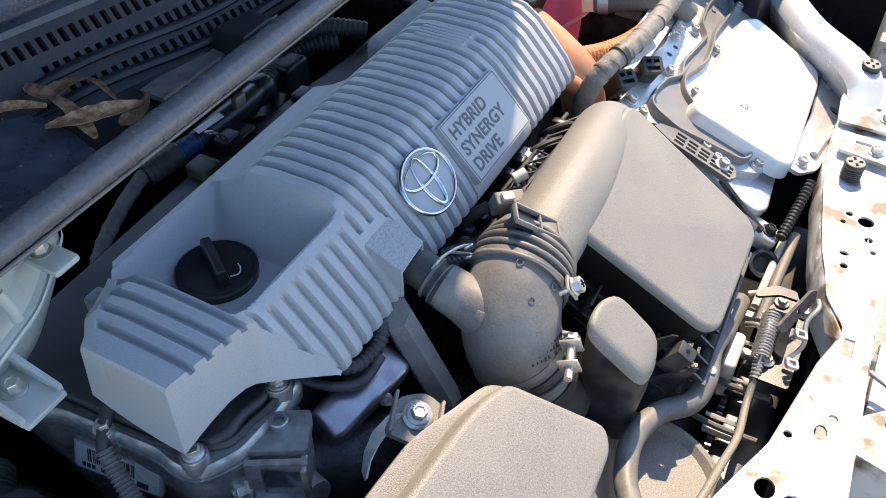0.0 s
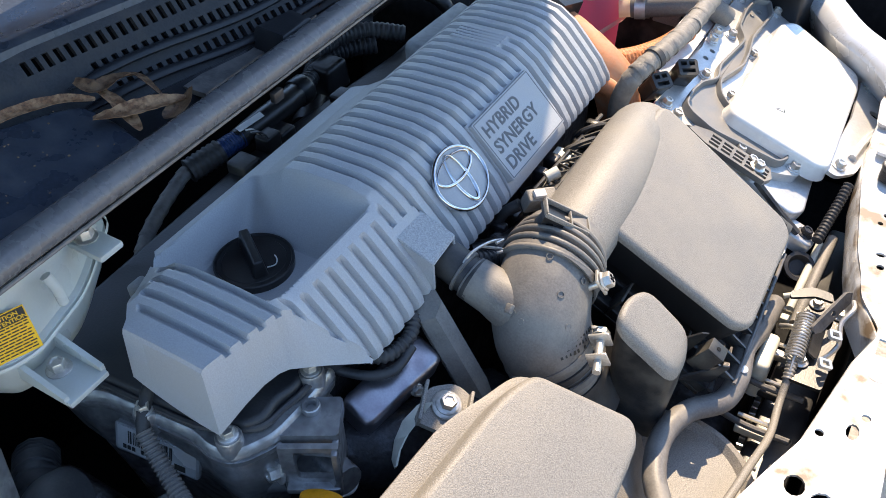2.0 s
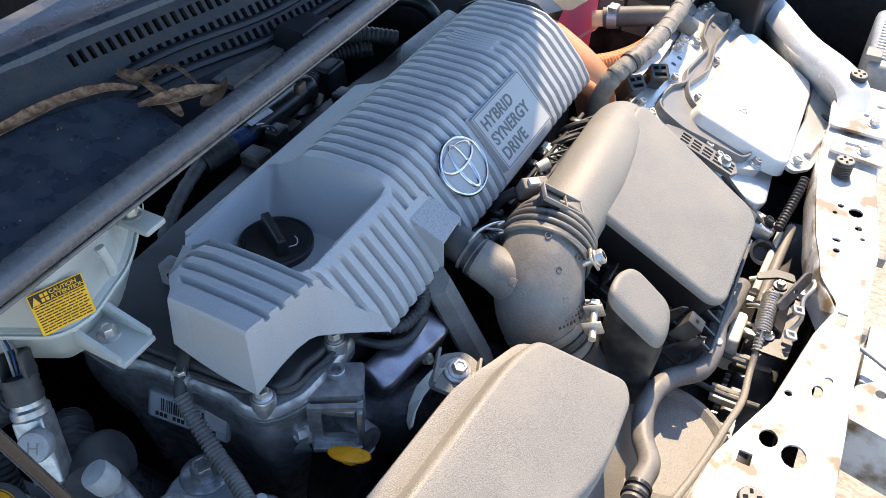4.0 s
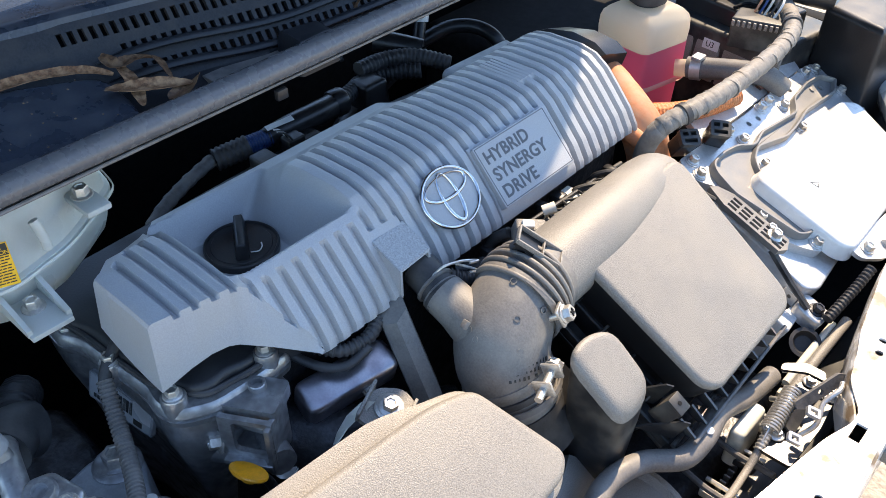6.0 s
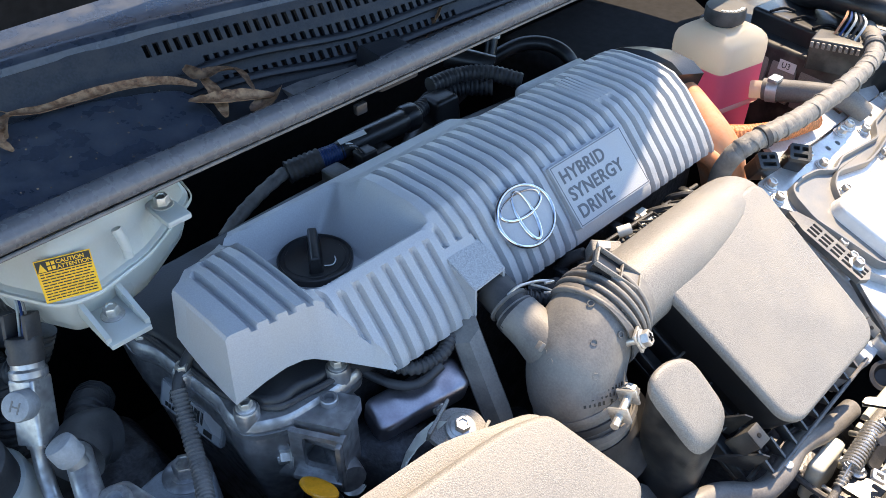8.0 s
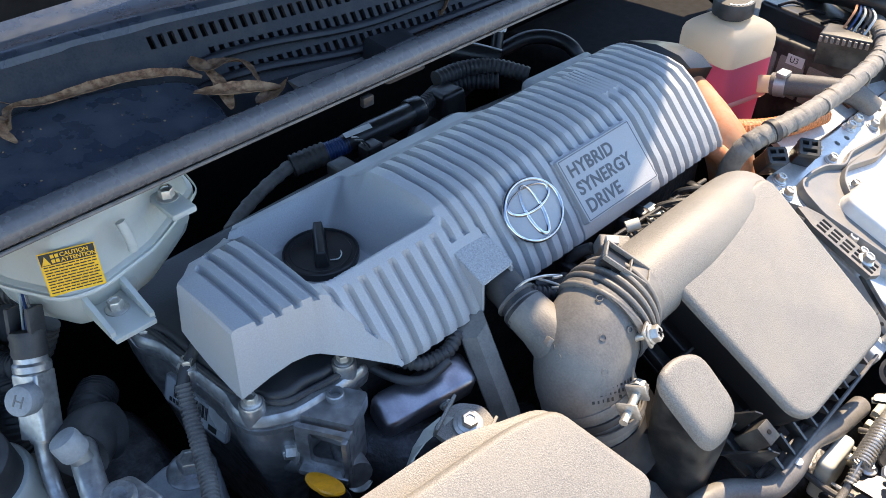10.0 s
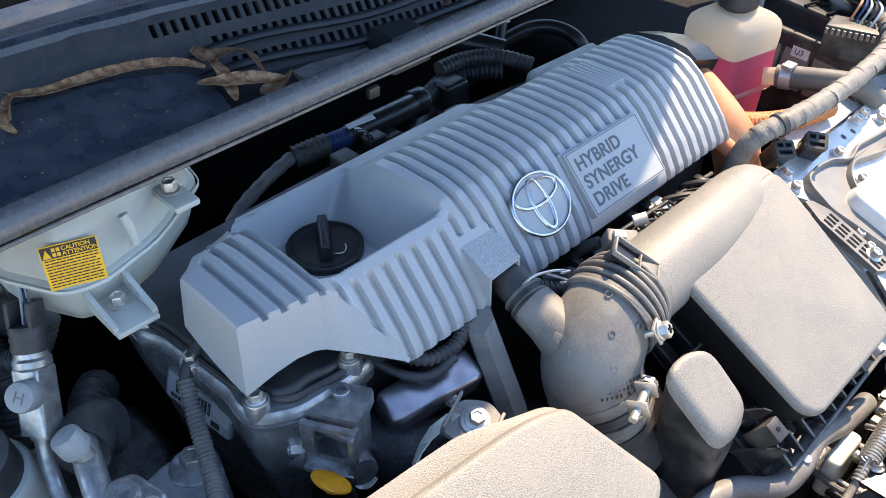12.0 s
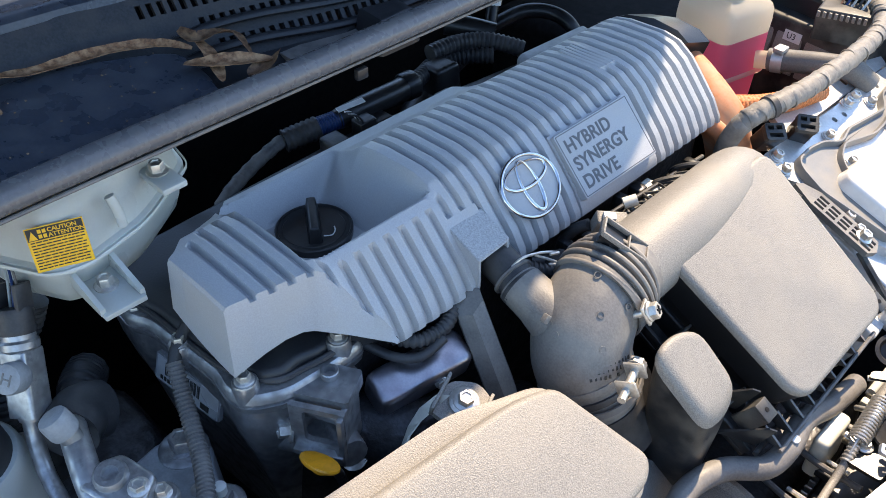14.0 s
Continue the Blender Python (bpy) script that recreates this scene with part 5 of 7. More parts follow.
# ---- far wing, apron and lamp ----
def far_wing():
    root = thing("far_wing", (-0.02, 1.15, 0.60), "white painted inner wing apron, sunlit and dusty", "wing", kind="structure")
    path = [(-0.26, 1.42, 0.80), (-0.195, 1.32, 0.80), (-0.132, 1.228, 0.80), (-0.081, 1.153, 0.80), (-0.029, 1.103, 0.80), (0.004, 1.062, 0.797), (0.014, 1.035, 0.785), (0.014, 1.010, 0.774)]
    pts = smooth_path(path, 5)
    bm = bm_new()
    loft(bm, [[(p.x + 0.004, p.y + 0.002, p.z - 0.030), (p.x - 0.002, p.y - 0.002, p.z - 0.006), (p.x, p.y, p.z), (p.x + 0.012, p.y + 0.008, p.z + 0.008), (p.x + 0.034, p.y + 0.022, p.z + 0.006), (p.x + 0.046, p.y + 0.03, p.z - 0.03), (p.x + 0.02, p.y + 0.01, p.z - 0.06)] for p in pts])
    part("apron", bm, "silver", root)
    bm = bm_new()
    plate(bm, rounded([(0.010, 0.985), (0.085, 0.985), (0.095, 1.10), (0.02, 1.11), (0.004, 1.04)], 0.01), [ring(0.05, 1.03, 0.004, 8), ring(0.065, 1.06, 0.006, 10, 0.6)], 0.779, 0.783)
    ls = part("ledge", bm, "white", root)
    for x, y in ((0.032, 1.055), (0.062, 1.012)):
        bm = bm_new()
        hexbolt(bm, Matrix.Translation((x, y, 0.783)), 0.011, 0.008, 0.009)
        part("bolt", bm, "zinc", ls)
    bm = bm_new()
    plate(bm, rounded([(0.020, 0.925), (0.085, 0.915), (0.09, 0.955), (0.02, 0.965)], 0.005), [rect(0.045, 0.945, 0.018, 0.010)], 0.781, 0.785)
    tie = part("tie_plate", bm, "white", root)
    bm = bm_new()
    hexbolt(bm, Matrix.Translation((0.060, 0.936, 0.785)), 0.011, 0.008, 0.009)
    part("bolt", bm, "zinc", tie)
    return root


far_wing()


def headlamp():
    root = thing("headlamp", (0.10, 1.22, 0.70), "clear headlamp with a ribbed lens beyond the wing", "headlamp")
    bm = bm_new()
    moulded(bm, rounded([(0.03, 1.14), (0.15, 1.13), (0.17, 1.30), (0.02, 1.34)], 0.02), 0.70, 0.80, 0.012)
    part("housing", bm, "capgrey", root)
    bm = bm_new()
    for k in range(14):
        box(bm, (0.085, 1.165 + 0.010 * k, 0.8015), (0.10, 0.004, 0.003), 0.0008)
    part("lens_ribs", bm, "labelwhite", root)
    bm = bm_new()
    moulded(bm, rounded(rect(0.035, 1.165, 0.022, 0.028), 0.003), 0.80, 0.808, 0.002)
    part("tag", bm, "airbox", root)


headlamp()


def bumper_bracket():
    root = thing("bumper_bracket", (0.155, 0.60, 0.62), "white painted bumper bracket in front of the panel", "bracket")
    bm = bm_new()
    plate(bm, rounded([(0.118, 0.585), (0.200, 0.565), (0.210, 0.640), (0.150, 0.655), (0.122, 0.63)], 0.008), [ring(0.150, 0.632, 0.006, 10)], 0.690, 0.694)
    part("top", bm, "white", root)
    bm = bm_new()
    loft(bm, [[(0.118, 0.585, 0.691), (0.200, 0.565, 0.691), (0.200, 0.563, 0.62), (0.118, 0.583, 0.62)], [(0.118, 0.588, 0.691), (0.200, 0.568, 0.691), (0.200, 0.566, 0.62), (0.118, 0.586, 0.62)]])
    part("web", bm, "white", root)
    bm = bm_new()
    box(bm, (0.17, 0.72, 0.655), (0.08, 0.10, 0.020), 0.004)
    part("pad", bm, "silver", root, "grey padded block")
    bm = bm_new()
    tube(bm, [(0.112, 0.70, 0.69), (0.14, 0.69, 0.685), (0.18, 0.67, 0.68)], 0.003, 8)
    part("wire", bm, "alupale", root)


bumper_bracket()
for x, y in ((0.112, 0.665), (0.114, 0.80)):
    bm = bm_new()
    box(bm, (x, y, 0.735), (0.010, 0.012, 0.014), 0.002)
    single("grille_clip", bm, "airbox", "small grey clip on the panel's outer flange", "clip", "grille clips")

# ---- cowl, seal, windscreen ----
def cowl_x(y):
    return -0.562 + 0.072 * sstep(0.18, 0.62, y) - 0.04 * sstep(0.85, 1.35, y)


def cowl_grille():
    root = thing("cowl", (-0.55, 0.60, 0.95), "black plastic cowl with rows of ventilation slots, dusty", "cowl", kind="structure")
    # slotted sheet: bands of slots with the slots left open
    bands = [(0.030, 1.012), (0.0245, 1.0195), (0.0190, 1.0290), (0.0140, 1.0370), (0.0085, 1.0465), (0.0035, 1.0545), (-0.0020, 1.0640), (-0.0060, 1.0700)]
    pitch, width = 0.0088, 0.0048
    ys, slot = [-0.10], [False]
    n = int((1.30 + 0.08) / pitch)
    for k in range(n):
        y = -0.08 + pitch * k
        ys += [y, y + width]
        slot += [True, False]
    ys.append(1.32)
    bm = bm_new()
    cols = [[bm.verts.new((cowl_x(y) + dx, y, z)) for dx, z in bands] for y in ys]

    def open_here(band, y):
        if band == 5:
            return y > 0.300 or 0.145 < y < 0.170
        if band == 3:
            return y > 0.345
        if band == 1:
            return 0.352 < y < 0.60 or y > 0.66
        return False

    for i in range(len(ys) - 1):
        for b in range(len(bands) - 1):
            if slot[i] and b in (1, 3, 5) and open_here(b, ys[i]):
                continue
            bm.faces.new((cols[i][b], cols[i][b + 1], cols[i + 1][b + 1], cols[i + 1][b]))
    g = bmesh.ops.extrude_face_region(bm, geom=bm.faces[:])
    vs = [v for v in g["geom"] if isinstance(v, bmesh.types.BMVert)]
    bmesh.ops.translate(bm, vec=(-0.0035, 0, -0.0025), verts=vs)
    bmesh.ops.recalc_face_normals(bm, faces=bm.faces[:])
    part("slotted_face", bm, "cowlface", root, smooth=25)
    # near-black sheet standing in for the shade behind the slots
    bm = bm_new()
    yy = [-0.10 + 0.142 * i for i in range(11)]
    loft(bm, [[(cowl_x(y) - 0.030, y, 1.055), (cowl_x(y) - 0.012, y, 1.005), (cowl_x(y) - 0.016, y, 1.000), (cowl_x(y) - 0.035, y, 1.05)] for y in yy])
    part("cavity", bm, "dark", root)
    # rolled upper lip and the smooth shelf behind it
    ym = [-0.10 + 0.071 * i for i in range(21)]
    bm = bm_new()
    loft(bm, [[(cowl_x(y) + dx, y, z) for dx, z in ((-0.006, 1.069), (-0.008, 1.0745), (-0.014, 1.0775), (-0.024, 1.0770), (-0.034, 1.0720), (-0.060, 1.0700), (-0.085, 1.0730), (-0.105, 1.0790), (-0.150, 1.0860), (-0.155, 1.0895), (-0.230, 1.1010), (-0.232, 1.0930), (-0.110, 1.0700), (-0.04, 1.0620), (-0.010, 1.0650))] for y in ym])
    part("upper_shelf", bm, "gloss", root)
    # raised wavy ribs across the slots
    for dx, z, y0, amp in ((0.0135, 1.0385, 0.325, 0.003), (0.0245, 1.0215, 0.318, 0.0035)):
        bm = bm_new()
        pts = [(cowl_x(0.0088 * k * 3 + y0) + dx + 0.003, y0 + 0.0264 * k, z + amp * math.sin(k * 0.75) * (1 if k < 9 else 0.4)) for k in range(36)]
        tube(bm, pts, 0.004, 10, radii=[0.0006] + [0.0052] * 35, flat=0.7, smooth=3)
        part("wave_rib", bm, "cowl", root)
    # trough in front of the grille
    bm = bm_new()
    loft(bm, [[(cowl_x(y) + 0.032, y, 1.013), (-0.470, y, 1.002), (-0.438, y, 1.008), (-0.438, y, 1.002), (cowl_x(y) + 0.02, y, 1.000)] for y in ym])
    part("trough", bm, "cowl", root)
    bm = bm_new()
    loft(bm, [[(-0.492, y, 1.0065), (-0.462, y, 1.0065), (-0.464, y, 1.0115), (-0.488, y, 1.0115)] for y in (0.40, 0.45, 0.50, 0.55)])
    part("trough_strip", bm, "tape", root, "grey strip lying in the trough")
    bm = bm_new()
    moulded(bm, rounded([(-0.480, 0.475), (-0.435, 0.470), (-0.435, 0.520), (-0.470, 0.525)], 0.006), 1.0, 1.032, 0.006, draft=0.004)
    part("drain_box", bm, "cowl", root)
    return root


cowl_grille()

# smooth cover panel beside the grille
bm = bm_new()
o = rounded([(-0.053, -0.035), (-0.053, 0.010), (-0.043, 0.052), (-0.021, 0.106), (-0.009, 0.118), (0.023, 0.118), (0.058, 0.112), (0.058, -0.128), (0.025, -0.115), (-0.025, -0.078)], [0.02, 0.02, 0.03, 0.015, 0.010, 0.006, 0.004, 0.004, 0.02, 0.02])[::-1]
moulded(bm, o, -0.020, 0.0, 0.005, m=axes((-0.49, 0.20, 1.036), (0.985, 0, -0.17), (0, 1, 0)))
panel_root = thing("cowl_cover", (-0.49, 0.20, 1.01), "smooth glossy black cowl cover panel with dust specks", "cowl cover")
part("panel", bm, "gloss", panel_root)
bm = bm_new()
pm = axes((-0.49, 0.20, 1.0365), (0.985, 0, -0.17), (0, 1, 0))
tube(bm, [pm @ Vector((x, y, 0)) for x, y in ((0.052, 0.104), (0.053, 0.04), (0.053, -0.04), (0.052, -0.118))], 0.0016, 8)
part("edge_bead", bm, "cowl", panel_root)
rnd = random.Random(31)
bm = bm_new()
for k in range(34):
    px, py = rnd.uniform(-0.03, 0.05), rnd.uniform(-0.08, 0.10)
    box(bm, (px, py, 0.0), (rnd.uniform(0.0005, 0.0014), rnd.uniform(0.0005, 0.0016), 0.0006), 0.0, m=pm)
tagged(part("dust_specks", bm, "debris", panel_root, "scattered pale dust specks"), kind="stuff")
bm = bm_new()
moulded(bm, rounded([(-0.60, -0.06), (-0.436, -0.05), (-0.436, 0.056), (-0.50, 0.066), (-0.60, 0.14)], 0.015), 0.985, 1.006, 0.004)
single("cowl_side_cover", bm, "cowl", "dusty black cowl side cover below the leaves", "cowl cover")


def bonnet_seal():
    root = thing("bonnet_seal", (-0.424, 0.60, 1.0), "long weathered black rubber bonnet seal along the cowl", "rubber seal", kind="structure")
    path = [(-0.426, 0.030, 1.026), (-0.424, 0.20, 1.029), (-0.421, 0.40, 1.030), (-0.421, 0.62, 1.030), (-0.424, 0.90, 1.026), (-0.432, 1.30, 1.015)]
    bm = bm_new()
    tube(bm, path, 0.0122, 18, flat=0.85)
    part("bulb", bm, "seal", root)
    bm = bm_new()
    loft(bm, [[(p.x - 0.004, p.y, p.z - 0.009), (p.x + 0.0075, p.y, p.z - 0.0085), (p.x + 0.0060, p.y, p.z - 0.0115), (p.x + 0.002, p.y, p.z - 0.015), (p.x - 0.004, p.y, p.z - 0.017)] for p in smooth_path(path, 5)])
    part("channel", bm, "black", root)
    bm = bm_new()
    tube(bm, [(-0.4150, y, 1.0190 - 0.004 * ((y - 0.5) ** 2)) for y in (0.06, 0.3, 0.6, 0.9)], 0.0016, 8)
    part("edge_wire", bm, "tape", root)
    bm = bm_new()
    box(bm, (-0.4125, 0.428, 1.010), (0.006, 0.012, 0.010), 0.0015)
    part("clip", bm, "black", root)
    bm = bm_new()
    tube(bm, [(-0.426, 0.034, 1.026), (-0.430, 0.010, 1.022), (-0.440, -0.02, 1.012), (-0.455, -0.06, 0.99)], 0.014, 14, radii=[0.0125, 0.014, 0.015, 0.015])
    part("end_boot", bm, "cowl", root, "black moulded seal end")
    return root


bonnet_seal()

ym = [-0.30 + 0.1 * i for i in range(20)]
bm = bm_new()
loft(bm, [[(cowl_x(max(-0.1, min(1.3, y))) - 0.225, y, 1.104), (cowl_x(max(-0.1, min(1.3, y))) - 0.75, y, 1.50), (cowl_x(max(-0.1, min(1.3, y))) - 0.752, y, 1.495), (cowl_x(max(-0.1, min(1.3, y))) - 0.227, y, 1.098)] for y in ym])
tagged(part("windscreen", bm, "glass"), "dark windscreen glass reflecting the sky", "windscreen", kind="structure")


def wiper():
    root = thing("wiper", (-0.62, 0.20, 1.09), "black windscreen wiper arm resting above the cowl", "wiper")
    bm = bm_new()
    tube(bm, [(-0.720, 0.02, 1.122), (-0.726, 0.12, 1.126), (-0.735, 0.22, 1.128), (-0.760, 0.40, 1.138), (-0.800, 0.60, 1.155)], 0.007, 12, radii=[0.011, 0.0105, 0.009, 0.006, 0.004], flat=0.6)
    part("arm", bm, "cowl", root)
    bm = bm_new()
    tube(bm, [(-0.742, 0.10, 1.118), (-0.760, 0.30, 1.127), (-0.792, 0.55, 1.145)], 0.004, 8, flat=1.5)
    part("blade", bm, "hose", root)


wiper()


# ---- fallen leaves ----
def leaf(name, path, width, label, curl=0.3, mat="leaf", seed=1):
    """A dry leaf: a curled tapering strip along a path."""
    width *= 1.35
    pts = smooth_path(path, 6)
    bm = bm_new()
    rnd = random.Random(seed)
    rows = []
    n = len(pts)
    for i, p in enumerate(pts):
        t = (pts[min(i + 1, n - 1)] - pts[max(i - 1, 0)]).normalized()
        side = t.cross(Vector((0, 0, 1))).normalized()
        u = i / (n - 1)
        w = 0.80 * width * (math.sin(math.pi * min(1, u * 0.93 + 0.05)) ** 0.7) * (1 + 0.12 * rnd.uniform(-1, 1)) + 0.0006
        up = side.cross(t)
        tw = curl * math.sin(3 * u + seed)
        s2 = side * math.cos(tw) + up * math.sin(tw)
        row = []
        for k in range(5):
            v = (k - 2) / 2
            row.append(p + s2 * (w * v) + up * (abs(v) ** 1.6 * w * 0.35))
        rows.append(row)
    low = [[q - Vector((0, 0, 0.0005)) for q in r] for r in rows]
    loops = [r + l[::-1] for r, l in zip(rows, low)]
    loft(bm, loops)
    return single(name, bm, mat, label, "leaf", "fallen leaves")


leaf("dry_leaf", [(-0.516, 0.172, 1.046), (-0.532, 0.178, 1.050), (-0.540, 0.187, 1.050), (-0.532, 0.207, 1.049), (-0.5305, 0.238, 1.048), (-0.526, 0.274, 1.047), (-0.512, 0.306, 1.045), (-0.494, 0.322, 1.042)], 0.0048, "long thin dry leaf lying along the cowl", 0.5, seed=2)
leaf("dry_leaf", [(-0.517, 0.325, 1.049), (-0.4986, 0.329, 1.046), (-0.494, 0.345, 1.047), (-0.485, 0.358, 1.045), (-0.458, 0.354, 1.038)], 0.0058, "curled brown dry leaf arching over the cowl", 0.6, seed=5)
leaf("dry_leaf", [(-0.505, 0.332, 1.043), (-0.479, 0.329, 1.0385), (-0.446, 0.318, 1.033)], 0.0060, "dark crossed dry leaf beside the seal", 0.4, seed=7)
leaf("dry_leaf", [(-0.476, 0.303, 1.0415), (-0.463, 0.320, 1.041), (-0.454, 0.341, 1.039), (-0.443, 0.364, 1.036)], 0.0065, "pale spotted dry leaf on the cowl panel", 0.3, seed=9)
leaf("dry_leaf", [(-0.445, 0.372, 1.040), (-0.440, 0.356, 1.034), (-0.446, 0.340, 1.031)], 0.006, "small rolled brown leaf by the seal", 0.8, seed=11)
leaf("dry_leaf", [(-0.530, 0.176, 1.049), (-0.522, 0.168, 1.052), (-0.512, 0.166, 1.047), (-0.502, 0.170, 1.0425)], 0.0042, "thin curled leaf tip on the glossy panel", 0.4, seed=13)
leaf("dry_leaf", [(-0.556, 0.185, 1.034), (-0.556, 0.155, 1.044), (-0.545, 0.125, 1.040), (-0.530, 0.112, 1.030)], 0.010, "broad curled brown leaf at the cowl corner", 0.6, seed=15)
leaf("dry_leaf", [(-0.535, 0.130, 1.030), (-0.510, 0.100, 1.034), (-0.492, 0.088, 1.026), (-0.478, 0.084, 1.022)], 0.013, "wide brown dry leaf among the litter", 0.5, seed=17)
leaf("dry_leaf", [(-0.560, 0.140, 1.030), (-0.552, 0.110, 1.036), (-0.540, 0.090, 1.034)], 0.011, "grey-brown crumpled leaf among the litter", 0.7, seed=19)
leaf("dry_leaf", [(-0.470, 0.070, 1.014), (-0.452, 0.060, 1.018), (-0.438, 0.058, 1.020)], 0.009, "brown leaf caught beside the seal end", 0.5, seed=21)
leaf("dry_leaf", [(-0.490, 0.020, 1.010), (-0.478, 0.035, 1.014), (-0.470, 0.052, 1.012)], 0.006, "pale thin leaf on the side cover", 0.4, seed=23)
leaf("dry_leaf", [(-0.470, 0.555, 1.012), (-0.474, 0.575, 1.026), (-0.478, 0.592, 1.040)], 0.006, "single upright tan leaf in the trough", 0.2, seed=25)
leaf("dry_leaf", [(-0.555, 0.190, 1.046), (-0.566, 0.180, 1.052), (-0.566, 0.164, 1.047), (-0.552, 0.142, 1.036)], 0.008, "curled brown leaf hooked over the panel edge", 0.5, seed=31)
leaf("dry_leaf", [(-0.566, 0.166, 1.044), (-0.553, 0.142, 1.040), (-0.535, 0.120, 1.034), (-0.515, 0.102, 1.026)], 0.0125, "broad reddish-brown leaf at the panel edge", 0.3, seed=33)
leaf("dry_leaf", [(-0.578, 0.138, 1.040), (-0.562, 0.124, 1.044), (-0.545, 0.110, 1.034)], 0.012, "pale crumpled leaf in the leaf pile", 0.7, seed=35)
leaf("dry_leaf", [(-0.520, 0.078, 1.024), (-0.500, 0.082, 1.028), (-0.473, 0.083, 1.022)], 0.015, "wide speckled leaf lying by the seal", 0.3, seed=37)
leaf("dry_leaf", [(-0.484, 0.084, 1.026), (-0.466, 0.078, 1.030), (-0.448, 0.066, 1.026)], 0.012, "curled dark brown leaf beside the seal", 0.5, seed=39)
leaf("dry_leaf", [(-0.565, 0.115, 1.028), (-0.545, 0.108, 1.032), (-0.522, 0.100, 1.026)], 0.016, "dark red-brown leaf in the leaf pile", 0.4, seed=41)
leaf("dry_leaf", [(-0.545, 0.095, 1.024), (-0.530, 0.080, 1.030), (-0.510, 0.070, 1.022)], 0.013, "grey-brown broken leaf in the leaf pile", 0.6, seed=43)
rnd = random.Random(8)
bm = bm_new()
for k in range(170):
    x, y = rnd.uniform(-0.575, -0.445), rnd.uniform(0.0, 0.135)
    if x > -0.50 and y > 0.062:
        continue
    L = rnd.uniform(0.003, 0.012)
    box(bm, (0, 0, 0), (L, rnd.uniform(0.001, 0.004), 0.0008), m=pose(x, y, 1.0075 + rnd.uniform(0, 0.006), rnd.uniform(-25, 25), rnd.uniform(-25, 25), rnd.uniform(0, 180)))
single("leaf_litter", bm, "debris", "loose litter of broken dry leaves on the cowl", "leaf litter", kind="stuff")


# ---- fluid tank under the cowl ----
def fluid_tank():
    root = thing("fluid_tank", (-0.47, 0.19, 0.90), "translucent white plastic fluid tank with a yellow caution label", "tank")
    rim = rounded([(-0.530, 0.115), (-0.487, 0.121), (-0.438, 0.147), (-0.431, 0.172), (-0.446, 0.224), (-0.458, 0.244), (-0.492, 0.292), (-0.540, 0.30)], 0.010, 3)
    bm = bm_new()
    lv = [(0.900, 0.020), (0.905, 0.012), (0.918, 0.007), (0.940, 0.003)]
    loops = [[(x, y, z) for x, y in inset(rim, d)] for z, d in lv]
    loops += [[(x, y, z) for x, y in inset(rim, d)] for z, d in ((0.942, -0.001), (0.947, -0.001), (0.949, 0.003), (0.958, 0.005), (0.970, 0.007), (0.985, 0.010), (0.998, 0.017), (1.005, 0.027))]
    loft(bm, loops)
    part("shell", bm, "tank", root)
    bm = bm_new()
    loft(bm, [[(x, y, z) for x, y in inset(rim, d)] for d, z in ((-0.0035, 0.9425), (-0.0042, 0.9435), (-0.0042, 0.9455), (-0.0035, 0.9465))], False, False)
    part("seam", bm, "tank", root)
    # foot with raised cheeks
    bm = bm_new()
    box(bm, (-0.418, 0.176, 0.9215), (0.052, 0.034, 0.005), 0.001, m=None)
    foot = part("foot", bm, "tank", root)
    for y in (0.160, 0.192):
        bm = bm_new()
        loft(bm, [[(-0.446, y - 0.002, 0.922), (-0.396, y - 0.002, 0.922), (-0.396, y - 0.002, 0.928), (-0.442, y - 0.002, 0.940)], [(-0.446, y + 0.002, 0.922), (-0.396, y + 0.002, 0.922), (-0.396, y + 0.002, 0.928), (-0.442, y + 0.002, 0.940)]])
        part("cheek", bm, "tank", foot)
    bm = bm_new()
    hexbolt(bm, Matrix.Translation((-0.4235, 0.177, 0.924)), 0.011, 0.009, 0.0095)
    part("bolt", bm, "zinc", foot)
    # upper ear
    bm = bm_new()
    box(bm, (-0.450, 0.252, 0.972), (0.040, 0.022, 0.006), 0.002)
    ear = part("ear", bm, "tank", root)
    bm = bm_new()
    hexbolt(bm, Matrix.Translation((-0.456, 0.252, 0.975)), 0.011, 0.009, 0.009)
    part("bolt", bm, "zinc", ear)
    bm = bm_new()
    tube(bm, [(-0.4395, 0.204, 0.985), (-0.436, 0.206, 0.972), (-0.437, 0.207, 0.958)], 0.004, 10)
    part("level_rib", bm, "tank", root)
    # label
    lb = axes((-0.4392, 0.1597, 0.9648), (0.36, 0.93, 0), (-0.16, 0.06, 0.98))
    bm = bm_new()
    plate(bm, rect(0, 0, 0.040, 0.036), [], 0.0005, 0.0012, m=lb)
    label = part("caution_label", bm, "yellow", root, "yellow caution label")
    bm = bm_new()
    plate(bm, rect(0, 0.0125, 0.0385, 0.0095), [], 0.0012, 0.0015, m=lb)
    part("black_field", bm, "ink", label)
    for k, word in enumerate(("CAUTION", "ATTENTION")):
        bm = lettering(word, 0.0046, lb @ pose(-0.0050, 0.0130 - 0.0042 * k, 0.0016), 0.0001, 0.95, 0.00006)
        part("lettering", bm, "yellow", label)
    bm = bm_new()
    plate(bm, [(-0.0185, 0.0085), (-0.0125, 0.0085), (-0.0155, 0.0155)], [], 0.0015, 0.0018, m=lb)
    part("warning_triangle", bm, "yellow", label)
    bm = bm_new()
    for k in range(4):
        box(bm, (-0.0103 + 0.0032 * (k % 2), 0.0145 - 0.0040 * (k // 2), 0.0016), (0.0024, 0.0029, 0.0003), 0.0, m=lb)
    part("sign_bars", bm, "yellow", label)
    rnd = random.Random(3)
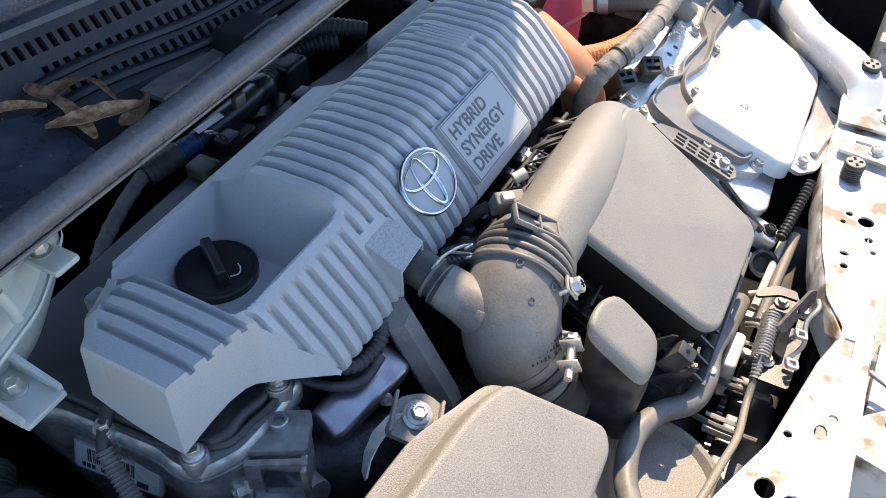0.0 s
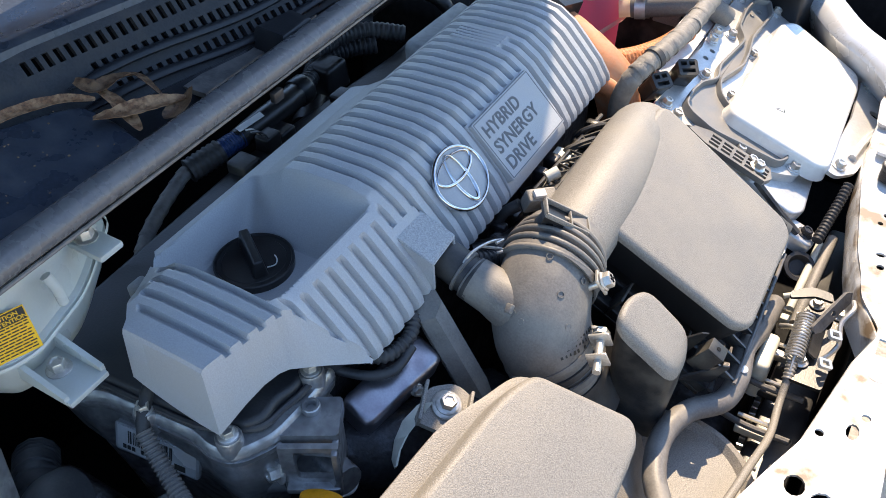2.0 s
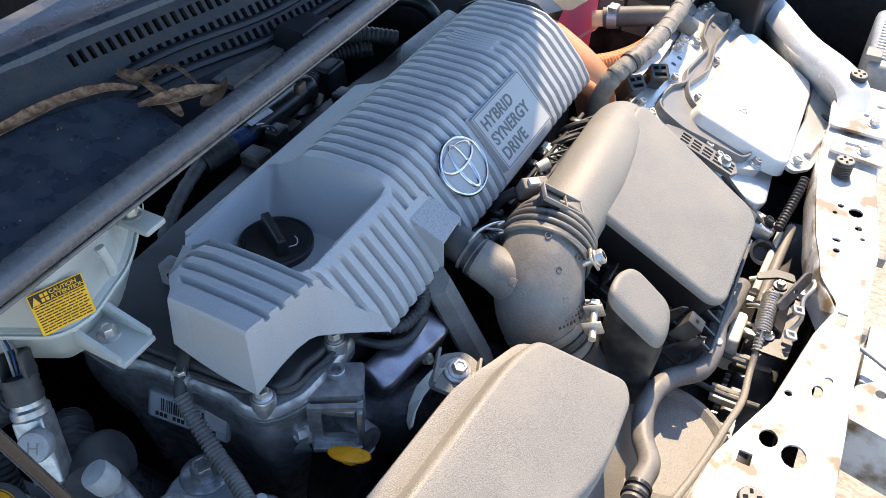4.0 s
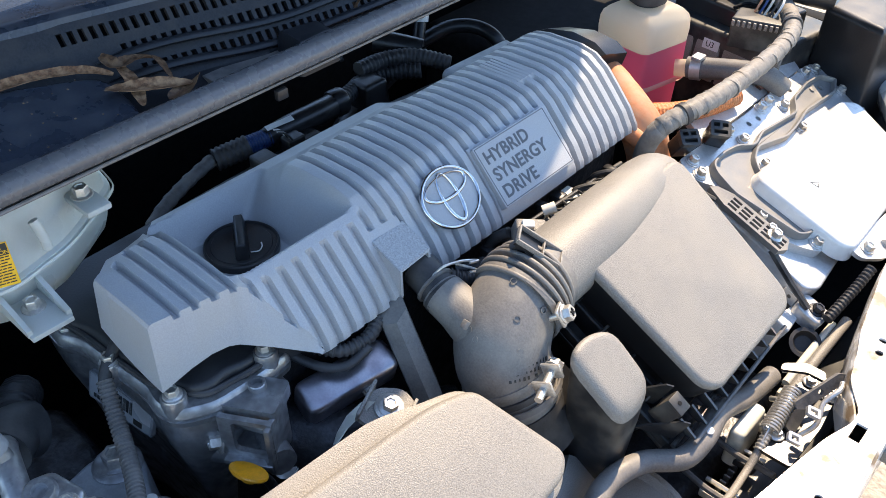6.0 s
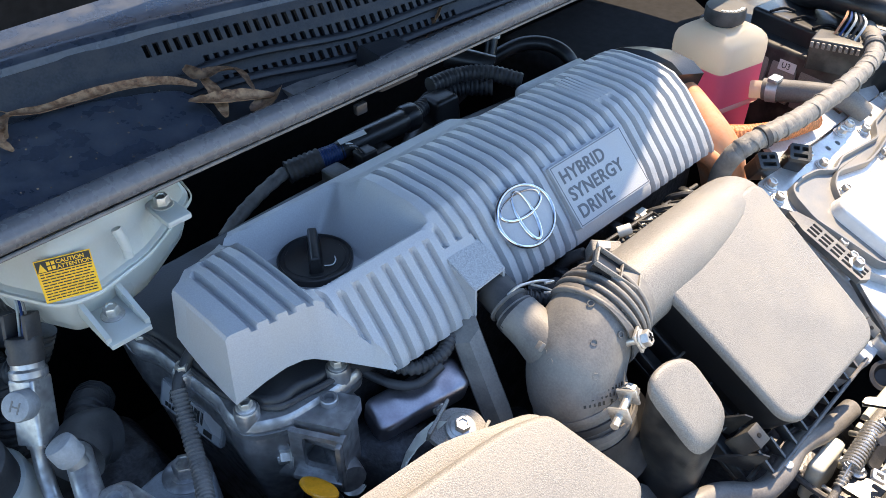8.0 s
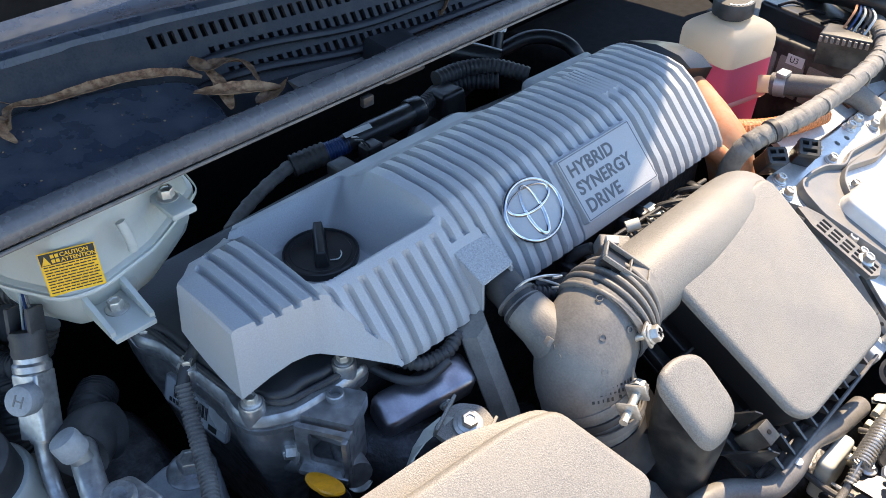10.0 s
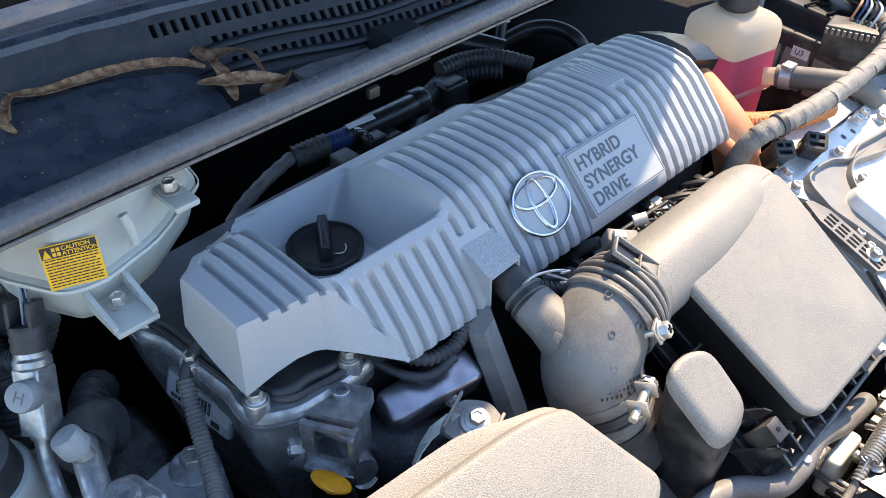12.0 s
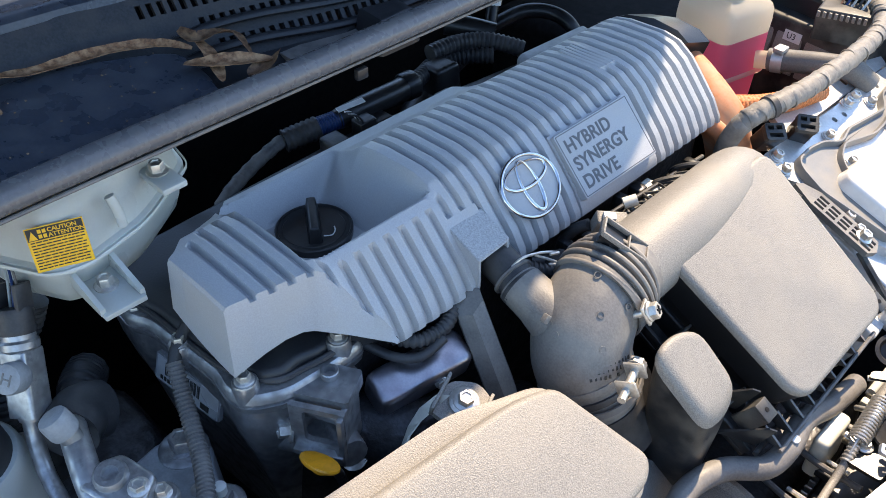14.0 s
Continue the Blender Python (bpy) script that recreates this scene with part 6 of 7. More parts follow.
    for r in range(10):
        bm = bm_new()
        x = -0.0182
        while x < 0.0165:
            w = rnd.uniform(0.002, 0.006)
            w = min(w, 0.0185 - x)
            box(bm, (x + w / 2, 0.0062 - 0.0024 * r, 0.0013), (w, 0.0009, 0.0002), 0.0, m=lb)
            x += w + 0.0006
        part("text_line", bm, "ink", label)
    return root


fluid_tank()


# ---- engine head under the cover ----
def engine_block():
    root = thing("engine_block", (-0.38, 0.45, 0.50), "grey cast aluminium engine with a dark valve cover", "engine")
    bm = bm_new()
    o = rounded([(-0.520, 0.205), (-0.470, 0.204), (-0.452, 0.207), (-0.438, 0.212), (-0.345, 0.219), (-0.330, 0.226), (-0.312, 0.232), (-0.304, 0.246), (-0.308, 0.262), (-0.302, 0.278), (-0.306, 0.30), (-0.292, 0.32), (-0.286, 0.78), (-0.50, 0.80), (-0.53, 0.50)], 0.010)
    moulded(bm, o, 0.850, 0.868, 0.006)
    part("valve_cover", bm, "valvecover", root, "dark grey valve cover")
    bm = bm_new()
    f = rounded([(-0.520, 0.200), (-0.475, 0.194), (-0.455, 0.193), (-0.440, 0.202), (-0.350, 0.210), (-0.335, 0.206), (-0.318, 0.207), (-0.306, 0.216), (-0.293, 0.240), (-0.290, 0.285), (-0.293, 0.318), (-0.50, 0.34)], 0.010)
    loops = [[(x, y, z) for x, y in (inset(f, d) if d else f)] for d, z in ((0.006, 0.836), (0.001, 0.838), (0.0, 0.8445), (0.003, 0.8455), (0.003, 0.8475), (0.0, 0.8485), (0.0015, 0.8545), (0.004, 0.8570))]
    loft(bm, loops)
    part("flange", bm, "alu", root)
    bm = bm_new()
    loft(bm, [[(x, y, z) for x, y in inset(f, d)] for d, z in ((0.034, 0.62), (0.024, 0.70), (0.014, 0.760), (0.006, 0.795), (0.004, 0.815), (0.006, 0.832), (0.009, 0.843))])
    part("timing_case", bm, "alu", root)
    bm = bm_new()
    moulded(bm, rounded([(-0.50, 0.24), (-0.30, 0.25), (-0.28, 0.80), (-0.52, 0.80)], 0.02), 0.45, 0.857, 0.005)
    part("block", bm, "darkmetal", root)
    # cast webs and bosses on the case below the flange
    for x, y in ((-0.430, 0.206), (-0.372, 0.212), (-0.340, 0.214)):
        bm = bm_new()
        loft(bm, [[(x - 0.003, y, 0.838), (x + 0.003, y, 0.838), (x + 0.003, y + 0.02, 0.838), (x - 0.003, y + 0.02, 0.838)], [(x - 0.002, y + 0.014, 0.775), (x + 0.002, y + 0.014, 0.775), (x + 0.002, y + 0.03, 0.775), (x - 0.002, y + 0.03, 0.775)]])
        part("cast_web", bm, "alu", root)
    # bolt bosses along the flange
    for x, y, z in ((-0.4605, 0.204, 0.852), (-0.3195, 0.219, 0.866), (-0.3025, 0.297, 0.868)):
        bm = bm_new()
        lathe(bm, [(0.0095, 0.838), (0.0105, 0.846), (0.0105, z - 0.002), (0.0095, z)], Matrix.Translation((x, y, 0)), 16)
        boss = part("boss", bm, "alu", root)
        bm = bm_new()
        hexbolt(bm, Matrix.Translation((x, y, z)), 0.010, 0.0075, 0.008)
        part("bolt", bm, "zinc", boss)
    bm = bm_new()
    gasket = [(-0.470, 0.203), (-0.445, 0.209), (-0.400, 0.213), (-0.350, 0.217), (-0.325, 0.228), (-0.306, 0.240), (-0.303, 0.262), (-0.299, 0.280), (-0.300, 0.300)]
    tube(bm, [(x, y, 0.8590 + 0.0015 * (k % 2)) for k, (x, y) in enumerate(gasket)], 0.0030, 8, smooth=5)
    part("gasket", bm, "hose", root, "black rubber gasket along the flange")
    for x, y in ((-0.505, 0.208), (-0.395, 0.2075)):
        bm = bm_new()
        lathe(bm, [(0.0085, 0.836), (0.0095, 0.845), (0.0095, 0.858), (0.0085, 0.860)], Matrix.Translation((x, y, 0)), 16)
        boss = part("boss", bm, "alu", root)
        bm = bm_new()
        hexbolt(bm, Matrix.Translation((x, y, 0.860)), 0.010, 0.0075, 0.008)
        part("bolt", bm, "zinc", boss)
    # label plate with a bar code
    lp = axes((-0.398, 0.2055, 0.806), (0.98, 0.16, -0.10), (0.02, 0.25, 0.97))
    bm = bm_new()
    plate(bm, rounded(rect(0, 0, 0.078, 0.030), 0.002, 1), [], -0.004, 0.0, m=lp)
    tag = part("label_plate", bm, "capgrey", root, "grey label plate with a bar code")
    bm = bm_new()
    plate(bm, rect(0, 0, 0.073, 0.026), [], 0.0, 0.0006, m=lp)
    part("label", bm, "silver", tag)
    rnd = random.Random(12)
    bm = bm_new()
    x = -0.026
    while x < 0.016:
        w = rnd.choice((0.0006, 0.0009, 0.0014))
        box(bm, (x, 0.0030, 0.0008), (w, 0.0135, 0.0004), 0.0, m=lp)
        x += w + rnd.choice((0.0007, 0.0011))
    part("bar_code", bm, "ink", tag)
    bm = bm_new()
    for k in range(7):
        if k != 3:
            box(bm, (-0.030 + 0.0042 * k, -0.0085, 0.0008), (0.0030, 0.0042, 0.0004), 0.0, m=lp)
    box(bm, (0.022, -0.0085, 0.0008), (0.010, 0.006, 0.0004), 0.0, m=lp)
    part("number_bars", bm, "ink", tag)
    # oil control valve bracket
    m = axes((-0.2845, 0.270, 0.8485), (0.86, 0.50, 0.0), (-0.50, 0.86, 0.0))
    bm = bm_new()
    plate(bm, rounded(rect(0, 0, 0.046, 0.036), 0.002, 1), [ring(0.0, 0.006, 0.0045, 12)], -0.010, 0.004, m=m)
    vb = part("valve_bracket", bm, "alu", root)
    bm = bm_new()
    box(bm, (0.020, -0.012, -0.030), (0.005, 0.040, 0.055), 0.0012, m=m)
    part("web", bm, "alu", vb)
    bm = bm_new()
    box(bm, (0.000, -0.014, -0.048), (0.042, 0.040, 0.006), 0.0012, m=m)
    part("shelf", bm, "alu", vb)
    bm = bm_new()
    box(bm, (-0.020, -0.004, -0.025), (0.005, 0.026, 0.045), 0.0012, m=m)
    part("post", bm, "alu", vb)
    bm = bm_new()
    fr = m @ pose(0.0, -0.024, -0.026, 90, 0, 0)
    plate(bm, rect(0, 0, 0.046, 0.052), [rounded(rect(0.003, 0.004, 0.030, 0.034), 0.004)], -0.002, 0.003, m=fr)
    part("window_frame", bm, "alu", vb)
    bm = bm_new()
    lathe(bm, [(0.0075, 0.0), (0.0075, 0.006), (0.0068, 0.0068), (0.0046, 0.0068), (0.0044, 0.001)], m @ Matrix.Translation((0.0, 0.006, 0.0035)), 20)
    part("threaded_boss", bm, "alu", vb)
    bm = bm_new()
    tube(bm, [on(m, -0.03, -0.006, -0.022), on(m, 0.016, -0.012, -0.020)], 0.008, 14, smooth=0)
    part("valve_body", bm, "alu", vb)
    bolt_part(root, (-0.298, 0.238, 0.810), (-0.35, -0.85, 0.25), 0.012, 0.010, 0.011)
    bm = bm_new()
    tube(bm, [(-0.305, 0.262, 0.812), (-0.302, 0.238, 0.811)], 0.012, 16, smooth=0)
    part("bolt_boss", bm, "alu", root)
    for p, q, r in (((-0.33, 0.30, 0.79), (-0.250, 0.262, 0.800), 0.013), ((-0.36, 0.235, 0.775), (-0.30, 0.25, 0.79), 0.015)):
        bm = bm_new()
        tube(bm, [p, ((p[0] + q[0]) / 2, (p[1] + q[1]) / 2 - 0.006, (p[2] + q[2]) / 2), q], r, 14)
        part("cast_rib", bm, "alu", root)
    return root


engine_block()


def corrugated_conduit():
    root = thing("wiring_conduit", (-0.33, 0.17, 0.76), "blue-grey corrugated wiring conduit in front of the engine", "conduit")
    bm = bm_new()
    tube(bm, [(-0.405, 0.250, 0.876), (-0.402, 0.228, 0.872), (-0.394, 0.206, 0.860), (-0.388, 0.196, 0.848)], 0.0055, 12)
    part("taped_end", bm, "hose", root)
    bm = bm_new()
    tube(bm, [(-0.389, 0.197, 0.849), (-0.372, 0.190, 0.835), (-0.345, 0.180, 0.822), (-0.315, 0.168, 0.815), (-0.282, 0.150, 0.812), (-0.250, 0.122, 0.805), (-0.232, 0.09, 0.78)], 0.0060, 14, rib=0.0014, pitch=0.0038)
    part("sleeve", bm, "rubber", root)


corrugated_conduit()


# ---- dipstick and nearby bolts ----
def dipstick():
    root = thing("dipstick", (-0.252, 0.235, 0.72), "yellow plastic dipstick handle on a dark tube", "dipstick")
    m = aim((-0.2475, 0.229, 0.8215), (-0.22, 0.42, 0.88))
    bm = bm_new()
    lathe(bm, [(0.006, -0.010), (0.008, -0.006), (0.0155, -0.002), (0.0170, 0.001), (0.0165, 0.0035), (0.012, 0.0045)], m @ Matrix.Diagonal((1.15, 0.68, 0.65, 1)), 28)
    part("handle", bm, "yellowplastic", root)
    bm = bm_new()
    tube(bm, [(-0.252, 0.238, 0.808), (-0.254, 0.250, 0.78), (-0.256, 0.262, 0.72)], 0.0045, 10)
    part("tube", bm, "darkmetal", root)


dipstick()
bm = bm_new()
hexbolt(bm, aim((-0.2665, 0.275, 0.768), (0.1, -0.4, 0.9)), 0.013, 0.012, 0.012)
single("stay_bolt", bm, "zinc", "bright hexagon bolt beside the dipstick", "bolt")
bm = bm_new()
tube(bm, [(-0.2665, 0.277, 0.770), (-0.268, 0.290, 0.74), (-0.27, 0.30, 0.70)], 0.011, 14)
single("bolt_post", bm, "darkmetal", "dark cast post below the bolt", "post")


# ---- heat shield, arm and lower hoses beside the cover ----
def heat_shield():
    root = thing("heat_shield", (-0.262, 0.345, 0.80), "violet-tinted steel heat shield below the cover", "heat shield")
    m = axes((-0.262, 0.348, 0.826), (0.18, 0.98, 0.05), (-0.85, 0.12, 0.30))
    bm = bm_new()
    moulded(bm, rounded(rect(0, 0, 0.092, 0.034), 0.010), -0.022, 0.004, 0.006, m=m)
    part("shell", bm, "shield", root)
    bolt_part(root, (-0.246, 0.357, 0.812), (0.8, -0.4, 0.3), 0.008, 0.006, 0.006)


heat_shield()
bm = bm_new()
a = [(-0.262, 0.402, 0.862), (-0.252, 0.400, 0.850), (-0.235, 0.398, 0.825), (-0.215, 0.396, 0.795), (-0.205, 0.394, 0.77)]
loft(bm, [[(x - 0.012, y - 0.006, z - 0.003), (x - 0.014, y + 0.010, z + 0.004), (x, y + 0.016, z + 0.007), (x + 0.010, y + 0.010, z + 0.004), (x + 0.012, y - 0.004, z - 0.002), (x, y - 0.010, z - 0.008)] for x, y, z in a])
single("support_arm", bm, "rubber", "dark grey plastic support arm running down beside the intake", "arm")
for i, (pts, r, mat, lab) in enumerate([
    ([(-0.285, 0.335, 0.855), (-0.268, 0.350, 0.851), (-0.262, 0.375, 0.852), (-0.270, 0.395, 0.855)], 0.0055, "hose", "black wiring bundle below the cover's edge"),
    ([(-0.300, 0.320, 0.846), (-0.275, 0.330, 0.842), (-0.258, 0.345, 0.843), (-0.256, 0.370, 0.848)], 0.0042, "hose", "thin black hose beside the heat shield"),
    ([(-0.262, 0.480, 0.852), (-0.250, 0.495, 0.846), (-0.252, 0.515, 0.842), (-0.262, 0.53, 0.835)], 0.008, "hose", "black corrugated lead under the cover's edge"),
    ([(-0.275, 0.50, 0.84), (-0.255, 0.53, 0.835), (-0.25, 0.57, 0.83), (-0.262, 0.61, 0.825)], 0.010, "black", "black hose in the gap beside the duct"),
    ([(-0.270, 0.60, 0.830), (-0.252, 0.63, 0.836), (-0.250, 0.68, 0.836), (-0.262, 0.73, 0.83)], 0.012, "black", "dark hose in the gap below the cover"),
    ([(-0.30, 0.29, 0.77), (-0.25, 0.33, 0.765), (-0.225, 0.37, 0.76), (-0.20, 0.42, 0.75)], 0.035, "darkmetal", "large dark intake pipe low in the bay")]):
    bm = bm_new()
    tube(bm, pts, r, 12, rib=0.0012 if i in (0, 2) else 0, pitch=0.005)
    single("engine_hose", bm, mat, lab, "hose", "engine hoses")
rnd = random.Random(21)
for k in range(10):
    y = 0.485 + 0.028 * k
    bm = bm_new()
    box(bm, (-0.258 + rnd.uniform(-0.008, 0.008), y, 0.838 + rnd.uniform(-0.006, 0.01)), (rnd.uniform(0.012, 0.02), rnd.uniform(0.010, 0.018), rnd.uniform(0.012, 0.022)), 0.003, m=None)
    single("wiring_plug", bm, ("black", "blackdust", "darkmetal")[k % 3], "small black wiring plug in the gap beside the cover", "plug", "wiring plugs")


# ---- harness behind the cover ----
def rear_harness():
    root = thing("rear_harness", (-0.54, 0.52, 0.80), "black wiring harness with a blue-banded coupling behind the engine", "wiring harness")
    bm = bm_new()
    lead = [(-0.500, 0.300, 0.852), (-0.530, 0.345, 0.862), (-0.547, 0.39, 0.869), (-0.560, 0.435, 0.872)]
    tube(bm, lead, 0.0068, 12)
    taped = part("taped_lead", bm, "tape", root, "grey taped wiring lead")
    pts = smooth_path(lead, 6)
    for k in range(1, len(pts) - 1, 2):
        bm = bm_new()
        lathe(bm, [(0.0066, -0.004), (0.0076, -0.003), (0.0073, 0.003), (0.0066, 0.004)], aim(pts[k], pts[k + 1] - pts[k - 1] + Vector((0.004, 0, 0.003))), 12, cap=False)
        part("tape_wrap", bm, "tape", taped)
    # open plug with bare wires beside the band
    bm = bm_new()
    moulded(bm, rounded(rect(-0.518, 0.512, 0.018, 0.022), 0.003), 0.862, 0.884, 0.002)
    stub = part("wire_plug", bm, "black", root)
    for k in range(4):
        bm = bm_new()
        tube(bm, [(-0.524 + 0.004 * k, 0.507, 0.883), (-0.526 + 0.004 * k, 0.502, 0.892), (-0.534 + 0.003 * k, 0.500, 0.890)], 0.0011, 6)
        part("wire", bm, ("labelwhite", "hose", "capgrey", "hose")[k], stub)
    # dark elbow block at the far end of the harness
    bm = bm_new()
    moulded(bm, rounded(rect(-0.548, 0.655, 0.036, 0.040), 0.008), 0.852, 0.884, 0.006, draft=0.002)
    part("junction", bm, "black", root)
    bm = bm_new()
    tube(bm, [(-0.560, 0.438, 0.870), (-0.548, 0.475, 0.876)], 0.0118, 16, smooth=1, rib=0.0012, pitch=0.006)
    part("clamp_block", bm, "hose", root)
    bm = bm_new()
    tube(bm, [(-0.549, 0.474, 0.876), (-0.5425, 0.500, 0.878)], 0.0098, 18, smooth=1, rib=0.0010, pitch=0.0032)
    part("blue_band", bm, "blue", root, "dark blue banded sleeve")
    bm = bm_new()
    tube(bm, [(-0.544, 0.494, 0.878), (-0.541, 0.530, 0.879), (-0.541, 0.570, 0.878), (-0.545, 0.600, 0.876)], 0.0138, 18, radii=[0.0105, 0.0135, 0.0140, 0.0135])
    part("coupling", bm, "black", root)
    bm = bm_new()
    plate(bm, rect(0, 0, 0.034, 0.007), [], 0, 0.0006, m=axes((-0.5385, 0.512, 0.8910), (0.12, 0.99, 0.02), (-0.9, 0.1, 0.3)))
    part("paper_label", bm, "labelwhite", root, "white printed paper label")
    bm = bm_new()
    lathe(bm, [(0.0155, -0.010), (0.0165, -0.008), (0.0165, 0.006), (0.0155, 0.008)], aim((-0.545, 0.602, 0.876), (0.05, 1, 0)), 20)
    part("collar", bm, "black", root)
    bm = bm_new()
    tube(bm, [(-0.546, 0.608, 0.876), (-0.556, 0.635, 0.873), (-0.570, 0.665, 0.868), (-0.560, 0.70, 0.870), (-0.53, 0.73, 0.872)], 0.0090, 14, rib=0.0014, pitch=0.006)
    part("ribbed_hose", bm, "hose", root)
    bm = bm_new()
    tube(bm, [(-0.570, 0.660, 0.885), (-0.565, 0.70, 0.886), (-0.545, 0.735, 0.884), (-0.51, 0.76, 0.876)], 0.0095, 14, rib=0.0012, pitch=0.006)
    part("upper_hose", bm, "hose", root)
    for k, (x, y, z) in enumerate(((-0.515, 0.47, 0.872), (-0.522, 0.535, 0.868), (-0.50, 0.62, 0.868))):
        bm = bm_new()
        moulded(bm, rounded(rect(x, y, 0.026, 0.024), 0.004), z - 0.02, z + 0.008, 0.003)
        part("plug", bm, ("blackdust", "black", "black")[k], root)
    return root


rear_harness()


def rear_sensor():
    root = thing("rear_sensor", (-0.575, 0.74, 0.84), "black pressure sensor with a white cap behind the cover", "sensor")
    bm = bm_new()
    tube(bm, [(-0.600, 0.715, 0.895), (-0.575, 0.735, 0.890), (-0.552, 0.752, 0.884)], 0.014, 14)
    part("body", bm, "black", root)
    bm = bm_new()
    tube(bm, [(-0.585, 0.780, 0.868), (-0.594, 0.795, 0.895)], 0.008, 12, smooth=0)
    part("stem", bm, "black", root)
    bm = bm_new()
    lathe(bm, [(0.010, -0.006), (0.0105, 0.004), (0.009, 0.007)], aim((-0.595, 0.797, 0.900), (-0.2, 0.3, 0.9)), 14)
    part("white_cap", bm, "labelwhite", root, "white plastic cap")
    bm = bm_new()
    tube(bm, [(-0.600, 0.715, 0.895), (-0.625, 0.70, 0.905), (-0.630, 0.68, 0.895), (-0.61, 0.67, 0.88)], 0.0025, 8)
    part("wire", bm, "hose", root)


rear_sensor()
for pts, r, lab in (([(-0.60, 0.79, 0.86), (-0.575, 0.83, 0.880), (-0.545, 0.855, 0.880), (-0.515, 0.862, 0.865), (-0.50, 0.862, 0.82)], 0.0095, "bent black hose rising behind the cover"),
                    ([(-0.56, 0.62, 0.81), (-0.60, 0.70, 0.83), (-0.62, 0.78, 0.84)], 0.02, "thick dark pipe behind the engine")):
    bm = bm_new()
    tube(bm, pts, r, 12)
    single("rear_hose", bm, "black", lab, "hose", "rear hoses")
bm = bm_new()
plate(bm, rounded(rect(0, 0, 0.016, 0.06), 0.002, 1), [ring(0, 0.02, 0.003, 8), ring(0, -0.01, 0.003, 8)], 0, 0.002, m=axes((-0.64, 0.775, 0.93), (0.5, 0.85, 0), (-0.2, 0.1, 0.95)))
single("slotted_stay", bm, "tape", "grey drilled metal stay under the cowl", "stay")
bm = bm_new()
moulded(bm, rounded([(-0.475, 0.70), (-0.425, 0.69), (-0.420, 0.80), (-0.47, 0.82)], 0.012), 0.84, 0.905, 0.008)
single("coil_cover", bm, "capgrey", "dark grey moulded housing behind the cover", "housing")

# ---- black duct and orange cable beyond the cover ----
bm = bm_new()
loft(bm, [[(x, y, z), (x + 0.012, y + 0.010, z + 0.006), (x + 0.02, y + 0.045, z - 0.002), (x + 0.01, y + 0.05, z - 0.03), (x - 0.005, y + 0.005, z - 0.03)] for x, y, z in ((-0.450, 0.812, 0.912), (-0.430, 0.820, 0.922), (-0.400, 0.830, 0.924), (-0.372, 0.838, 0.916), (-0.358, 0.842, 0.904))])
single("cable_guard", bm, "black", "black plastic guard over the cable end", "guard")


def orange_cable():
    root = thing("orange_cable", (-0.28, 0.85, 0.76), "sunlit orange high-voltage cable sleeve, dusty", "cable")
    bm = bm_new()
    tube(bm, [(-0.385, 0.885, 0.872), (-0.355, 0.875, 0.876), (-0.320, 0.855, 0.872), (-0.290, 0.838, 0.860), (-0.272, 0.835, 0.840), (-0.262, 0.842, 0.80), (-0.26, 0.85, 0.75)], 0.02, 18, radii=[0.015, 0.0165, 0.018, 0.023, 0.027, 0.026, 0.022])
    part("sleeve", bm, "orange", root)
    bm = bm_new()
    tube(bm, [(-0.285, 0.850, 0.855), (-0.262, 0.885, 0.850), (-0.245, 0.93, 0.845), (-0.236, 0.99, 0.838)], 0.012, 14, rib=0.001, pitch=0.005)
    part("braid", bm, "orangeb", root, "frayed orange braided sleeve")
    bm = bm_new()
    tube(bm, [(-0.280, 0.800, 0.858), (-0.262, 0.806, 0.848), (-0.255, 0.808, 0.832)], 0.010, 12)
    part("boot", bm, "orange", root)
    return root


orange_cable()


def wrapped_conduit():
    root = thing("wrapped_conduit", (-0.22, 0.95, 0.80), "grey tape-wrapped wiring conduit over the inverter", "conduit")
    bm = bm_new()
    line = [(-0.250, 0.800, 0.80), (-0.248, 0.797, 0.845), (-0.236, 0.805, 0.877), (-0.222, 0.845, 0.888), (-0.214, 0.90, 0.890), (-0.213, 0.98, 0.889), (-0.218, 1.06, 0.887), (-0.231, 1.118, 0.885), (-0.262, 1.172, 0.884), (-0.30, 1.215, 0.882), (-0.35, 1.245, 0.87)]
    tube(bm, line, 0.0112, 16)
    part("sleeve", bm, "tapedust", root)
    pts = smooth_path(line, 10)
    rnd = random.Random(6)
    for k in range(18, len(pts) - 20, 3):
        bm = bm_new()
        d = (pts[k + 1] - pts[k - 1]).normalized() + Vector((rnd.uniform(-0.5, 0.5), 0, rnd.uniform(-0.4, 0.4)))
        lathe(bm, [(0.0108, -0.006), (0.01145 + 0.00015 * (k % 4), -0.005 + 0.001 * (k % 3)), (0.01150, 0.004), (0.0108, 0.005)], aim(pts[k], d), 16, cap=False)
        part("tape_wrap", bm, "tapedust", root)
    for k, r in ((27, 0.0134), (72, 0.0134)):
        bm = bm_new()
        d = (pts[k + 1] - pts[k - 1]).normalized()
        lathe(bm, [(r - 0.002, -0.004), (r, -0.0035), (r, 0.0035), (r - 0.002, 0.004)], aim(pts[k], d), 20, cap=False)
        part("tie", bm, "hose", root)
    return root


wrapped_conduit()


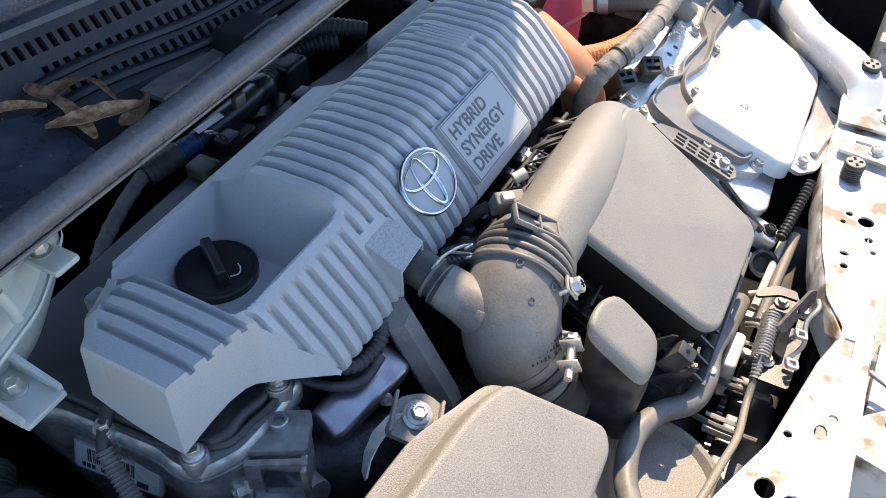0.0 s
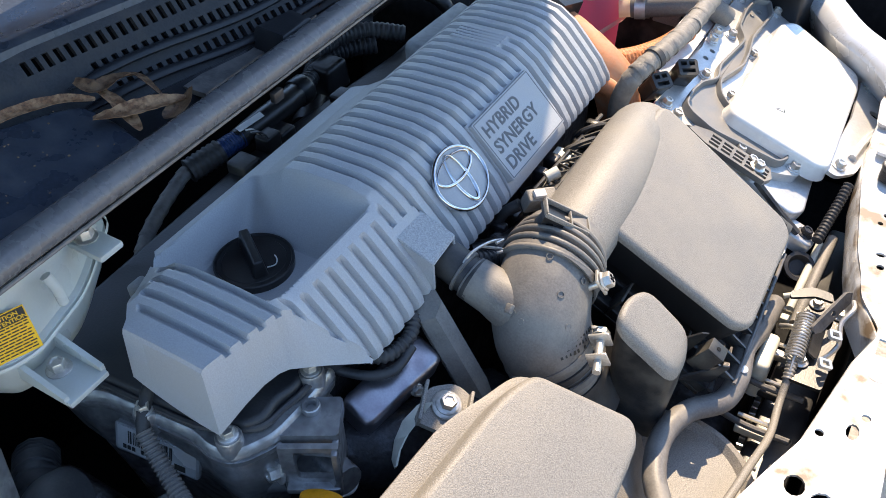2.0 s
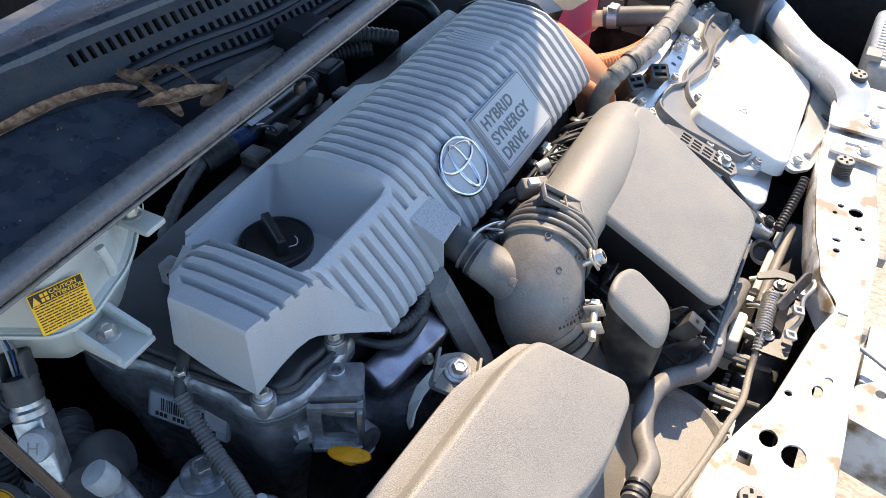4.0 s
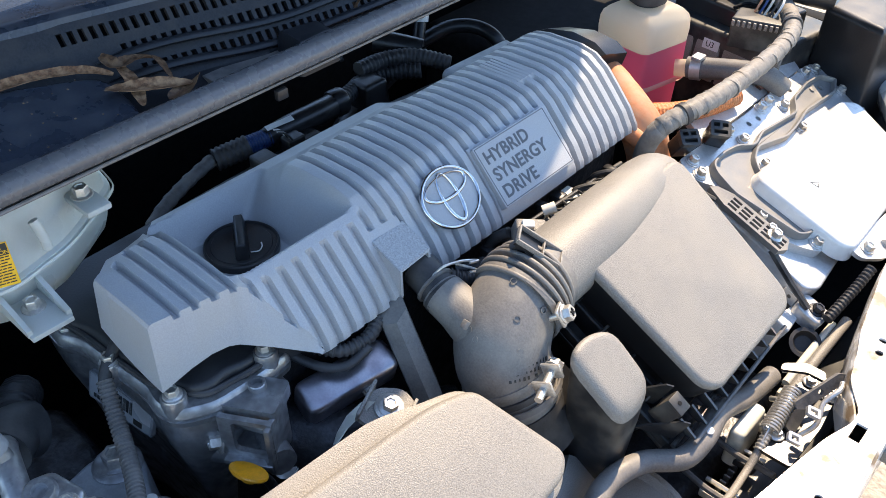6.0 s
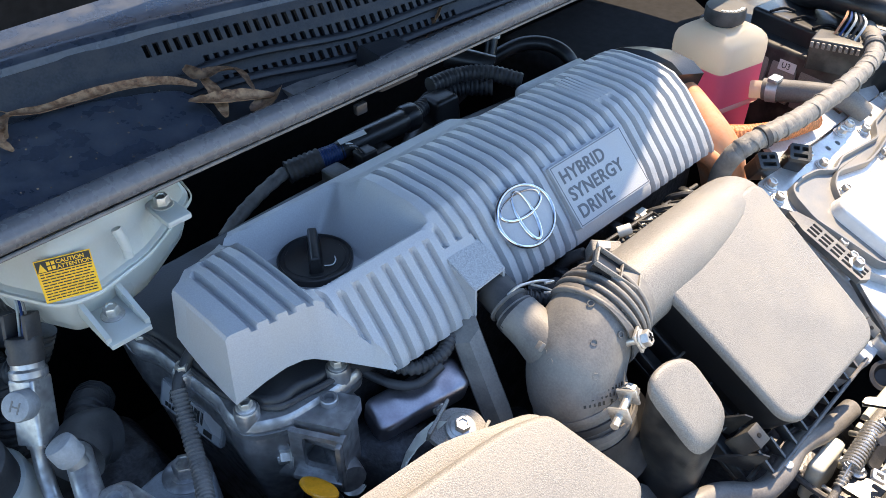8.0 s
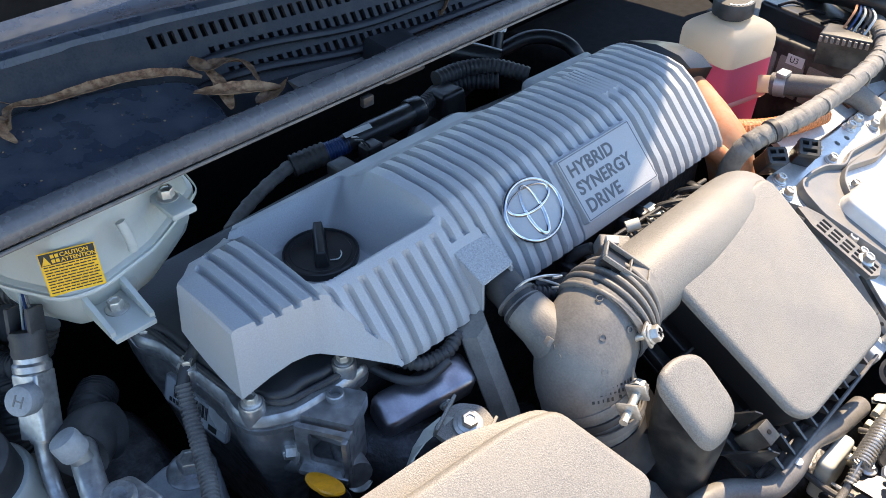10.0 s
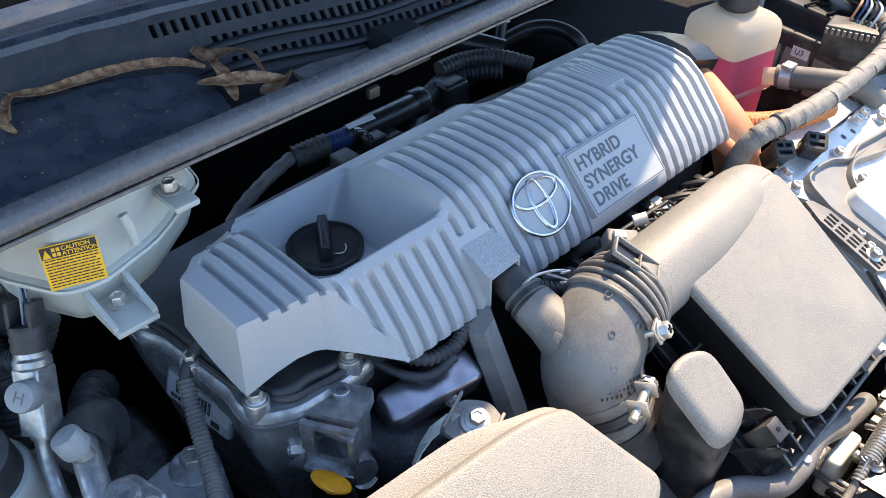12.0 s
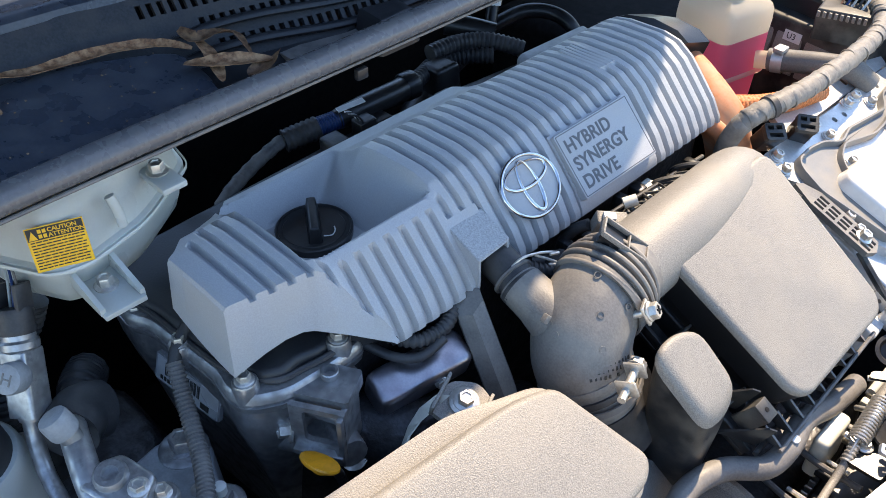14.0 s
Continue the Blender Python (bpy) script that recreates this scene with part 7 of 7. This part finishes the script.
def connector(x, y, z, m, label):
    root = thing("connector", (x, y, z), label, "connector", "connectors by the inverter")
    bm = bm_new()
    plate(bm, rounded(rect(0, 0, 0.024, 0.020), 0.002, 1), [rect(-0.005, 0.0045, 0.007, 0.005), rect(0.005, 0.0045, 0.007, 0.005), rect(0.0, -0.0045, 0.016, 0.005)], 0.006, 0.013, m=m)
    part("frame", bm, "blackdust", root)
    bm = bm_new()
    moulded(bm, rounded(rect(0, 0, 0.022, 0.018), 0.002), -0.02, 0.0065, 0.001, m=m)
    part("body", bm, "black", root)


connector(-0.215, 0.845, 0.84, axes((-0.222, 0.842, 0.846), (0.55, 0.82, -0.1), (-0.6, 0.5, 0.5)), "black multi-pin connector beside the inverter")
connector(-0.205, 0.885, 0.84, axes((-0.204, 0.884, 0.846), (0.75, 0.6, -0.1), (-0.5, 0.6, 0.5)), "black open connector frame beside the inverter")


# ---- coolant bottle ----
def coolant_bottle():
    root = thing("coolant_bottle", (-0.395, 1.035, 0.72), "milky coolant bottle half filled with pink coolant", "coolant bottle")
    o = rounded([(-0.446, 0.984), (-0.360, 0.974), (-0.341, 1.058), (-0.430, 1.074)], 0.013)
    bm = bm_new()
    loft(bm, [[(x, y, z) for x, y in (inset(o, d) if d else o)] for d, z in ((0.012, 0.735), (0.006, 0.750), (0.004, 0.795), (0.0, 0.806), (0.0, 0.856))])
    part("coolant", bm, "pink", root, "pink coolant showing through the wall")
    bm = bm_new()
    loft(bm, [[(x, y, z) for x, y in (inset(o, d) if d else o)] for d, z in ((0.0, 0.856), (-0.001, 0.872), (0.000, 0.886), (0.003, 0.893), (0.010, 0.900), (0.019, 0.904))])
    part("upper_wall", bm, "bottle", root, "milky upper wall")
    bm = bm_new()
    loft(bm, [[(x, y, z) for x, y in inset(o, d)] for d, z in ((-0.003, 0.800), (-0.0045, 0.802), (-0.0045, 0.806), (-0.003, 0.808))], False, False)
    part("seam", bm, "bottle", root)
    c = (-0.396, 1.024)
    bm = bm_new()
    lathe(bm, [(0.018, 0.900), (0.019, 0.909), (0.0255, 0.909), (0.0262, 0.911), (0.0262, 0.924), (0.0250, 0.9275), (0.020, 0.928)], Matrix.Translation((c[0], c[1], 0)), 32)
    cap = part("cap", bm, "hose", root, "black screw cap")
    bm = bm_new()
    for k in range(7):
        a = radians(-70 + 14 * k)
        box(bm, (c[0] + 0.0215 * math.cos(a), c[1] + 0.0215 * math.sin(a), 0.9283), (0.004, 0.0035, 0.0006), 0.0)
    part("cap_marks", bm, "labelwhite", cap)
    bm = bm_new()
    tube(bm, [(-0.345, 1.035, 0.822), (-0.322, 1.045, 0.825)], 0.012, 14, smooth=0)
    part("spout", bm, "bottle", root)
    bm = bm_new()
    box(bm, (-0.352, 0.978, 0.775), (0.030, 0.022, 0.012), 0.003)
    lug = part("lug", bm, "bottle", root)
    bm = bm_new()
    hexbolt(bm, Matrix.Translation((-0.350, 0.974, 0.781)), 0.011, 0.008, 0.009)
    part("bolt", bm, "zinc", lug)
    bm = bm_new()
    box(bm, (-0.395, 1.035, 0.727), (0.09, 0.08, 0.02), 0.004)
    part("foot", bm, "black", root)
    return root


coolant_bottle()


def bottle_hose():
    root = thing("bottle_hose", (-0.29, 1.06, 0.80), "black rubber hose clamped to the coolant bottle", "hose")
    bm = bm_new()
    tube(bm, [(-0.330, 1.042, 0.825), (-0.300, 1.050, 0.830), (-0.265, 1.058, 0.836), (-0.232, 1.066, 0.838), (-0.21, 1.08, 0.82)], 0.0145, 16)
    part("hose", bm, "rubber", root)
    bm = bm_new()
    lathe(bm, [(0.0150, -0.007), (0.0165, -0.007), (0.0165, 0.007), (0.0150, 0.007)], aim((-0.318, 1.045, 0.827), (0.95, 0.25, 0.1)), 22, cap=False)
    part("clamp", bm, "alupale", root, "pale steel clamp")
    bm = bm_new()
    box(bm, (-0.316, 1.040, 0.845), (0.014, 0.018, 0.006), 0.0015)
    part("clamp_ear", bm, "alupale", root)


bottle_hose()


# ---- battery junction and fuse boxes at the far side ----
def junction_box():
    root = thing("junction_box", (-0.33, 1.19, 0.70), "dark grey ribbed junction box with a paper tag", "fuse box")
    bm = bm_new()
    moulded(bm, rounded([(-0.50, 1.145), (-0.245, 1.118), (-0.22, 1.26), (-0.50, 1.30)], 0.008), 0.66, 0.845, 0.006)
    part("case", bm, "blackdust", root)
    m = axes((-0.345, 1.131, 0.80), (0.99, -0.10, 0), (0, 0.2, 1))
    for k in range(5):
        bm = bm_new()
        box(bm, (-0.09 + 0.045 * k, 0.005, 0.004), (0.040, 0.070, 0.006), 0.002, m=m)
        part("panel", bm, "airbox", root)
    bm = bm_new()
    box(bm, (0.005, 0.022, 0.0085), (0.026, 0.014, 0.001), 0.0, m=m)
    tag = part("paper_tag", bm, "labelwhite", root, "white paper tag")
    bm = lettering("U3", 0.0115, m @ pose(-0.0035, 0.0185, 0.0092), 0.0002)
    part("lettering", bm, "ink", tag)
    bm = bm_new()
    moulded(bm, rounded([(-0.43, 1.17), (-0.27, 1.14), (-0.25, 1.22), (-0.42, 1.25)], 0.006), 0.845, 0.872, 0.005)
    part("cover", bm, "black", root)
    for k in range(4):
        bm = bm_new()
        tube(bm, [(-0.40 + 0.035 * k, 1.165 - 0.006 * k, 0.874), (-0.39 + 0.035 * k, 1.185 - 0.006 * k, 0.876), (-0.375 + 0.035 * k, 1.19 - 0.006 * k, 0.874)], 0.002, 6)
        part("moulding", bm, "dark", root)
    bm = bm_new()
    moulded(bm, rounded([(-0.310, 1.105), (-0.245, 1.125), (-0.255, 1.165), (-0.318, 1.145)], 0.004), 0.84, 0.882, 0.003)
    plug = part("plug", bm, "blackdust", root)
    for k in range(9):
        bm = bm_new()
        box(bm, (-0.306 + 0.0068 * k, 1.103 + 0.0022 * k, 0.876), (0.004, 0.003, 0.008), 0.0006)
        part("tooth", bm, "airbox", plug)
    for k, mat in enumerate(("orange", "blue", "tank", "hose", "labelwhite")):
        bm = bm_new()
        tube(bm, [(-0.295 + 0.007 * k, 1.140, 0.880), (-0.292 + 0.007 * k, 1.155, 0.900), (-0.30 + 0.005 * k, 1.18, 0.90)], 0.0018, 6)
        part("wire", bm, mat, plug)
    return root


junction_box()
bm = bm_new()
moulded(bm, rounded([(-0.23, 1.20), (-0.13, 1.17), (-0.11, 1.33), (-0.24, 1.36)], 0.012), 0.70, 0.892, 0.010, draft=0.006)
single("relay_box", bm, "black", "dusty black relay box lid at the far wing", "relay box")
bm = bm_new()
tube(bm, [(-0.42, 1.26, 0.86), (-0.36, 1.22, 0.895), (-0.28, 1.20, 0.905), (-0.22, 1.22, 0.90)], 0.02, 14)
single("battery_lead", bm, "black", "thick black battery lead over the junction box", "cable")
# near-black colour puts the shade round the tower into its surface
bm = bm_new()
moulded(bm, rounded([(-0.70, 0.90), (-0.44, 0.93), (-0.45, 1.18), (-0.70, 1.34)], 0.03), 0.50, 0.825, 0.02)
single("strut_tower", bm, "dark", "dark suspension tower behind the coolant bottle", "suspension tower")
# added panel that hides the ground beyond, near-black in place of shade
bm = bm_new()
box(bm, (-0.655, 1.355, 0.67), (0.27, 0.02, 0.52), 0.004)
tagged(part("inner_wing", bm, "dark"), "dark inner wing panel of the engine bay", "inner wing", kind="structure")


# ---- near corner: air-conditioning pipes, mount, wing ----
def valve_block():
    root = thing("charging_valve", (-0.45, 0.11, 0.78), "aluminium air-conditioning valve block with a black sensor plug", "valve")
    up = Vector((-0.42, 0.30, 0.86)).normalized()
    base = Vector((-0.426, 0.095, 0.850))
    m = aim(base, up, (0.8, 0.5, 0.2))
    bm = bm_new()
    moulded(bm, rounded(rect(0, 0, 0.024, 0.022), 0.003), -0.006, 0.046, 0.002, m=m)
    part("block", bm, "alu", root)
    bm = bm_new()
    lathe(bm, [(0.011, 0.044), (0.0145, 0.047), (0.0145, 0.052), (0.0125, 0.054), (0.0125, 0.060)], m, 20)
    part("sensor_ring", bm, "alu", root)
    bm = bm_new()
    lathe(bm, [(0.013, 0.058), (0.014, 0.062), (0.013, 0.065), (0.014, 0.068), (0.013, 0.071), (0.014, 0.074), (0.0125, 0.078)], m, 20)
    plug = part("sensor_plug", bm, "hose", root, "black ribbed sensor plug")
    for a in (0, 90, 180):
        bm = bm_new()
        box(bm, (0.010, 0, 0.086), (0.004, 0.016, 0.020), 0.001, m=m @ pose(0, 0, 0, 0, 0, a))
        part("plug_wall", bm, "hose", plug)
    for k, mat in enumerate(("tank", "blue", "rubber")):
        bm = bm_new()
        tube(bm, [m @ Vector((-0.003 + 0.003 * k, 0, 0.078)), m @ Vector((-0.004 + 0.004 * k, 0.002, 0.095)), m @ Vector((-0.008 + 0.003 * k, 0.006, 0.108))], 0.0011, 6)
        part("wire", bm, mat, plug)
    cp = aim(m @ Vector((0.006, -0.012, 0.028)), (0.45, -0.62, 0.62), (1, 0.4, 0))
    bm = bm_new()
    lathe(bm, [(0.011, 0.0), (0.012, 0.002), (0.0122, 0.012), (0.0112, 0.0155), (0.0095, 0.016)], cp, 24)
    cap = part("service_cap", bm, "capgrey", root, "grey service cap marked H")
    bm = lettering("H", 0.013, cp @ pose(-0.0045, -0.0045, 0.0161), 0.0003)
    part("lettering", bm, "rubber", cap)
    bm = bm_new()
    tube(bm, [m @ Vector((0, -0.002, -0.004)), base + Vector((0.010, -0.008, -0.022)), base + Vector((0.030, -0.014, -0.045)), base + Vector((0.070, -0.018, -0.058)), base + Vector((0.12, -0.03, -0.065))], 0.0065, 14)
    part("pipe", bm, "alu", root, "bent pale aluminium pipe")
    bm = bm_new()
    lathe(bm, [(0.0095, -0.010), (0.0105, -0.006), (0.0105, -0.003)], m, 18)
    part("nut", bm, "alu", root)
    return root


valve_block()


def low_side_valve():
    sh = Vector((0.022, -0.012, 0.042))
    root = thing("service_port", Vector((-0.385, 0.115, 0.78)) + sh, "aluminium service port with a grey plastic cap", "valve")
    m = aim(Vector((-0.388, 0.113, 0.822)) + sh, (-0.35, -0.25, 0.9))
    bm = bm_new()
    lathe(bm, [(0.0075, -0.006), (0.0085, 0.004), (0.007, 0.006)], m, 18)
    part("neck", bm, "alu", root)
    bm = bm_new()
    lathe(bm, [(0.0105, 0.004), (0.0115, 0.007), (0.0115, 0.018), (0.0105, 0.021), (0.009, 0.0215)], m, 24)
    part("cap", bm, "capgrey", root)
    bm = bm_new()
    tube(bm, [Vector(p) + sh for p in ((-0.415, 0.122, 0.800), (-0.392, 0.116, 0.812), (-0.362, 0.108, 0.808), (-0.320, 0.098, 0.795), (-0.27, 0.08, 0.78))], 0.0105, 16)
    part("pipe", bm, "alu", root)
    bm = bm_new()
    tube(bm, [Vector(p) + sh for p in ((-0.440, 0.150, 0.775), (-0.436, 0.135, 0.785), (-0.420, 0.118, 0.79))], 0.024, 18)
    part("muffler", bm, "hose", root, "dark rubber sleeve")
    return root


low_side_valve()


def engine_mount():
    root = thing("engine_mount", (-0.31, 0.15, 0.70), "grey cast engine mount bracket with large bolts", "engine mount")
    bm = bm_new()
    o = rounded([(-0.385, 0.165), (-0.352, 0.200), (-0.315, 0.180), (-0.262, 0.185), (-0.245, 0.160), (-0.262, 0.110), (-0.33, 0.090), (-0.372, 0.11)], 0.014)
    moulded(bm, o, 0.70, 0.790, 0.006, draft=0.004)
    part("bracket", bm, "capgrey", root)
    bm = bm_new()
    m = axes((-0.314, 0.108, 0.852), (0.92, 0.35, -0.1), (-0.35, 0.92, 0.1))
    moulded(bm, rounded([(-0.022, -0.017), (0.020, -0.019), (0.026, -0.004), (0.020, 0.016), (-0.012, 0.019), (-0.023, 0.006)], 0.005), -0.080, 0.004, 0.004, m=m)
    block = part("clamp_block", bm, "alu", root)
    bm = bm_new()
    lathe(bm, [(0.012, -0.006), (0.0125, 0.004), (0.0105, 0.007), (0.006, 0.007), (0.0055, 0.003)], m @ Matrix.Translation((-0.006, 0.0, 0.003)), 20)
    part("pipe_socket", bm, "alu", block)
    bm = bm_new()
    hexbolt(bm, m @ Matrix.Translation((0.016, 0.002, 0.004)), 0.010, 0.007, 0.008)
    part("bolt", bm, "zinc", block)
    for x, y, z, af in ((-0.357, 0.173, 0.790, 0.018), (-0.291, 0.167, 0.790, 0.015), (-0.296, 0.128, 0.835, 0.010), (-0.258, 0.166, 0.788, 0.014)):
        bm = bm_new()
        lathe(bm, [(af * 1.15, -0.004), (af * 1.15, 0.001), (af * 1.0, 0.003)], Matrix.Translation((x, y, z)), 22)
        w = part("washer", bm, "alu", root)
        bm = bm_new()
        hexbolt(bm, Matrix.Translation((x, y, z + 0.003)), af, af * 0.75, af * 0.72)
        part("bolt", bm, "alu" if af > 0.012 else "zinc", w)
    bm = bm_new()
    lathe(bm, [(0.0048, 0.798), (0.0052, 0.812), (0.0045, 0.8125)], Matrix.Translation((-0.291, 0.167, 0.0)), 14)
    part("blue_stud", bm, "tank", root)
    bm = bm_new()
    lathe(bm, [(0.006, 0.789), (0.0065, 0.791), (0.004, 0.7915)], Matrix.Translation((-0.315, 0.160, 0)), 12)
    part("dimple", bm, "alu", root)
    return root


engine_mount()


def brake_reservoir_cap():
    c = Vector((-0.435, 0.040, 0.845))
    root = thing("reservoir_cap", c, "round black reservoir cap with a yellow caution disc", "cap")
    m = aim(c, (0.10, -0.18, 0.97), (1, 0.25, 0))
    bm = bm_new()
    prof = [(0.030, -0.03), (0.0315, -0.004), (0.0315, 0.004), (0.029, 0.0065), (0.027, 0.0068)]
    lathe(bm, prof, m, 40)
    part("cap", bm, "hose", root)
    bm = bm_new()
    lathe(bm, [(0.0255, 0.0068), (0.0255, 0.0074), (0.0252, 0.0075)], m, 40)
    disc = part("caution_disc", bm, "yellowplastic", root, "yellow caution disc")
    bm = bm_new()
    lathe(bm, [(0.0245, 0.0075), (0.0245, 0.0078), (0.0238, 0.0078), (0.0238, 0.0075)], m, 40, cap=False)
    part("black_ring", bm, "ink", disc)
    for k, (word, yy, xx) in enumerate((("CAUTION", 0.0120, -0.0135), ("ATTENTION", -0.0150, -0.0150))):
        bm = lettering(word, 0.0056, m @ pose(0, 0, 0, 0, 0, 64) @ pose(xx, yy, 0.0076), 0.0001)
        part("lettering", bm, "ink", disc)
    rnd = random.Random(2)
    for r in range(6):
        bm = bm_new()
        x = -0.019
        while x < 0.018:
            w = rnd.uniform(0.002, 0.005)
            box(bm, (x + w / 2, 0.0085 - 0.0034 * r, 0.0077), (w, 0.0016, 0.0003), 0.0, m=m @ pose(0, 0, 0, 0, 0, 64))
            x += w + 0.001
        part("text_line", bm, "ink", disc)
    bm = bm_new()
    lathe(bm, [(0.034, -0.12), (0.036, -0.03), (0.034, -0.026)], m, 28)
    part("neck", bm, "tank", root)
    return root


brake_reservoir_cap()


def near_wing():
    root = thing("near_wing", (-0.56, -0.02, 0.70), "white painted near inner wing with a bolted bracket", "wing", kind="structure")
    pts = [(-0.70, 0.05, 0.905), (-0.60, 0.035, 0.895), (-0.54, 0.020, 0.880), (-0.48, -0.005, 0.862), (-0.40, -0.04, 0.845), (-0.25, -0.07, 0.83), (0.05, -0.09, 0.80)]
    bm = bm_new()
    loft(bm, [[(p.x, p.y + 0.055, p.z - 0.11), (p.x, p.y + 0.050, p.z - 0.02), (p.x, p.y + 0.038, p.z - 0.004), (p.x, p.y + 0.01, p.z), (p.x, p.y - 0.08, p.z + 0.004), (p.x, p.y - 0.14, p.z - 0.05), (p.x, p.y, p.z - 0.13)] for p in smooth_path(pts, 5)])
    part("panel", bm, "silver", root)
    bm = bm_new()
    plate(bm, rounded([(-0.018, -0.016), (0.012, -0.020), (0.020, 0.000), (0.014, 0.020), (-0.012, 0.020)], 0.008), [], 0, 0.004, m=axes((-0.499, 0.060, 0.842), (0.80, -0.25, -0.4), (0.2, 0.75, 0.55)))
    br = part("bracket", bm, "white", root)
    bm = bm_new()
    loft(bm, [[(-0.500, 0.048, 0.838), (-0.482, 0.056, 0.834), (-0.480, 0.060, 0.826), (-0.500, 0.050, 0.828)], [(-0.478, 0.020, 0.822), (-0.455, 0.034, 0.818), (-0.455, 0.036, 0.812), (-0.478, 0.022, 0.814)], [(-0.450, -0.005, 0.815), (-0.425, 0.010, 0.812), (-0.425, 0.012, 0.806), (-0.450, -0.003, 0.808)]])
    part("bracket_arm", bm, "white", root)
    bm = bm_new()
    lathe(bm, [(0.009, 0), (0.009, 0.006), (0.006, 0.008)], aim((-0.497, 0.062, 0.846), (0.35, -0.55, 0.75)), 16)
    part("bolt", bm, "darkmetal", br)
    return root


near_wing()
for pts, r, lab in (([(-0.575, 0.10, 0.87), (-0.560, 0.13, 0.885), (-0.535, 0.148, 0.88), (-0.520, 0.138, 0.855), (-0.522, 0.122, 0.83)], 0.010, "black corrugated hose loop beside the tank"),
                    ([(-0.600, 0.09, 0.86), (-0.565, 0.095, 0.858), (-0.535, 0.100, 0.850), (-0.512, 0.108, 0.845), (-0.495, 0.125, 0.86), (-0.49, 0.14, 0.89)], 0.0105, "taped black wiring harness near the wing"),
                    ([(-0.530, 0.100, 0.850), (-0.505, 0.095, 0.825), (-0.490, 0.085, 0.79), (-0.48, 0.08, 0.74)], 0.012, "black corrugated hose dropping past the wing"),
                    ([(-0.50, 0.16, 0.78), (-0.47, 0.14, 0.79), (-0.45, 0.13, 0.77)], 0.018, "black rubber pipe low beside the valve")):
    bm = bm_new()
    tube(bm, pts, r, 12, rib=0.0013, pitch=0.0055)
    single("near_hose", bm, "hose", lab, "hose", "near hoses")
bm = bm_new()
lathe(bm, [(0.022, -0.02), (0.024, 0.0), (0.020, 0.006), (0.012, 0.007)], aim((-0.552, 0.128, 0.86), (0.5, -0.4, 0.7)), 20)
single("rubber_plug", bm, "hose", "round black rubber plug beside the wing", "plug")
bm = bm_new()
box(bm, (-0.47, 0.075, 0.765), (0.09, 0.06, 0.02), 0.004)
single("bracket_plate", bm, "black", "dark bracket plate under the valve", "bracket")
bm = bm_new()
hexbolt(bm, Matrix.Translation((-0.468, 0.085, 0.775)), 0.011, 0.009, 0.011)
single("bracket_bolt", bm, "zinc", "bright flanged bolt on the bracket plate", "bolt")
bm = bm_new()
moulded(bm, rounded([(-0.56, 0.02), (-0.20, -0.02), (-0.20, 0.10), (-0.30, 0.20), (-0.56, 0.20)], 0.03), 0.44, 0.70, 0.02)
single("accessory_housing", bm, "darkmetal", "dark accessory housing low in the near corner", "housing")
bm = bm_new()
moulded(bm, rounded([(-0.27, 0.26), (-0.02, 0.22), (-0.01, 0.78), (-0.26, 0.80)], 0.03), 0.44, 0.64, 0.02)
single("gearbox_housing", bm, "darkmetal", "dark gearbox housing low in the bay", "gearbox")

# ---- prop rod ----
bm = bm_new()
tube(bm, [(-0.185, 0.055, 0.80), (-0.283, 0.0007, 1.15), (-0.404, -0.0675, 1.585)], 0.0034, 14)
single("prop_rod", bm, "rod", "steel bonnet prop rod standing up to the bonnet", "prop rod")
